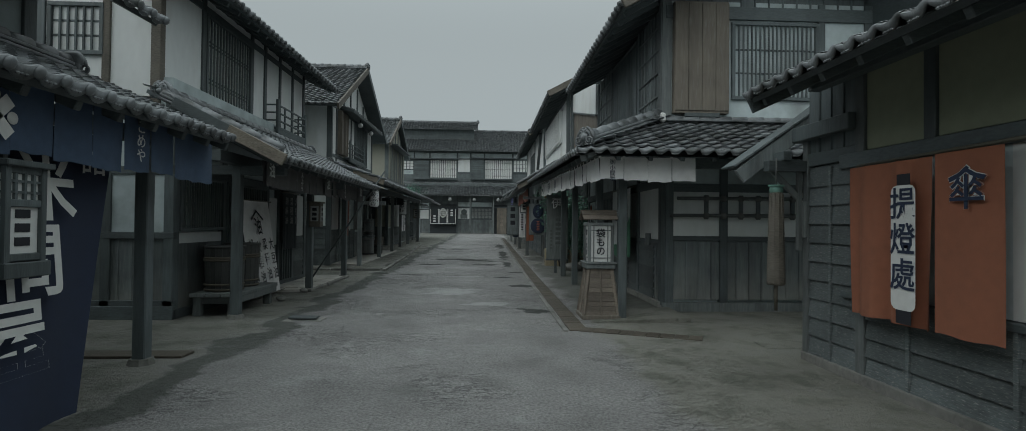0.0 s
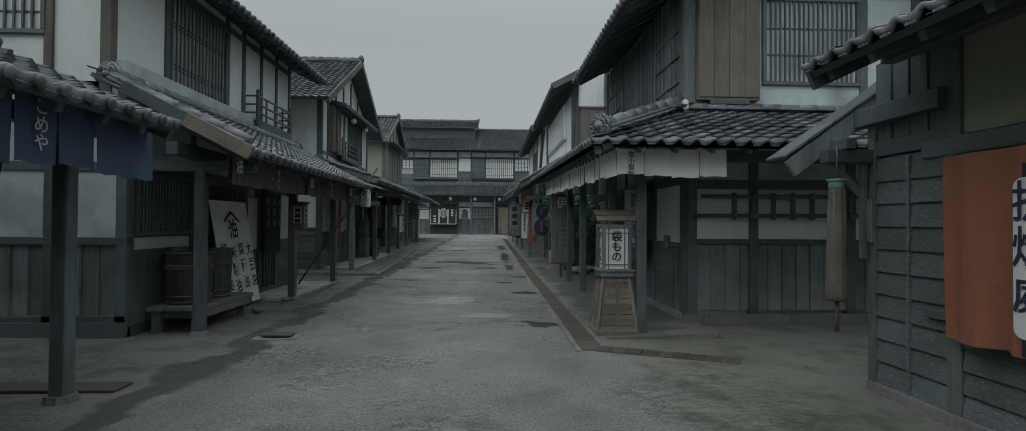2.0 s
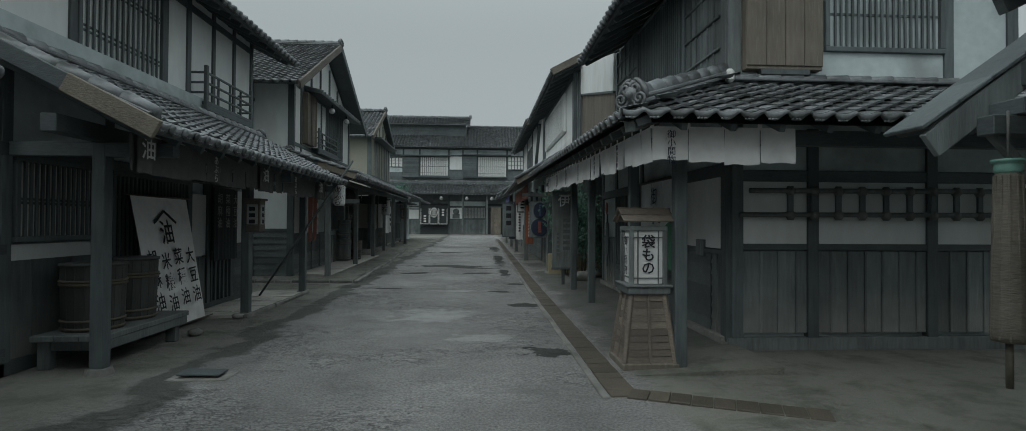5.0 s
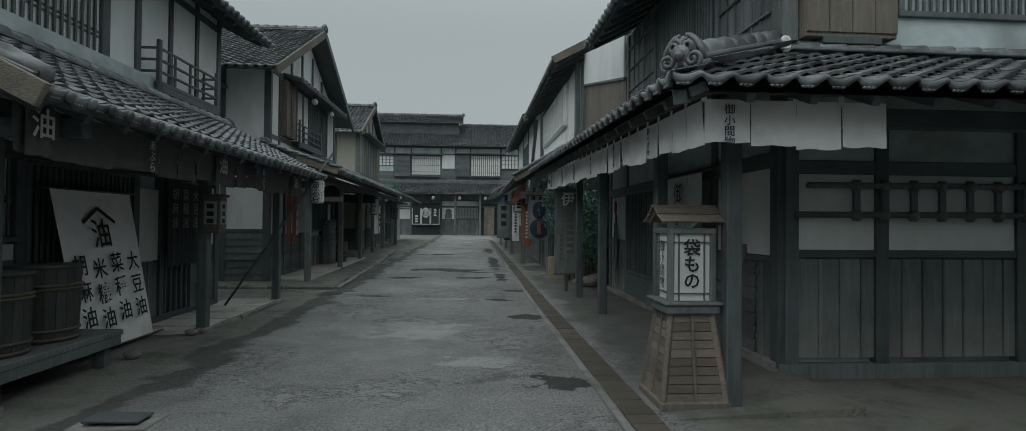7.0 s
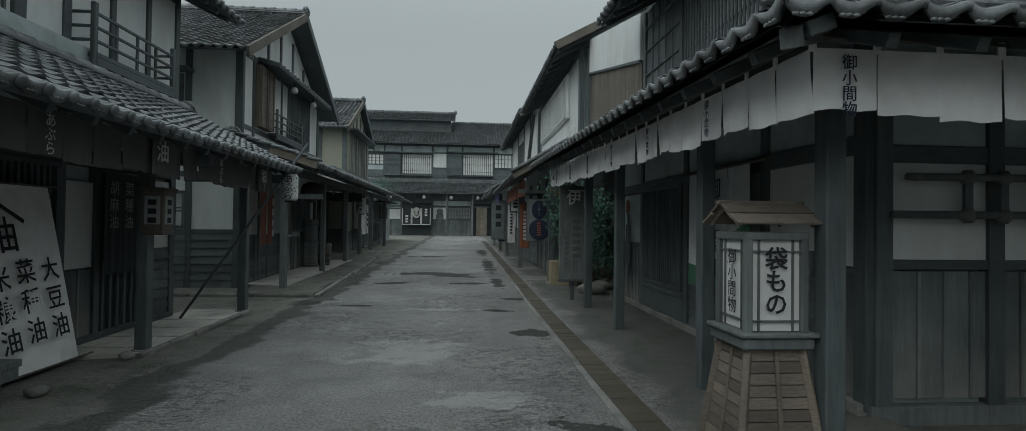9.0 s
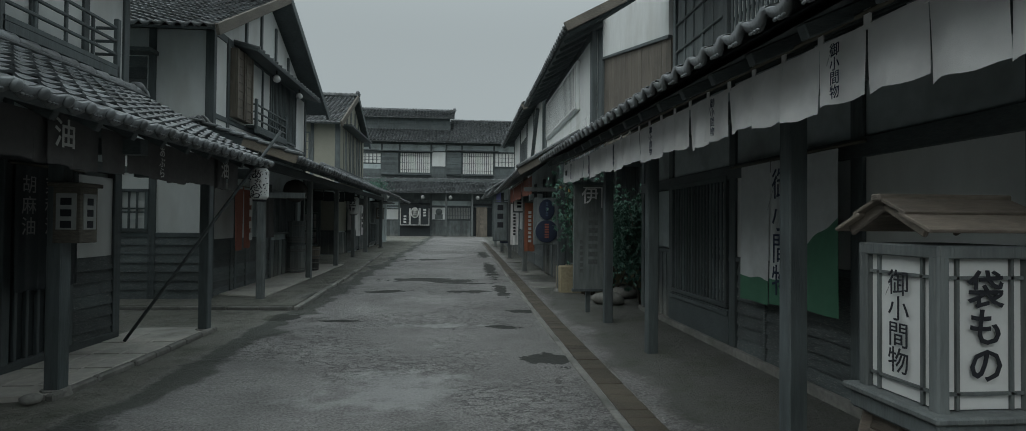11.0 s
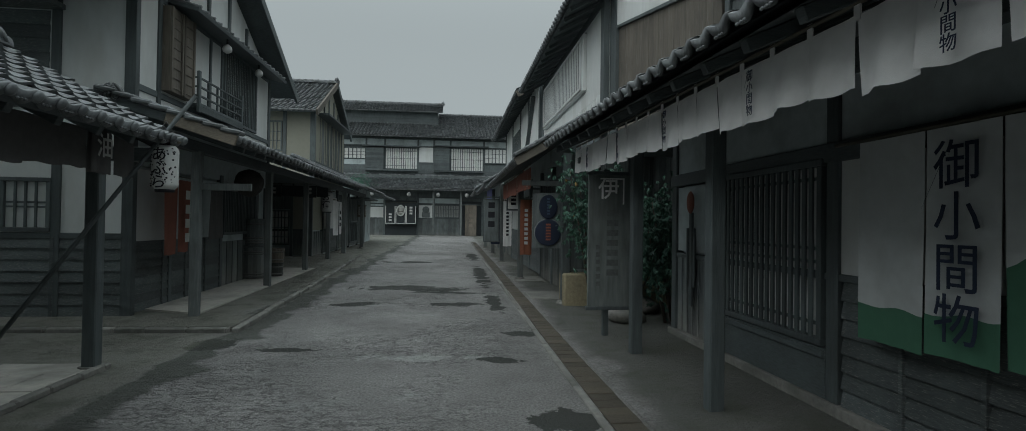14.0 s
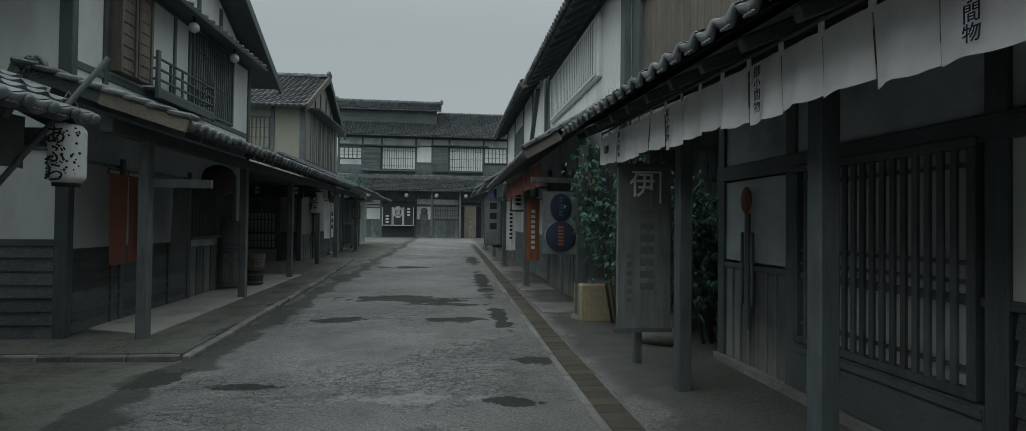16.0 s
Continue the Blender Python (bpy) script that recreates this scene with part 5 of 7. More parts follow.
# black pane behind these slats stands for shade
d.lattice(39.3, 41.2, 0.5, 1.5, 0.14, (0.5,), pane=BLACK_CLOTH_AND_SHADE, name="fence_panel", label="dark slatted panel")
f = Wall(hd, "-y", 32.95)
f.plaster(-9.0, -4.75, 3.0, 6.0, PLASTER_CREAM)
f.post(-4.76, 3.0, 6.0, 0.2)
f.post(-5.85, 3.0, 6.0, 0.14)
f.lattice(-6.75, -6.0, 4.4, 5.5, 0.14, (0.33, 0.66), 0.035, PAPER)
d = Wall(hd, "+x", -4.72)
d.plaster(33.0, 39.0, 3.0, 6.0, PLASTER_CREAM)
d.upright_boards(33.6, 38.2, 4.0, 5.9, 0.32)
d.post(33.05, 3, 6.0, 0.16)
d.post(38.4, 3, 6.0, 0.14)
d.rail(33, 39, 3.95, 0.12)
bm = bmesh.new()
_tri = [(-4.72, 32.9, 5.95), (-4.72, 39.1, 5.95), (-4.72, 36.0, 7.6)]
_a = [bm.verts.new(p) for p in _tri]
_b = [bm.verts.new((p[0] - 5.0, p[1], p[2])) for p in _tri]
bm.faces.new(_a)
bm.faces.new(_b[::-1])
for _k in range(3):
    bm.faces.new((_a[_k], _b[_k], _b[(_k + 1) % 3], _a[(_k + 1) % 3]))
bmesh.ops.recalc_face_normals(bm, faces=bm.faces)
part("gable_wall", bm, PLASTER_CREAM, hd)
for _s, _z in ((34.6, 6.7), (35.5, 7.1), (36.5, 7.1), (37.4, 6.7)):
    d.post(_s, 5.95, _z, 0.1)
box("hood_roof", -4.72, -4.2, 33.3, 38.6, 5.92, 6.0, WOOD_H, hd)
_S = math.hypot(3.6, 1.95)
tiled_slope(hd, (-10.2, 32.3, 5.9), (1, 0, 0), (0, 3.65, 1.95), 5.75, _S + 0.1, "crescent", name="upper_roof")
tiled_slope(hd, (-10.2, 39.6, 5.9), (1, 0, 0), (0, -3.65, 1.95), 5.75, _S + 0.1, None, name="upper_roof")
ridge(hd, (-10.2, 35.95, 7.86), (-4.45, 35.95, 7.86), 2, 0.28)
ridge_end(hd, (-4.45, 35.95, 7.9), 90, 1.0)
beam_to("barge_board", (-4.45, 32.25, 5.82), (-4.45, 35.95, 7.8), 0.08, 0.24, BARGE, hd)
beam_to("barge_board", (-4.45, 39.65, 5.82), (-4.45, 35.95, 7.8), 0.08, 0.24, WOOD_H, hd)
tiled_slope(hd, (-2.75, 29.2, 3.0), (0, 1, 0), (-1.75, 0, 0.7), 10.3, 1.85, "boss", name="canopy_roof")
ridge(hd, (-4.5, 29.2, 3.72), (-4.5, 39.5, 3.72), 1, 0.2)
tiled_slope(hd, (-2.95, 40.2, 3.0), (0, 1, 0), (-1.7, 0, 0.7), 7.0, 1.85, "boss", name="canopy_roof")
core(hd, -10, -4.5, 40.5, 47, 0, 3.6)
box("eave_beam", -3.7, -3.55, 29.0, 39.0, 2.78, 2.95, WOOD_H, hd)
box("hood_roof", -4.4, -3.4, 39.2, 42.5, 2.72, 2.8, WOOD_H, hd)
free_post(-3.5, 30.2, 2.85)
free_post(-3.6, 33.6, 2.85, w=0.16)
free_post(-3.6, 38.2, 2.85, w=0.16)
box("porch_ceiling", -9.6, -3.6, 25.3, 31.5, 2.86, 2.94, WOOD_H, hd)
box("porch_wall", -9.6, -6.5, 25.25, 31.5, 0.05, 2.86, BOARD, hd)
noren("black cotton curtain with pale lettering under a canopy", "-y", -5.4, -2.95, 27.6, 2.64, 2.3, 7, BLACK_CLOTH_AND_SHADE, None, seed=12)
for _x in (-4.55, -3.5):
    bars(face_frame("-y", _x, 27.55, 2.58), 0.12, 0.24, 2, INK_WHITE, thing("curtain_print", "pale dyed letters on a black curtain", "print"))
paper_lantern(-3.05, 27.95, 2.16, 0.175, 0.62, "お宿", "white paper lantern lettered inn under an eave", 0.25)
noren("long white cotton door curtain with black marks", "+x", 32.8, 34.7, -3.9, 2.38, 0.98, 3, CLOTH_WHITE, None, seed=13, amp=0.03)
bars(face_frame("+x", -3.83, 34.0, 2.0), 0.3, 0.75, 3, INK, thing("curtain_print", "black print on a white curtain", "print"))
sign_lantern(-3.95, 40.3, 1.9, 2.4, 0.4, "small boxed lantern at an inn door")
bush = thing("eave_shrub", "small green shrub showing above an eave", "shrub")
bm = bmesh.new()
_r = random.Random(5)
for _k in range(350):
    _p = Vector((_r.gauss(-5.2, 0.5), _r.gauss(46.5, 0.5), 4.1 + _r.gauss(0, 0.25)))
    _q = Matrix.Translation(_p) @ Euler((_r.uniform(0, 6), _r.uniform(0, 6), 0)).to_matrix().to_4x4()
    bm.faces.new([bm.verts.new(_q @ Vector(v)) for v in ((-0.08, 0, 0), (0, -0.03, 0.02), (0.08, 0, 0), (0, 0.03, 0.02))])
tagged(part("leaves", bm, LEAF, bush), kind="stuff")
pole("trunk", (-5.2, 46.5, 0.3), (-5.2, 46.5, 4.1), 0.06, BARK, bush)

# ---- the house that closes the street ----
hf = house("house", "long two-storeyed merchant house with a raised roof")
Z = gz(58)
core(hf, -9.2, 16, 58.4, 66, 0, 5.6, BOARD)
core(hf, -8.7, 16, 59.1, 66, 5.5, 9.2, WOOD)
w = Wall(hf, "-y", 58.35)
w.plaster(-9.0, -5.0, 1.85, 2.8, PLASTER)
w.plaster(-9.0, -5.0, 2.9, 3.5, PLASTER_DIM)
w.plaster(-2.0, -0.8, 1.9, 3.0, PLASTER)
w.plaster(-2.0, 1.5, 3.2, 3.7, PLASTER_DIM)
w.upright_boards(3.6, 16, 1.9, 3.4, 0.5, batten=False)
w.upright_boards(-9.0, 16, 3.75, 4.6, 0.6, mat=WOOD, batten=False)
w.upright_boards(-9.0, 1.6, Z, 1.85, 0.4, batten=False)
w.upright_boards(3.6, 16, Z, 1.9, 0.4, batten=False)
for _s in (-8.8, -6.6, -4.95, -2.1, -0.72, 1.55, 3.5, 6.0, 9.5):
    w.post(_s, Z, 4.2, 0.16)
w.rail(-9, -5, 1.85, 0.1)
w.rail(-2.1, 1.55, 1.88, 0.1)
w.rail(-9, 12, 3.1, 0.12)
w.rail(-9, 12, 3.7, 0.14)
w.lattice(-0.6, 1.42, 2.0, 3.0, 0.14, (0.3, 0.7), 0.045, PAPER_SHADED)
# both openings are black sheets in place of interior shade
w.box("doorway", -4.87, -2.18, Z, 3.4, -0.02, 0.02, BLACK_CLOTH_AND_SHADE, bevel=0, label="dark open doorway")
w.box("doorway", 1.65, 3.42, Z, 3.4, -0.02, 0.02, BLACK_CLOTH_AND_SHADE, bevel=0, label="dark open doorway")
tiled_slope(hf, (-8.6, 56.4, 4.25), (1, 0, 0), (0, 2.7, 1.4), 24, 3.0, "crescent", name="canopy_roof", big=1.4)
ridge(hf, (-8.6, 58.95, 5.6), (15.2, 58.95, 5.6), 1, 0.3, 0.1)
for _x in (-6.0, -0.72, 1.6, 4.3):
    free_post(_x, 56.9, 4.2, w=0.16)
for _x in (-5.76, -2.74, -0.32, 2.07):
    _lp = thing("outdoor_lamp", "round white glass lamp under a long eave", "lamp", "eave lamps")
    lathe("shade", [(0.04, 0.16), (0.12, 0.1), (0.17, -0.02), (0.14, -0.14), (0.05, -0.2)], (_x, 56.6, 3.88), PAPER_SHADED, _lp, seg=14)
    pole("stem", (_x, 56.6, 4.04), (_x, 56.6, 4.2), 0.03, IRON, _lp)
w = Wall(hf, "-y", 59.0)
w.plaster(-8.6, 6.0, 8.25, 8.8, PLASTER_DIM)
w.rail(-8.7, 16, 8.85, 0.14)
w.rail(-8.7, 16, 8.2, 0.1)
w.plaster(-8.5, -6.75, 6.5, 6.95, PLASTER_DIM)
w.lap_boards(-8.7, 16, 5.6, 6.1, 0.25, mat=WOOD)
w.lap_boards(-8.6, -6.75, 6.1, 6.5, 0.2, mat=WOOD)
w.lattice(-8.5, -6.75, 7.05, 7.9, 0.34, (0.33, 0.66), 0.08, PAPER_LIFTED)
w.plaster(-2.1, -0.85, 6.8, 8.12, PLASTER)
w.lap_boards(-2.1, -0.85, 6.1, 6.8, 0.2, mat=WOOD)
for _s in (-8.62, -6.65, -5.05, -2.18, -0.8, 0.64, 3.6, 6.0, 10.0):
    w.post(_s, 5.6, 8.9, 0.16)
_bx = w.box("shutter_box", -6.6, -5.12, 5.95, 8.0, 0, 0.3, WOOD, label="dark boarded shutter box")
for _k in range(9):
    w.box("slat", -6.6, -5.12, 6.0 + 0.22 * _k, 6.18 + 0.22 * _k, 0.3, 0.33, WOOD, _bx)
w.lattice(-4.98, -2.28, 6.2, 8.0, 0.2, (0.15, 0.5, 0.85), 0.05, PAPER_LIFTED)
_bx = w.box("shutter_box", -0.75, 0.56, 6.05, 8.15, 0, 0.3, WOOD, label="dark boarded shutter box")
for _k in range(9):
    w.box("slat", -0.75, 0.56, 6.1 + 0.22 * _k, 6.28 + 0.22 * _k, 0.3, 0.33, WOOD, _bx)
w.lattice(0.72, 3.5, 6.15, 8.1, 0.2, (0.15, 0.5, 0.85), 0.05, PAPER_LIFTED)
w.lattice(3.72, 5.9, 6.9, 8.1, 0.3, (0.33, 0.66), 0.07, PAPER_LIFTED)
w.lap_boards(6.1, 16, 6.1, 8.2, 0.27, mat=WOOD)
w.box("hood", -6.95, -2.0, 8.08, 8.18, 0, 0.55, WOOD_H)
w.box("hood", -0.9, 4.0, 8.2, 8.3, 0, 0.55, WOOD_H)
w.box("sill", -6.7, -2.2, 5.98, 6.1, 0, 0.36, WOOD_H)
w.box("sill", -0.8, 3.6, 5.98, 6.1, 0, 0.3, WOOD_H)
tiled_slope(hf, (-9.2, 57.9, 8.9), (1, 0, 0), (0, 4.6, 2.75), 25, 5.36, "crescent", name="upper_roof", big=1.4)
core(hf, -8.9, -0.55, 60.35, 66, 9.5, 11.5, WOOD_H)
w = Wall(hf, "-y", 60.3)
w.lap_boards(-8.9, -0.55, 10.3, 11.5, 0.3, mat=WOOD)
for _k in range(6):
    w.post(-8.9 + 1.67 * _k, 10.3, 11.5, 0.1)
tiled_slope(hf, (-9.3, 59.6, 11.4), (1, 0, 0), (0, 1.7, 0.95), 9.2, 1.95, "crescent", name="raised_roof", big=1.4)
ridge(hf, (-9.3, 61.25, 12.3), (-0.1, 61.25, 12.3), 3, 0.4, 0.12)
ridge_end(hf, (-0.1, 61.25, 12.4), 90, 1.4)
ridge_end(hf, (-9.3, 61.25, 12.4), 270, 1.4)
ridge(hf, (-0.5, 62.4, 11.62), (15, 62.4, 11.62), 2, 0.4, 0.12)
noren("black cotton curtain with white crest and border", "-y", -4.8, -2.2, 57.8, 3.15, 1.35, 3, BLACK_CLOTH_AND_SHADE, None, seed=21, amp=0.03)
for _k in range(3):
    _x = -4.367 + 0.867 * _k
    _pr = thing("curtain_print", "white dyed marks on a black curtain", "print")
    box("border", _x - 0.42, _x + 0.42, 57.7, 57.71, 1.38, 1.44, INK_WHITE, _pr, bevel=0)
    for _e in (-0.42, 0.36):
        box("border", _x + _e, _x + _e + 0.06, 57.7, 57.71, 1.38, 2.9, INK_WHITE, _pr, bevel=0)
    if _k == 1:
        lathe("ring", [(0.36, 0), (0.36, 0.01), (0.27, 0.012), (0.27, 0)], (0, 0, 0), INK_WHITE, _pr, seg=24).matrix_basis = face_frame("-y", _x, 57.7, 2.5) @ Matrix.Diagonal((1, 1.35, 1, 1))
        bars(face_frame("-y", _x, 57.69, 2.8), 0.34, 0.6, 3, INK_WHITE, _pr)
    else:
        bars(face_frame("-y", _x, 57.69, 2.25 if _k == 0 else 2.85), 0.24, 0.75, 3, INK_WHITE, _pr)
_ss = thing("painted_sign", "pale plaster panel with a dark rounded mark", "sign")
lathe("mark", [(0.001, 0.0), (0.3, 0.0), (0.3, 0.03), (0.001, 0.035)], (0, 0, 0), BOARD, _ss, seg=20).matrix_basis = face_frame("-y", -1.4, 58.335, 2.62)
box("mark_foot", -1.75, -1.05, 58.31, 58.335, 1.95, 2.4, BOARD, _ss, bevel=0.01)
_ss = thing("standing_sign", "dark wooden board with orange marks by a doorway", "sign")
box("board", 1.98, 2.95, 57.3, 57.4, Z, 3.05, BOARD_BROWN, _ss)
box("cap", 1.9, 3.03, 57.24, 57.46, 3.05, 3.15, WOOD, _ss)
bars(face_frame("-y", 2.46, 57.29, 2.75), 0.3, 1.7, 4, CEDAR, _ss)
back = house("house", "distant plain tiled house beyond the inn")
core(back, -16, -9.6, 62, 70, 0, 6.2, PLASTER)
tiled_slope(back, (-16.5, 61.4, 6.2), (1, 0, 0), (0, 3, 1.5), 8, 3.4, "crescent")
Wall(back, "-y", 61.95).lattice(-12, -9.8, 5.0, 5.8, 0.3, (0.5,), 0.06, PAPER)

# ---- right: the umbrella maker's, nearest ----
hu = house("house", "low umbrella maker's house with boarded walls")
core(hu, 4.62, 10, -6.0, 7.36, -0.05, 2.95)
u = Wall(hu, "-x", 4.58)
u.post(7.34, 0, 2.6, 0.1, mat=POST)
u.post(6.45, 0, 3.1, 0.13, mat=POST)
u.box("plinth", -5, 7.38, -0.02, 0.09, -0.05, 0.07, STONE)
u.lap_boards(6.52, 7.29, 0.09, 2.1, 0.205, mat=BOARD_H, battens=(6.9,))
u.rail(6.52, 7.38, 2.2, 0.14)
# dark boards added in place of olive plaster in deep eave shade
u.upright_boards(6.52, 7.32, 2.27, 2.98, 0.2, mat=WOOD)
u.lap_boards(-4, 6.38, 0.09, 0.78, 0.172, mat=BOARD_H, battens=(5.85, 4.9, 3.9))
u.box("sill", -5, 6.7, 0.78, 0.84, -0.05, 0.07, WOOD_H)
u.plaster(-4, 4.95, 0.85, 2.05)
u.plaster(4.95, 6.45, 0.85, 2.05, PLASTER_DIM)
u.rail(-5, 6.75, 2.12, 0.14, 0.05)
for _s in (5.62, 4.2, 2.6):
    u.post(_s, 2.1, 3.2, 0.12)
u.post(4.72, 0.2, 2.1, 0.13)
u.plaster(-4, 6.45, 2.2, 3.2, PLASTER_GREEN)
tiled_slope(hu, (3.62, -6.0, 2.78), (0, 1, 0), (2.4, 0, 1.15), 12.82, 2.7, "crescent", rafters=0.46, name="main_roof")
beam_to("barge_board", (3.66, 6.84, 2.7), (6.0, 6.84, 3.8), 0.05, 0.18, WOOD_H, hu)
box("purlin", 4.3, 4.42, -5, 6.9, 2.86, 2.98, WOOD_H, hu)
_ln = beam_to("barge_board", (3.86, 7.5, 2.03), (5.3, 7.5, 3.12), 0.05, 0.17, BOARD, hu, "weathered grey barge board")
_m = slope_frame((3.8, 7.8, 2.12), (0, -1, 0), (1.45, 0, 1.1))
if _m.col[2].z < 0:
    _m = slope_frame((3.8, 7.44, 2.12), (0, 1, 0), (1.45, 0, 1.1))
for _k in range(6):
    box("roof_board", 0, 0.34, 0.28 * _k, 0.28 * _k + 0.31, 0.012, 0.042, WOOD, hu, m=_m @ Matrix.Rotation(radians(-2.5), 4, "X"))
box("roof_underlay", 0.03, 0.31, 0.05, 1.65, -0.04, 0.0, WOOD_H, hu, m=_m)
box("bracket", 4.1, 4.62, 7.3, 7.42, 2.08, 2.2, WOOD_H, hu)
box("purlin", 4.46, 4.6, 6.5, 7.52, 2.42, 2.58, WOOD, hu)
box("bracket_end", 4.24, 4.34, 7.25, 7.7, 2.2, 2.3, WOOD_H, hu)
beam_to("strut", (4.18, 7.4, 2.1), (4.5, 7.4, 1.78), 0.05, 0.06, POST, hu)
box("corner_strip", 4.47, 4.52, 7.36, 7.42, 1.2, 2.1, POST, hu)
_un = thing("shop_curtain", "persimmon cotton curtain with a white lantern print", "curtain")
for _k, (_a, _b) in enumerate(((6.38, 5.42), (5.4, 4.84))):
    cloth("panel", face_frame("-x", 4.4, _a, 2.02 + 0.01 * _k), _a - _b, 1.34 + 0.01 * _k, CLOTH_ORANGE, _un, amp=0.042 if _k == 0 else 0.014, waves=2.6 if _k == 0 else 0.9, seed=30 + _k, nx=30, nz=12)
pole("rod", (4.43, 6.32, 2.035), (4.43, 4.4, 2.06), 0.016, BAMBOO, _un, seg=8)
_lm = face_frame("-x", 4.33, 5.63, 1.9)
box("lantern_cap", -0.07, 0.07, -0.1, 0.0, 0, 0.003, INK, _un, bevel=0, m=_lm)
box("lantern_base", -0.08, 0.08, -1.2, -1.08, 0, 0.003, INK, _un, bevel=0, m=_lm)
bm = bmesh.new()
_ring = []
for _cx, _cy, _a0 in ((0.07, -0.15, 0), (-0.07, -0.15, 90), (-0.07, -1.03, 180), (0.07, -1.03, 270)):
    _ring += [(_cx + 0.06 * math.cos(radians(_a0 + q)), _cy + 0.06 * math.sin(radians(_a0 + q))) for q in (0, 30, 60, 90)]
for _d in (0.006,):
    bm.faces.new([bm.verts.new((_lm @ Vector((x, y, _d)))) for x, y in _ring])
part("lantern_print", bm, INK_WHITE, _un)
writing("提燈處", _lm @ Matrix.Translation((0, -0.12, 0.012)), 0.27, INK_NAVY, _un, 0.035, 1.05)
writing("傘", face_frame("-x", 4.376, 5.1, 1.9), 0.33, INK_WHITE, _un, 0.075)
writing("傘", face_frame("-x", 4.372, 5.1, 1.9), 0.33, INK_NAVY, _un, 0.02)

umb = thing("umbrella_sign", "closed paper umbrella hung as a shop sign", "sign")
lathe("folded_canopy", [(0.09, 0.0), (0.094, 0.05), (0.086, 0.4), (0.076, 0.7), (0.066, 0.95), (0.06, 1.06)], (4.18, 7.29, 0.83), BARGE, umb, seg=14)
for _k in range(11):
    _c, _s = math.cos(0.571 * _k), math.sin(0.571 * _k)
    beam_to("rib", (4.18 + 0.088 * _c, 7.29 + 0.088 * _s, 0.84), (4.18 + 0.066 * _c, 7.29 + 0.066 * _s, 1.83), 0.014, 0.014, BARGE, umb)
lathe("cap", [(0.062, 0.0), (0.07, 0.015), (0.07, 0.05), (0.064, 0.06), (0.085, 0.068), (0.085, 0.085), (0.0, 0.09)], (4.18, 7.29, 1.84), COPPER, umb, "green copper cap", seg=16)
pole("shaft", (4.18, 7.29, 0.55), (4.18, 7.29, 0.85), 0.02, BAMBOO, umb)
pole("cord", (4.18, 7.29, 1.92), (4.18, 7.29, 2.22), 0.008, HOOP_G, umb, seg=6)
_pl = thing("name_plate", "small dark plate nailed to a corner post", "plate")
box("plate", 4.51, 4.535, 7.3, 7.38, 1.35, 1.75, POST, _pl)

# ---- right: the fancy goods shop on the corner ----
hr = house("house", "dark timber fancy goods shop on a street corner")
core(hr, 4.1, 12, 10.75, 17.4, -0.05, 3.4)
core(hr, 4.0, 7.6, 10.65, 15.9, 3.3, 5.2, BOARD)
r = Wall(hr, "-y", 10.7)
for _s in (4.12, 5.07, 6.6, 8.1):
    r.post(_s, 0.1, 2.7, 0.14)
r.box("sill", 4.0, 10, -0.02, 0.15, -0.05, 0.05, POST)
r.upright_boards(4.2, 9.5, 0.2, 1.2, 0.22)
r.rail(4.1, 9.5, 1.25, 0.08)
r.plaster(4.2, 9.5, 1.29, 2.05, PLASTER)
r.rail(4.1, 9.5, 2.12, 0.14)
r.plaster(4.2, 9.5, 2.19, 2.9, PLASTER_DIM)
lad = thing("bamboo_ladder", "old bamboo ladder hung level on a wall", "ladder")
for _z, _x0 in ((1.93, 4.22), (1.64, 4.1)):
    pole("rail", (_x0, 10.56, _z), (8.4, 10.56, _z + 0.02), 0.03, POST, lad)
for _k in range(12):
    _x = 4.72 + 0.3 * _k
    beam_to("rung", (_x, 10.56, 1.58), (_x, 10.56, 1.99), 0.07, 0.035, WOOD, lad)
    for _z in (1.64, 1.93):
        lathe("rope_lashing", [(0.034, -0.05), (0.05, -0.03), (0.056, 0), (0.05, 0.03), (0.034, 0.05)], (_x, 10.56, _z), HOOP_G, lad, seg=10)
s = Wall(hr, "-x", 4.02)
for _s in (10.75, 12.15, 14.2, 16.12, 17.42):
    s.post(_s, 0.1, 3.2, 0.14)
s.box("sill_stone", 10.7, 17.5, -0.02, 0.16, -0.04, 0.09, STONE)
s.upright_boards(10.83, 11.15, 0.16, 1.2, 0.2)
s.plaster(10.83, 12.08, 1.22, 2.15)
s.lap_boards(11.15, 14.1, 0.16, 1.14, 0.135, battens=(12.9, 13.5))
s.plaster(12.22, 14.13, 1.16, 2.15)
s.box("notch_board", 11.35, 11.62, 1.1, 1.32, 0.0, 0.04, BOARD)
s.rail(10.7, 17.5, 2.2, 0.16, 0.05)
s.rail(10.7, 17.5, 1.18, 0.06)
s.plaster(10.83, 17.4, 2.28, 3.0, PLASTER_DIM)
s.lattice(14.36, 15.98, 0.65, 2.1, 0.098, (0.08, 0.44, 0.52, 0.93), 0.045, PAPER_LIFTED, depth=0.06, label="dark wooden lattice front with paper behind")
s.box("threshold", 14.27, 16.05, 0.16, 0.58, -0.03, 0.05, WOOD_H)
s.box("threshold_rail", 14.27, 16.05, 0.5, 0.56, 0.05, 0.075, WOOD_H)
s.plaster(16.2, 17.35, 1.24, 2.1, PLASTER_DIM)
s.upright_boards(16.2, 17.35, 0.16, 1.17, 0.16)
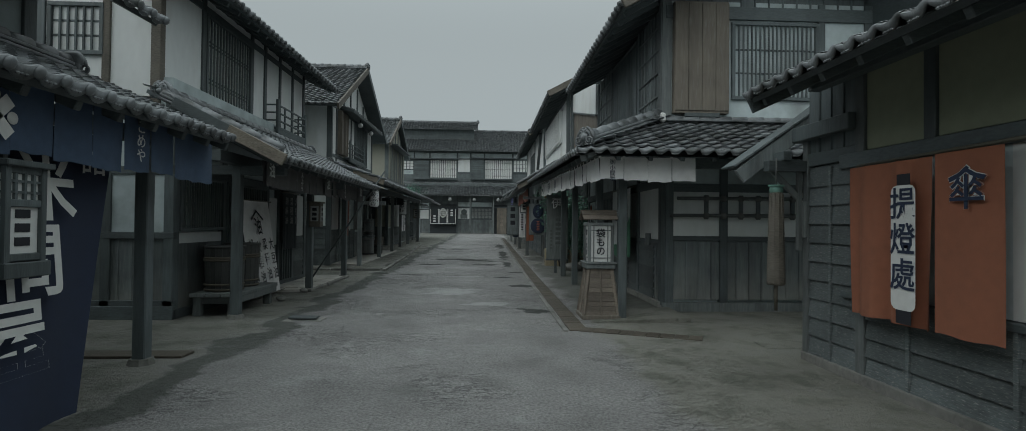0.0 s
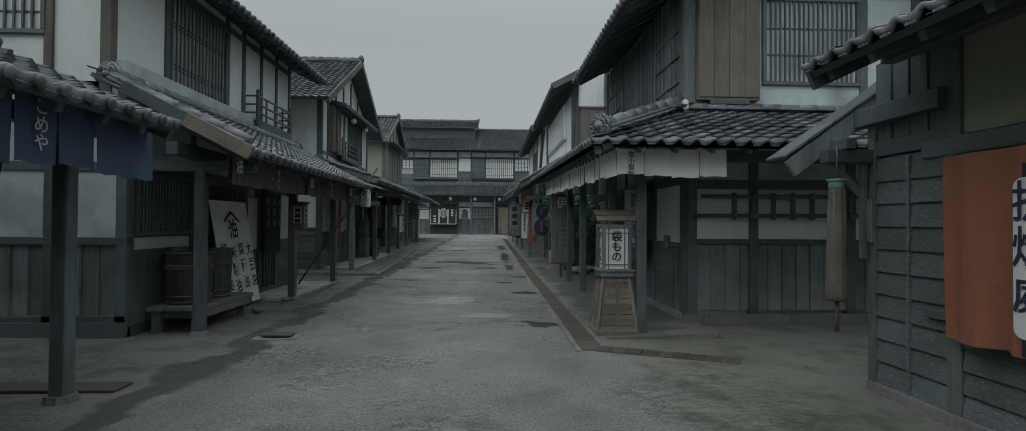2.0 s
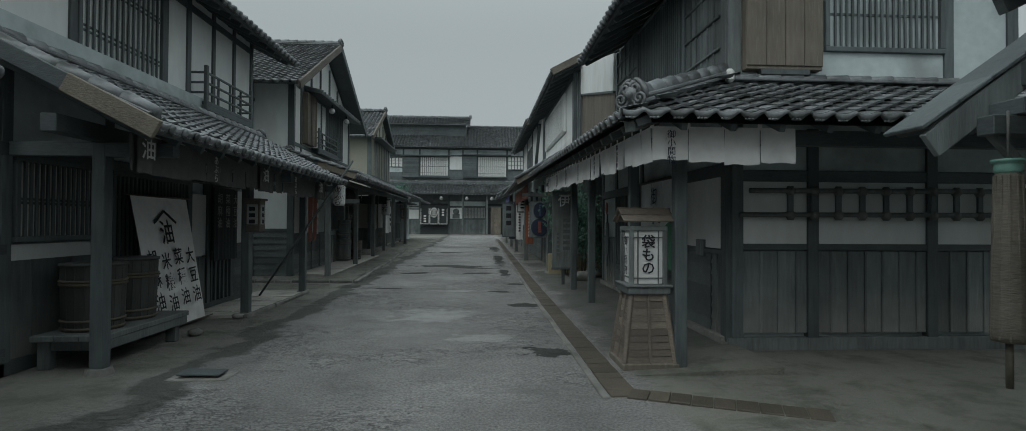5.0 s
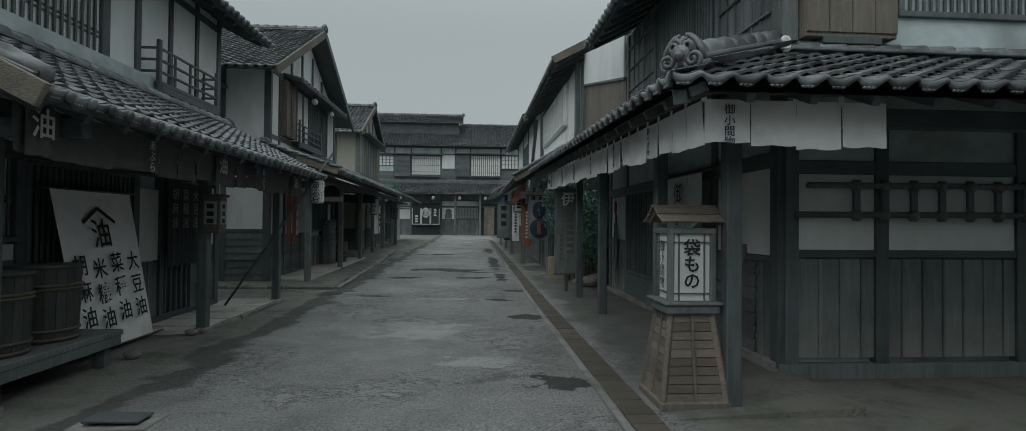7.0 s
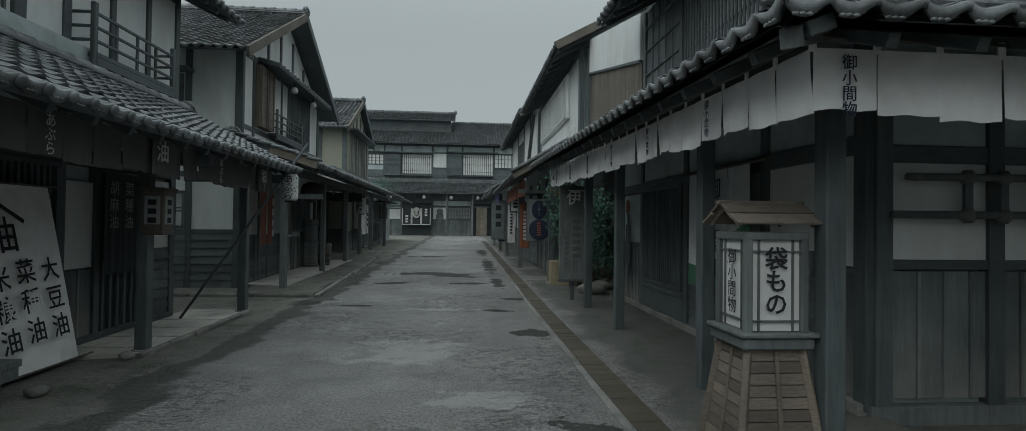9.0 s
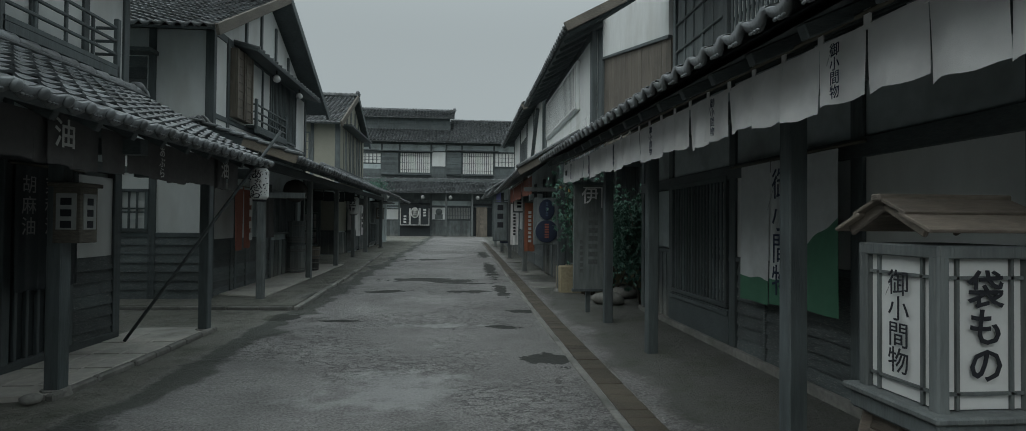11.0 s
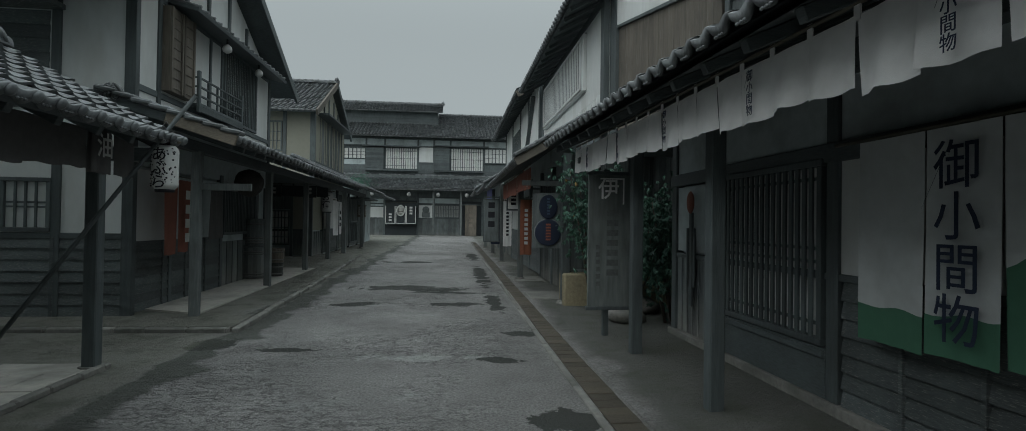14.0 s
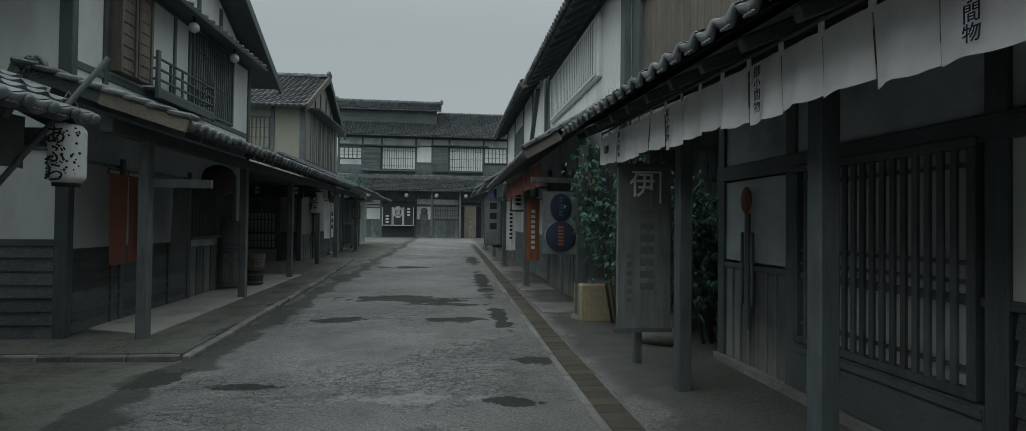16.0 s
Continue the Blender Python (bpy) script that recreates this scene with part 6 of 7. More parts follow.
# hipped canopy round the corner
EAVE_Z, TOP_Z, EX, EY = 2.5, 3.22, 2.24, 8.94
RUN, RISE = 1.66, 0.025
SL = math.hypot(RUN, TOP_Z - EAVE_Z)
_L = 17.9 - EY
tiled_slope(hr, (EX, EY, EAVE_Z), (0, 1, RISE), (RUN, 0, TOP_Z - EAVE_Z), _L, SL, "crescent", rafters=0.46, name="canopy_roof",
            keep={"inside": lambda a, b: (_L - a) > b / SL * RUN - 0.12, "poly": [(_L - RUN, SL), (0, SL)]})
_W = 6.9
tiled_slope(hr, (EX, EY, EAVE_Z), (1, 0, 0), (0, RUN, TOP_Z - EAVE_Z), _W, SL, "crescent", single=True, rafters=0.46, name="canopy_roof",
            keep={"inside": lambda a, b: a > b / SL * RUN - 0.12, "poly": [(_W, SL), (RUN, SL)]})
_hp, _hq = Vector((EX + 0.12, EY + 0.12, EAVE_Z + 0.1)), Vector((EX + RUN, EY + RUN, TOP_Z + 0.06))
ridge(hr, _hp, _hq, 2, 0.22, 0.075)
ridge_end(hr, _hp + Vector((0.02, 0.02, 0.03)), -45, 0.9)
box("mortar_patch", 3.88, 3.98, 10.42, 10.52, 3.2, 3.36, MORTAR, hr, "white lime mortar patch", bevel=0.03)
ridge(hr, (3.98, 10.5, 3.22), (9.0, 10.5, 3.22), 1, 0.18, 0.05)
ridge(hr, (3.95, 10.6, 3.25), (3.95, 17.9, 3.4), 1, 0.18, 0.05)
beam_to("hip_beam", (EX + 0.1, EY + 0.1, EAVE_Z - 0.1), (EX + RUN, EY + RUN, TOP_Z - 0.12), 0.1, 0.1, POST, hr)
beam_to("eave_beam", (3.1, 9.7, 2.46), (3.1, 17.9, 2.46 + 8.2 * RISE), 0.12, 0.16, WOOD_H, hr)
box("eave_beam", 3.04, 9.0, 9.75, 9.87, 2.36, 2.52, WOOD_H, hr)
for _y in (9.85, 11.6, 14.45, 16.45):
    free_post(3.1, _y, 2.4 + RISE * (_y - 9.8), foot=False, mat=WOOD, label="square weathered timber post under a tiled canopy")
# upper storey
r = Wall(hr, "-y", 10.58)
r.plaster(4.0, 7.6, 3.2, 5.3, PLASTER_DIM)
r.post(4.02, 3.25, 5.6, 0.16, mat=POST)
_sb = r.box("shutter_box", 4.12, 5.05, 3.36, 5.25, 0.0, 0.14, BOARD_BROWN, label="brown boarded shutter box")
for _k in range(4):
    r.box("board", 4.12 + 0.232 * _k + 0.002, 4.12 + 0.232 * (_k + 1) - 0.002, 3.4, 5.22, 0.14, 0.16, BOARD_BROWN, _sb)
r.box("foot_rail", 4.3, 4.9, 3.3, 3.37, 0.02, 0.14, WOOD, _sb)
r.lattice(5.2, 6.6, 3.68, 4.9, 0.075, (0.33, 0.66), 0.026, PAPER)
r.rail(4, 7.6, 5.1, 0.22, 0.06)
r.post(6.72, 3.25, 5.3, 0.12)
r.post(7.55, 3.25, 5.3, 0.14)
r.upright_boards(4.1, 7.5, 5.22, 6.2, 0.25, mat=WOOD)
s = Wall(hr, "-x", 3.96)
s.post(10.62, 3.2, 5.4, 0.14, mat=POST)
s.upright_boards(10.75, 11.9, 3.35, 5.2, 0.2, mat=BOARD, batten=True)
for _z in (3.7, 4.1, 4.5, 4.9):
    s.box("cleat", 10.75, 11.9, _z - 0.015, _z + 0.015, 0.0, 0.045, BOARD)
s.post(11.95, 3.2, 5.2, 0.1)
s.lattice(12.1, 14.18, 3.5, 5.05, 0.09, (0.3, 0.7), 0.035, pane=PAPER_LIFTED)
s.post(14.28, 3.2, 5.2, 0.1)
s.upright_boards(14.35, 15.8, 3.35, 5.2, 0.3, mat=BOARD, batten=True)
for _z in (3.7, 4.1, 4.5, 4.9):
    s.box("cleat", 14.35, 15.8, _z - 0.015, _z + 0.015, 0.0, 0.045, BOARD)
s.post(15.86, 3.2, 5.2, 0.1)
tiled_slope(hr, (3.1, 9.75, 4.98), (0, 1, 0), (2.7, 0, 1.5), 6.1, 3.1, "boss", rafters=0.42, name="upper_roof")
tiled_slope(hr, (8.5, 9.75, 4.98), (0, 1, 0), (-2.7, 0, 1.5), 6.1, 3.1, "boss", name="upper_roof")
beam_to("barge_board", (3.05, 9.72, 4.9), (5.8, 9.72, 6.42), 0.06, 0.2, BARGE, hr)
beam_to("barge_board", (8.55, 9.72, 4.9), (5.8, 9.72, 6.42), 0.06, 0.2, BARGE, hr)
bm = bmesh.new()
bm.faces.new([bm.verts.new(p) for p in ((4.0, 10.6, 5.2), (7.6, 10.6, 5.2), (5.8, 10.6, 6.3))])
part("gable_wall", bm, WOOD_H, hr)

WN = noren("white cotton canopy curtain with navy lettering", "-x", 9.33, 17.65, 2.62, 2.45, 2.125, 26, CLOTH_WHITE, "御小間物", INK_NAVY, every=4, first=3, size=0.07, amp=0.02, seed=7, rise=0.02, waves=0.9)
noren("white cotton canopy curtain turning a corner", "-y", 2.64, 4.06, 9.33, 2.46, 2.12, 4, CLOTH_WHITE, "御小間物", INK_NAVY, every=9, first=0, size=0.085, amp=0.01, seed=17)

def dyed_panel(parent, fr, w, h, low, high, seed):
    """A hanging width of cotton whose lower part is dyed; the dye's edge runs from low to high across it."""
    rnd = random.Random(seed)
    ph = rnd.uniform(0, 6.28)
    nx, nz = 10, 7
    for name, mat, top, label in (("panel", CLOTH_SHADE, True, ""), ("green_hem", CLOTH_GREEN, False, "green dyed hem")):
        bm = bmesh.new()
        grid = []
        for j in range(nz + 1):
            row = []
            for i in range(nx + 1):
                g = i / nx
                edge = low + (high - low) * g + 0.012 * math.sin(9 * g + seed)
                z = -(h - edge) * j / nz if top else -(h - edge) - edge * j / nz
                fold = (0.2 + 0.8 * -z / h) * (0.016 * math.sin(ph + 5.2 * g) + 0.007 * math.sin(2 * ph + 12 * g - z * 2))
                row.append(bm.verts.new((g * w, z, fold)))
            grid.append(row)
        for j in range(nz):
            for i in range(nx):
                bm.faces.new((grid[j + 1][i], grid[j + 1][i + 1], grid[j][i + 1], grid[j][i]))
        part(name, bm, mat, parent, label, smooth=True).matrix_basis = fr


# its white cloth has the canopy's shade mixed into the colour
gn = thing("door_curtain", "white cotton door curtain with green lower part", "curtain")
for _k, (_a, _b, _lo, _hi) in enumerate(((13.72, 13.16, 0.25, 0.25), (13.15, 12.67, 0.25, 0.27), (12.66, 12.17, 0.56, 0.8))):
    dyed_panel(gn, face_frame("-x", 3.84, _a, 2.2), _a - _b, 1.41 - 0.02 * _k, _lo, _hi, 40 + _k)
writing("御小間物", face_frame("-x", 3.8, 12.91, 2.1), 0.31, INK_NAVY, gn, 0.012, 0.98)
pole("rod", (3.86, 14.0, 2.22), (3.86, 11.9, 2.22), 0.015, BAMBOO, gn, seg=8)
wl_sign = thing("wall_sign", "narrow dark hanging sign with a red disc", "sign")
box("board", 3.93, 3.96, 16.75, 16.83, 0.55, 1.75, WOOD, wl_sign)
box("side_strip", 3.925, 3.955, 16.68, 16.71, 0.8, 1.55, WOOD, wl_sign)
box("side_strip", 3.925, 3.955, 16.87, 16.9, 0.8, 1.55, WOOD, wl_sign)
lathe("disc", [(0.001, -0.02), (0.09, -0.012), (0.1, 0.0), (0.09, 0.012), (0.001, 0.02)], (0, 0, 0), CLOTH_RED, wl_sign, "rust red painted disc", seg=20).matrix_basis = face_frame("-x", 3.93, 16.79, 1.88) @ Matrix.Diagonal((1, 1.45, 1, 1))


def floor_lantern(x, y, label):
    """A standing street lantern: slatted tapering base, paper box, little board roof."""
    t = thing("standing_lantern", label, "lantern")
    b0, b1, z0, z1 = 0.27, 0.175, 0.07, 0.78
    box("plinth", x - 0.3, x + 0.3, y - 0.3, y + 0.3, 0.0, 0.075, BOARD_BROWN, t, bevel=0.012)
    n = 10
    for k in range(n):
        f0, f1 = k / n, (k + 0.9) / n
        h0, h1 = b0 + (b1 - b0) * f0, b0 + (b1 - b0) * f1
        za, zb = z0 + (z1 - z0) * f0, z0 + (z1 - z0) * f1
        for q in range(4):
            bm = bmesh.new()
            vs = [bm.verts.new(v) for v in ((-h0, -h0, za), (h0, -h0, za), (h1, -h1, zb), (-h1, -h1, zb), (-h0, -h0 + 0.02, za), (h0, -h0 + 0.02, za), (h1, -h1 + 0.012, zb), (-h1, -h1 + 0.012, zb))]
            for fc in ((0, 1, 2, 3), (5, 4, 7, 6), (3, 2, 6, 7), (1, 0, 4, 5)):
                bm.faces.new([vs[e] for e in fc])
            bmesh.ops.transform(bm, matrix=Matrix.Translation((x, y, 0)) @ Matrix.Rotation(radians(90 * q), 4, "Z"), verts=bm.verts)
            part("slat", bm, CEDAR, t)
    for a, c in ((-1, -1), (1, -1), (1, 1), (-1, 1)):
        beam_to("corner_strip", (x + a * b0, y + c * b0, z0), (x + a * b1, y + c * b1, z1), 0.045, 0.045, CEDAR, t)
    for a, c in ((0.02, -1), (-1, 0)):
        beam_to("mid_strip", (x + a * b0 if a == -1 else x + 0.0, y + c * (b0 + 0.012), z0), (x + a * b1 if a == -1 else x, y + c * (b1 + 0.012), z1), 0.028, 0.02, CEDAR, t)
    box("shelf", x - 0.23, x + 0.23, y - 0.23, y + 0.23, 0.78, 0.86, BOARD, t, bevel=0.012)
    box("shelf_lip", x - 0.25, x + 0.25, y - 0.25, y + 0.25, 0.855, 0.885, POST, t, bevel=0.008)
    box("paper_box", x - 0.175, x + 0.175, y - 0.175, y + 0.175, 0.89, 1.45, PAPER, t, bevel=0)
    for a, c in ((-1, -1), (1, -1), (1, 1), (-1, 1)):
        box("corner_post", x + a * 0.18 - 0.024, x + a * 0.18 + 0.024, y + c * 0.18 - 0.024, y + c * 0.18 + 0.024, 0.88, 1.5, POST, t)
    for fk in ("-y", "-x", "+x"):
        cx, cy = {"-y": (x, y - 0.176), "-x": (x - 0.176, y), "+x": (x + 0.176, y)}[fk]
        fm = face_frame(fk, cx, cy, 0.89)
        for px in (-0.11, 0.11):
            box("bar", px - 0.006, px + 0.006, 0, 0.56, 0, 0.012, POST, t, bevel=0, m=fm)
        for py in (0.06, 0.49):
            box("bar", -0.16, 0.16, py - 0.006, py + 0.006, 0, 0.012, POST, t, bevel=0, m=fm)
    box("head_rail", x - 0.205, x + 0.205, y - 0.205, y + 0.205, 1.45, 1.5, POST, t)
    for q in (-1, 1):
        for k in range(2):
            box("roof_board", -0.28, 0.28, -0.02 - 0.13 * (k + 1), 0.01 - 0.13 * k, 0.0 - 0.012 * k, 0.016 - 0.012 * k, CEDAR, t, bevel=0.003, m=Matrix.Translation((x, y, 1.675)) @ Matrix.Rotation(0 if q < 0 else math.pi, 4, "Z") @ Matrix.Rotation(radians(25), 4, "X"))
    box("roof_ridge", x - 0.29, x + 0.29, y - 0.025, y + 0.025, 1.67, 1.7, CEDAR, t)
    for q in (-1, 1):
        slope = ((x + q * 0.24, y - 0.2, 1.55), (x + q * 0.24, y, 1.66), (x + q * 0.24, y + 0.2, 1.55))
        for a, c in zip(slope, slope[1:]):
            beam_to("barge_board", a, c, 0.02, 0.05, CEDAR, t)
    writing("袋もの", face_frame("-y", x, y - 0.19, 1.4), 0.15, INK, t, 0.06, 0.92)
    writing("御小間物", face_frame("-x", x - 0.19, y, 1.39), 0.11, INK, t, 0.008, 0.95)
    return t


floor_lantern(2.78, 10.08, "slatted wooden street lantern with lettered paper sides")

hs = thing("hanging_sign", "tall weathered board sign hanging from a bracket", "sign")
box("board", 2.74, 3.36, 17.38, 17.43, 0.45, 2.3, SIGNWOOD, hs, bevel=0.008)
for _z in (0.43, 2.28):
    box("edge_strip", 2.72, 3.38, 17.365, 17.445, _z - 0.02, _z + 0.03, WOOD, hs)
box("foot_post", 2.98, 3.06, 17.46, 17.54, 0.0, 2.35, WOOD, hs)
box("bracket", 2.6, 3.1, 17.38, 17.48, 2.42, 2.5, POST, hs)
pole("ring", (2.9, 17.4, 2.3), (2.9, 17.4, 2.43), 0.01, IRON, hs)
writing("伊", face_frame("-y", 3.02, 17.372, 2.2), 0.3, INK_SIGN, hs, 0.04)
box("frame_mark", 2.9, 3.24, 17.372, 17.376, 2.2, 2.22, INK_SIGN, hs, bevel=0)
box("frame_mark", 3.22, 3.24, 17.372, 17.376, 1.86, 2.2, INK_SIGN, hs, bevel=0)
bars(face_frame("-y", 3.08, 17.378, 1.78), 0.16, 0.95, 7, FADED_INK, hs)
bars(face_frame("-y", 2.88, 17.378, 1.3), 0.06, 0.6, 6, FADED_INK, hs)


# ---- right: planting in the gap, and the shops beyond ----
def shrub(x, y, h, spread, n, seed, label, leaf=None, dry=0):
    t = thing("shrub", label, "shrub")
    rnd = random.Random(seed)
    tips = []
    for k in range(6):
        p = Vector((x + rnd.uniform(-0.12, 0.12), y + rnd.uniform(-0.12, 0.12), gz(y)))
        q = p + Vector((rnd.gauss(0, spread * 0.45), rnd.gauss(0, spread * 0.45), h * rnd.uniform(0.45, 0.9)))
        pole("stem", p, q, 0.025, BARK, t, r2=0.008, seg=6)
        tips += [p.lerp(q, f) for f in (0.55, 0.7, 0.8, 0.9, 1.0)]
    for mat, cnt in ((leaf or LEAF, n), (LEAF_DRY, dry)):
        if not cnt:
            continue
        bm = bmesh.new()
        for k in range(cnt):
            c = tips[rnd.randrange(len(tips))] + Vector((rnd.gauss(0, spread * 0.3), rnd.gauss(0, spread * 0.3), rnd.gauss(0, 0.22)))
            a = rnd.uniform(0, 6.28)
            for j in range(6):
                L = rnd.uniform(0.06, 0.12)
                m = Matrix.Translation(c) @ Euler((rnd.gauss(-0.5, 0.3), 0, a + (j - 2.5) * 0.5)).to_matrix().to_4x4()
                bm.faces.new([bm.verts.new(m @ Vector(v)) for v in ((0, 0, 0), (0.017, L * 0.45, -0.005), (0, L, -0.03), (-0.017, L * 0.45, -0.005))])
        tagged(part("leaves", bm, mat, t), kind="stuff")
    return t


shrub(3.95, 19.5, 2.9, 0.7, 1100, 1, "leafy dark green shrub beside a timber post")
shrub(4.4, 18.6, 2.5, 0.75, 1100, 2, "dense dark green shrub in a narrow yard")
shrub(3.6, 19.95, 3.0, 0.6, 1000, 3, "leggy shrub with a few yellowed leaves", dry=14)
blk = thing("foundation_block", "tan dressed foundation stone under a fence", "stone")
box("block", 3.0, 3.72, 20.22, 20.7, 0.0, 0.64, BLOCK, blk, bevel=0.03)
box("block", 3.74, 5.2, 20.26, 20.7, 0.0, 0.62, BLOCK, blk, bevel=0.03)
for _k, (_x, _y) in enumerate(((3.7, 18.6), (4.2, 19.4), (4.3, 20.0))):
    bm = bmesh.new()
    bmesh.ops.create_icosphere(bm, subdivisions=2, radius=0.26)
    for _v in bm.verts:
        _v.co *= 1 + 0.3 * noise.noise(_v.co * 5 + Vector((_k, 0, 0)))
        _v.co = Vector((_v.co.x * 1.3 + _x, _v.co.y + _y, _v.co.z * 0.55 + 0.1 + gz(_y)))
    tagged(part("garden_stone", bm, STONE, None, "", True), "rounded grey garden stone beneath shrubs", "stone")
yard = tagged(new("yard_wall"), "dark board wall at the back of a yard", "wall", kind="structure")
for _k in range(16):
    box("board", 5.3, 5.34, 17.5 + 0.3 * _k, 17.79 + 0.3 * _k, 0, 3.6, BOARD, yard)

he = house("house", "dark timber shop row with low tiled canopies")
core(he, 3.45, 10, 21.8, 46.0, 0, 3.8, PLASTER_DIM)
e = Wall(he, "-x", 3.4)
for _s in (21.85, 23.6, 25.4, 27.6, 30.0, 33.0, 36.0, 39.5, 43.0, 45.9):
    e.post(_s, 0.05, 3.0, 0.16)
e.upright_boards(21.9, 25.4, 0.1, 1.3, 0.14, mat=BOARD)
e.upright_boards(21.9, 25.4, 1.35, 2.7, 0.3, mat=WOOD)
e.lap_boards(25.5, 33.0, 0.15, 1.3, 0.2)
e.plaster(25.5, 27.5, 1.35, 2.4)
e.lattice(27.8, 29.8, 1.4, 2.4, 0.14, (0.5,), 0.04)
e.plaster(30.1, 33, 1.35, 2.5)
e.upright_boards(33.1, 45.8, 0.2, 1.4, 0.4)
e.plaster(33.1, 45.8, 1.45, 2.7)
ef = Wall(he, "-y", 21.78)
ef.upright_boards(3.45, 8, 0.6, 3.1, 0.25, mat=BOARD)
for _y0, _y1, _z in ((20.2, 29.8, 2.8), (30.3, 37.6, 3.02), (38.4, 46.0, 3.3)):
    tiled_slope(he, (2.1, _y0, _z), (0, 1, 0), (1.3, 0, 0.78), _y1 - _y0, 1.6, "boss", name="canopy_roof")
    beam_to("barge_board", (2.04, _y0 - 0.05, _z - 0.08), (2.62 if _y0 < 25 else 3.42, _y0 - 0.05, _z + (0.26 if _y0 < 25 else 0.72)), 0.06, 0.16, BARGE if _y0 < 25 else WOOD_H, he)
    for _k in range(7):
        _t = _k / 6.5
        box("verge_tile", -0.15, 0.15, -0.14, 0.12, -0.03, 0.05, TILE, he, bevel=0.02, m=Matrix.Translation((2.14 + 1.25 * _t, _y0, _z + 0.1 + 0.75 * _t)) @ Matrix.Rotation(radians(-28), 4, "Y"))
# its upper storey
core(he, 3.85, 9.0, 20.4, 27.6, 3.6, 6.0, PLASTER)
core(he, 3.85, 9.0, 28.2, 40.0, 3.6, 6.4, PLASTER_DIM)
v = Wall(he, "-x", 3.78)
v.plaster(20.4, 27.6, 3.7, 6.0)
v.post(20.42, 3.6, 6.0, 0.22)
v.post(27.5, 3.6, 6.0, 0.18)
_fw = v.box("window", 21.8, 27.0, 4.5, 5.78, 0.0, 0.1, PLASTER, label="plastered barred window in a moulded frame", bevel=0.02)
# nearly flush dark sheet stands for the shaded plaster between the bars
v.box("recess", 22.0, 26.8, 4.62, 5.66, 0.09, 0.104, WOOD, _fw, bevel=0)
for _k in range(26):
    v.box("bar", 22.04 + 0.183 * _k, 22.135 + 0.183 * _k, 4.62, 5.66, 0.1, 0.112, PLASTER, _fw, bevel=0.002)
for _a, _b, _c, _e in ((21.95, 26.85, 5.66, 5.73), (21.95, 26.85, 4.55, 4.62), (21.93, 22.0, 4.55, 5.73), (26.8, 26.87, 4.55, 5.73)):
    v.box("moulding", _a, _b, _c, _e, 0.1, 0.13, PLASTER, _fw, bevel=0.01)
v.rail(20.4, 27.6, 5.95, 0.16)
v.upright_boards(20.5, 27.4, 3.7, 4.15, 0.2, mat=PLASTER)
v2 = Wall(he, "-x", 3.78)
v2.plaster(28.2, 40, 3.8, 6.4)
for _s in (28.3, 31.0, 33.5, 36.5, 39.8):
    v2.post(_s, 3.6, 6.4, 0.22)
v2.lattice(33.8, 36.2, 4.6, 5.6, 0.3, (0.5,), 0.08)
beam_to("brace", (3.7, 29.4, 6.1), (3.7, 31.0, 4.4), 0.14, 0.1, WOOD, he)
ef = Wall(he, "-y", 20.35)
ef.plaster(3.85, 8.8, 3.6, 6.0)
tiled_slope(he, (3.05, 19.75, 5.92), (0, 1, 0), (2.8, 0, 1.5), 8.3, 3.2, "boss", rafters=0.6, name="upper_roof")
for _p, _q in (((3.0, 19.7, 5.84), (4.3, 19.7, 6.54)),):
    beam_to("barge_board", _p, _q, 0.06, 0.2, BARGE, he, "pale weathered barge board")
tiled_slope(he, (3.05, 28.6, 6.15), (0, 1, 0), (2.8, 0, 1.5), 12.0, 3.2, "boss", rafters=0.6, name="upper_roof")
beam_to("barge_board", (3.0, 28.5, 5.95), (6.0, 28.5, 7.5), 0.06, 0.22, BARGE, he)
# the boarded link between the two upper storeys
hl = house("house", "boarded upper link with a white plaster band")
def slanted(name, mat, x0, x1, corners, parent, label=""):
    """A block between x0 and x1 with the given outline in y and z."""
    bm = bmesh.new()
    a = [bm.verts.new((x0, y, z)) for y, z in corners]
    b = [bm.verts.new((x1, y, z)) for y, z in corners]
    bm.faces.new(a)
    bm.faces.new(b[::-1])
    for k in range(len(corners)):
        bm.faces.new((a[k], b[k], b[(k + 1) % len(corners)], a[(k + 1) % len(corners)]))
    bmesh.ops.recalc_face_normals(bm, faces=bm.faces)
    return part(name, bm, mat, parent, label)


slanted("wall", BOARD, 4.0, 8.0, ((15.95, 2.9), (20.3, 2.9), (20.3, 6.05), (15.95, 5.15)), hl)
slanted("plaster_band", PLASTER, 3.88, 4.0, ((15.98, 4.42), (19.92, 5.27), (19.92, 6.1), (15.98, 5.25)), hl, "white plaster band")
for _k in range(20):
    _y = 15.98 + 0.197 * _k
    slanted("board", BOARD_BROWN, 3.92 - 0.006 * random.random(), 4.0, ((_y + 0.003, 3.2), (_y + 0.194, 3.2), (_y + 0.194, 4.44 + 0.2157 * (_y + 0.19 - 15.98)), (_y + 0.003, 4.44 + 0.2157 * (_y - 15.98))), hl)
slanted("post", WOOD, 3.86, 4.0, ((19.93, 3.0), (20.3, 3.0), (20.3, 6.0), (19.93, 5.9)), hl)
slanted("cover_strip", WOOD_H, 3.87, 3.93, ((15.98, 4.38), (19.92, 5.23), (19.92, 5.28), (15.98, 4.43)), hl)

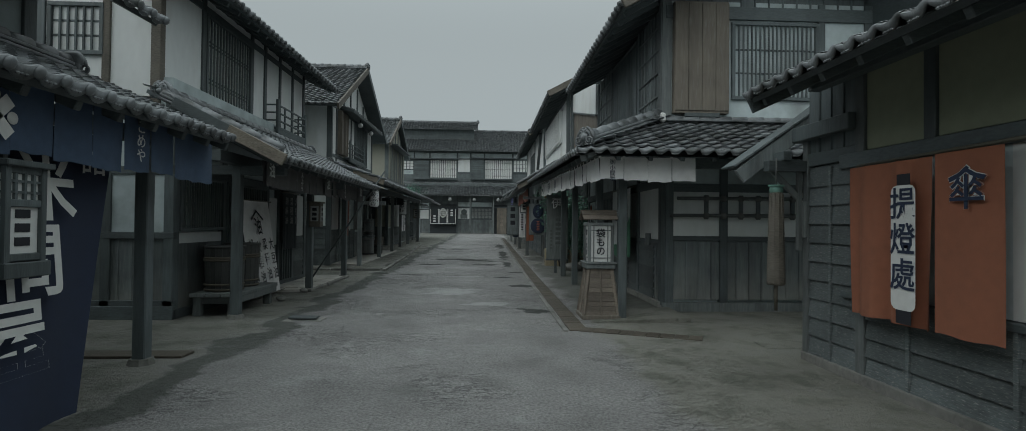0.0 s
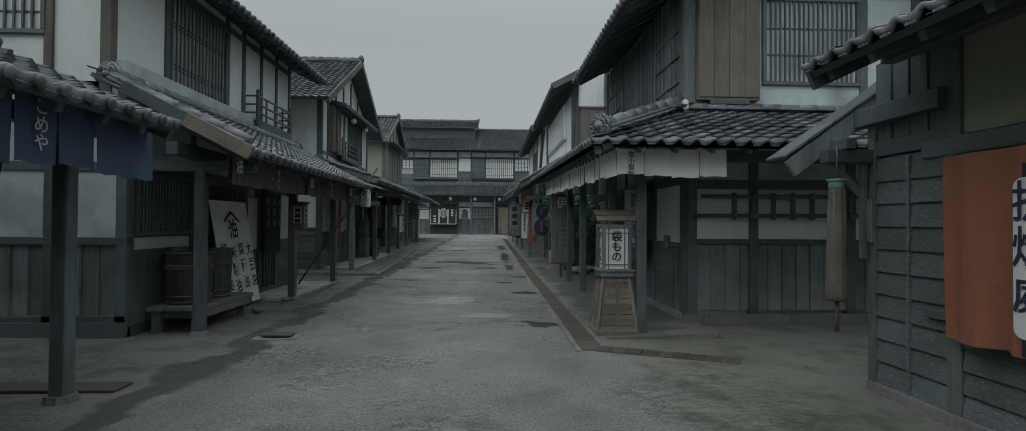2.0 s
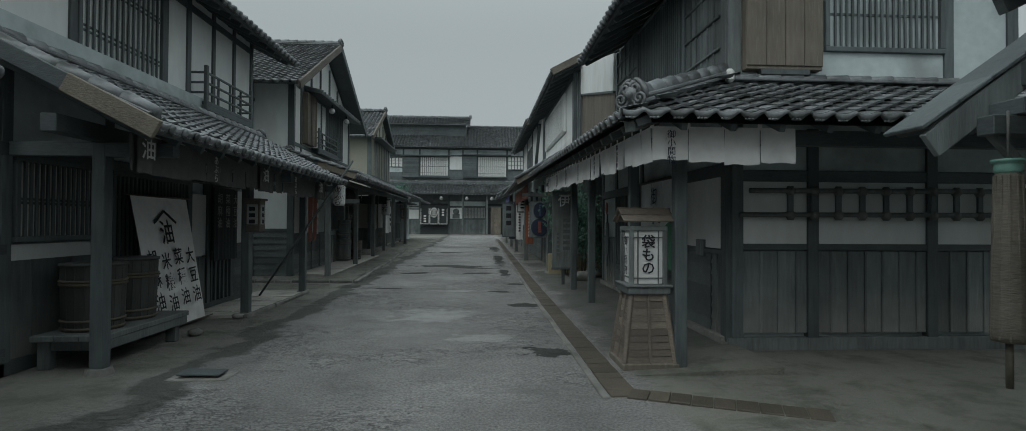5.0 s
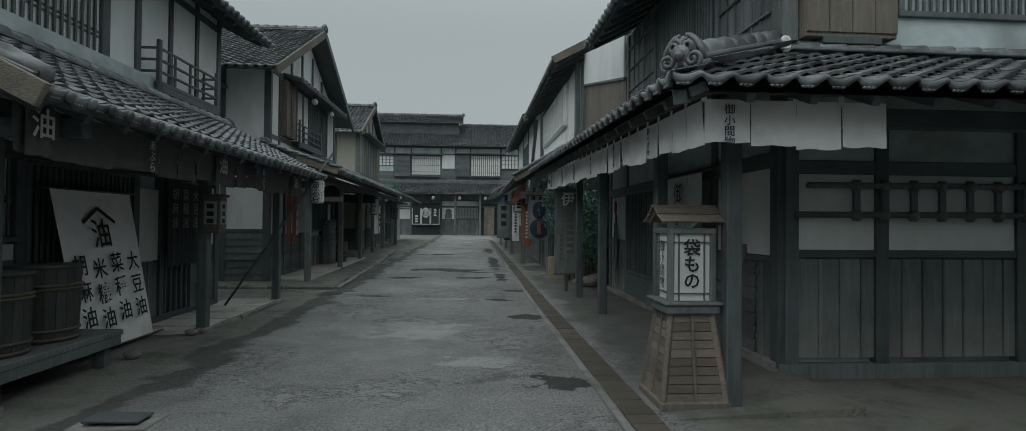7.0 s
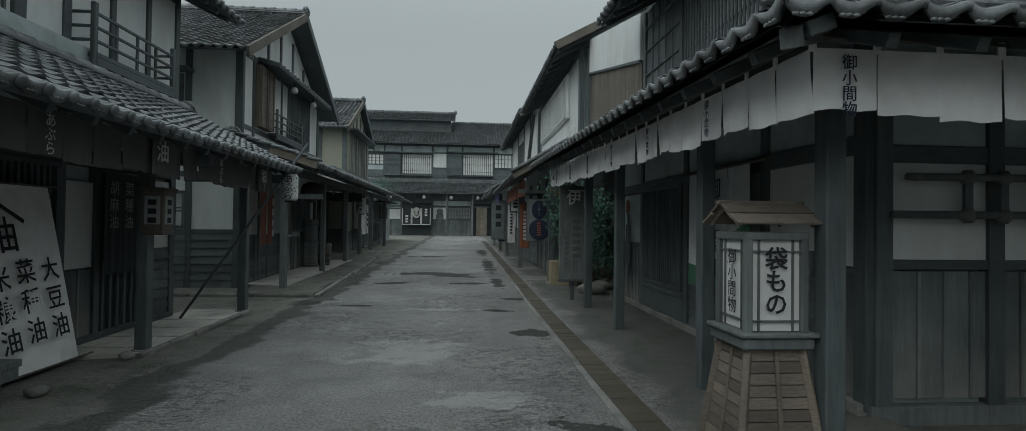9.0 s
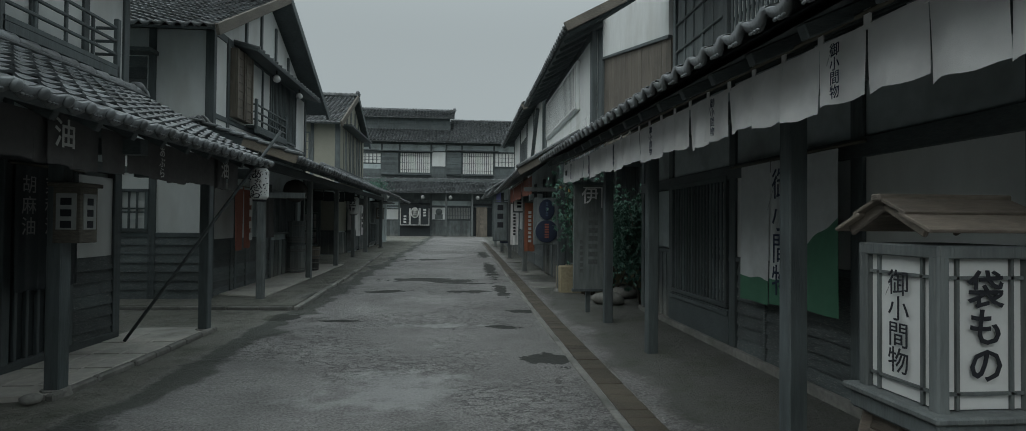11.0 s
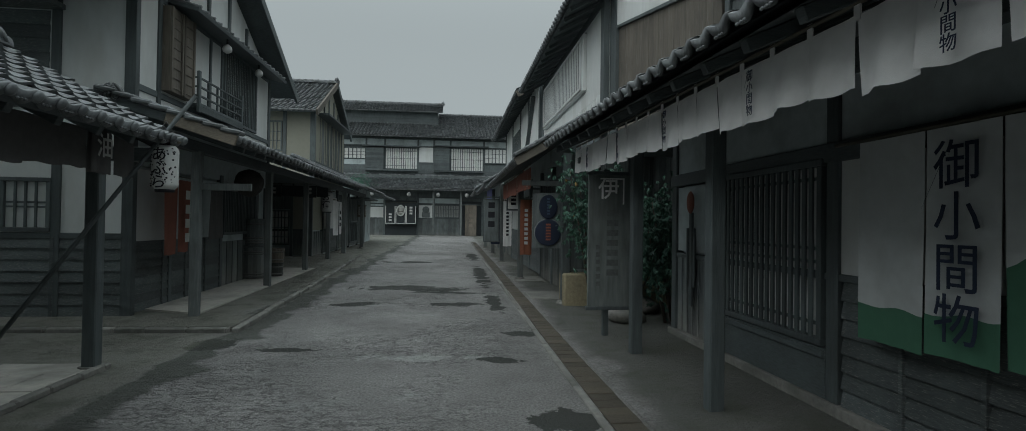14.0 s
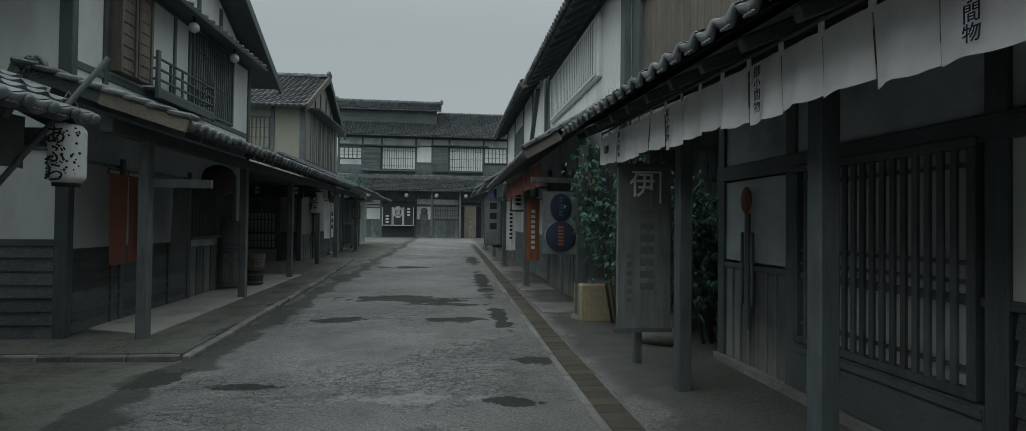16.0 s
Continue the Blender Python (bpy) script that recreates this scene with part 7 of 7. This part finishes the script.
noren("short rust red canopy curtain with pale marks", "-x", 21.0, 27.0, 2.45, 2.72, 2.3, 10, CLOTH_RED, None, seed=51)
noren("short violet canopy curtain", "-x", 31.0, 34.5, 2.4, 2.95, 2.5, 4, CLOTH_VIOLET, None, seed=52)
for _x, _y, _z0, _z1, _w, _mt, _ink, _lb in ((2.62, 24.0, 0.7, 2.12, 0.3, CLOTH_ORANGE, INK_WHITE, "orange cotton banner with a white line of letters"), (2.55, 28.0, 0.7, 2.2, 0.28, CLOTH_WHITE, INK, "white cotton banner beside a post"), (2.4, 31.5, 0.6, 2.3, 0.4, CLOTH_NAVY, INK_WHITE, "navy cotton banner beside a post")):
    _bn = thing("banner", _lb, "banner")
    cloth("sheet", face_frame("-y", _x, _y, _z1 + gz(_y)), _w, _z1 - _z0, _mt, _bn, amp=0.012, seed=int(_y))
    pole("rod", (_x - 0.05, _y, _z1 + gz(_y)), (3.45, _y, _z1 + gz(_y)), 0.014, BAMBOO, _bn, seg=8)
    bars(face_frame("-y", _x + _w / 2, _y - 0.03, _z1 - 0.25 + gz(_y)), _w * 0.3, 0.95, 8, _ink, _bn)
_gs = thing("gourd_sign", "dark gourd-shaped board with painted letters", "sign")
box("board", 2.5, 3.12, 21.04, 21.08, 1.08, 2.2, BOARD, _gs, bevel=0.05)
for _z, _r, _sq in ((1.4, 0.27, 1.0), (1.92, 0.19, 1.3)):
    lathe("lobe", [(_r, 0), (_r, 0.03), (_r - 0.02, 0.04), (0.001, 0.04)], (0, 0, 0), CLOTH_NAVY, _gs, seg=24).matrix_basis = face_frame("-y", 2.82, 21.04, _z) @ Matrix.Diagonal((1, _sq, 1, 1))
    lathe("rim", [(_r + 0.018, -0.002), (_r + 0.018, 0.02)], (0, 0, 0), SIGNWOOD, _gs, seg=24).matrix_basis = face_frame("-y", 2.82, 21.04, _z) @ Matrix.Diagonal((1, _sq, 1, 1))
bars(face_frame("-y", 2.82, 20.99, 1.58), 0.1, 0.36, 6, CLOTH_RED, _gs)
bars(face_frame("-y", 2.82, 20.99, 2.1), 0.06, 0.36, 6, CLOTH_BLUE, _gs)
box("hanger_board", 2.28, 3.1, 21.02, 21.1, 2.35, 2.45, POST, _gs)
free_post(3.08, 20.5, 2.95, w=0.17, mat=WOOD, label="thick dark corner post of a shop row")
for _x, _y, _w, _z0, _z1 in ((2.5, 26.0, 0.32, 1.9, 2.4), (2.1, 31.0, 0.55, 0.75, 2.3)):
    _sg = thing("board_sign", "grey weathered board sign with faint letters", "sign")
    box("board", _x, _x + _w, _y, _y + 0.06, _z0 + gz(_y), _z1 + gz(_y), PAPER_LIFTED if _w < 0.5 else BOARD, _sg)
    box("frame", _x - 0.04, _x + _w + 0.04, _y + 0.02, _y + 0.07, _z0 - 0.05 + gz(_y), _z1 + 0.05 + gz(_y), WOOD, _sg)
    box("bracket", _x, 3.45, _y + 0.0, _y + 0.05, _z1 + 0.08 + gz(_y), _z1 + 0.14 + gz(_y), WOOD, _sg)
    bars(face_frame("-y", _x + _w / 2, _y - 0.002, _z1 - 0.08 + gz(_y)), _w * 0.45, (_z1 - _z0) * 0.7, 3, INK, _sg)
for _y in (24.6, 30.1, 34.5, 40.0):
    free_post(2.7, _y, 2.9 + gz(_y), w=0.14)
for _y, _l in ((21.0, 1.1), (24.0, 1.3), (28.5, 1.6)):
    tagged(box("stepping_slab", 2.5, 3.3, _y, _y + _l, gz(_y) - 0.05, gz(_y) + 0.03, STONE, bevel=0.012), "worn stone slab before a shop", "slab")

# houses behind the camera and in the side lanes close the place
for _nm, _ex in (("house", (-24, -17, -14, 30, 0, 5.0)), ("house", (19, 26, -14, 30, 0, 5.0)), ("house", (-14, 16, -44, -36, 0, 6.0))):
    _hh = house(_nm, "plain plastered house closing the lane")
    core(_hh, *_ex, PLASTER_DIM)

# give each grouped thing its origin at its own foot
bpy.context.view_layer.update()
for _ob in [o for o in scene.objects if o.type == "EMPTY" and o.parent is None]:
    _pts = [c.matrix_world @ Vector(q) for c in _ob.children_recursive for q in c.bound_box]
    if not _pts:
        continue
    _lo = Vector([min(p[k] for p in _pts) for k in range(3)])
    _hi = Vector([max(p[k] for p in _pts) for k in range(3)])
    _ob.location = ((_lo.x + _hi.x) / 2, (_lo.y + _hi.y) / 2, _lo.z)
    for _c in _ob.children:
        _c.matrix_parent_inverse = Matrix.Translation(-_ob.location)
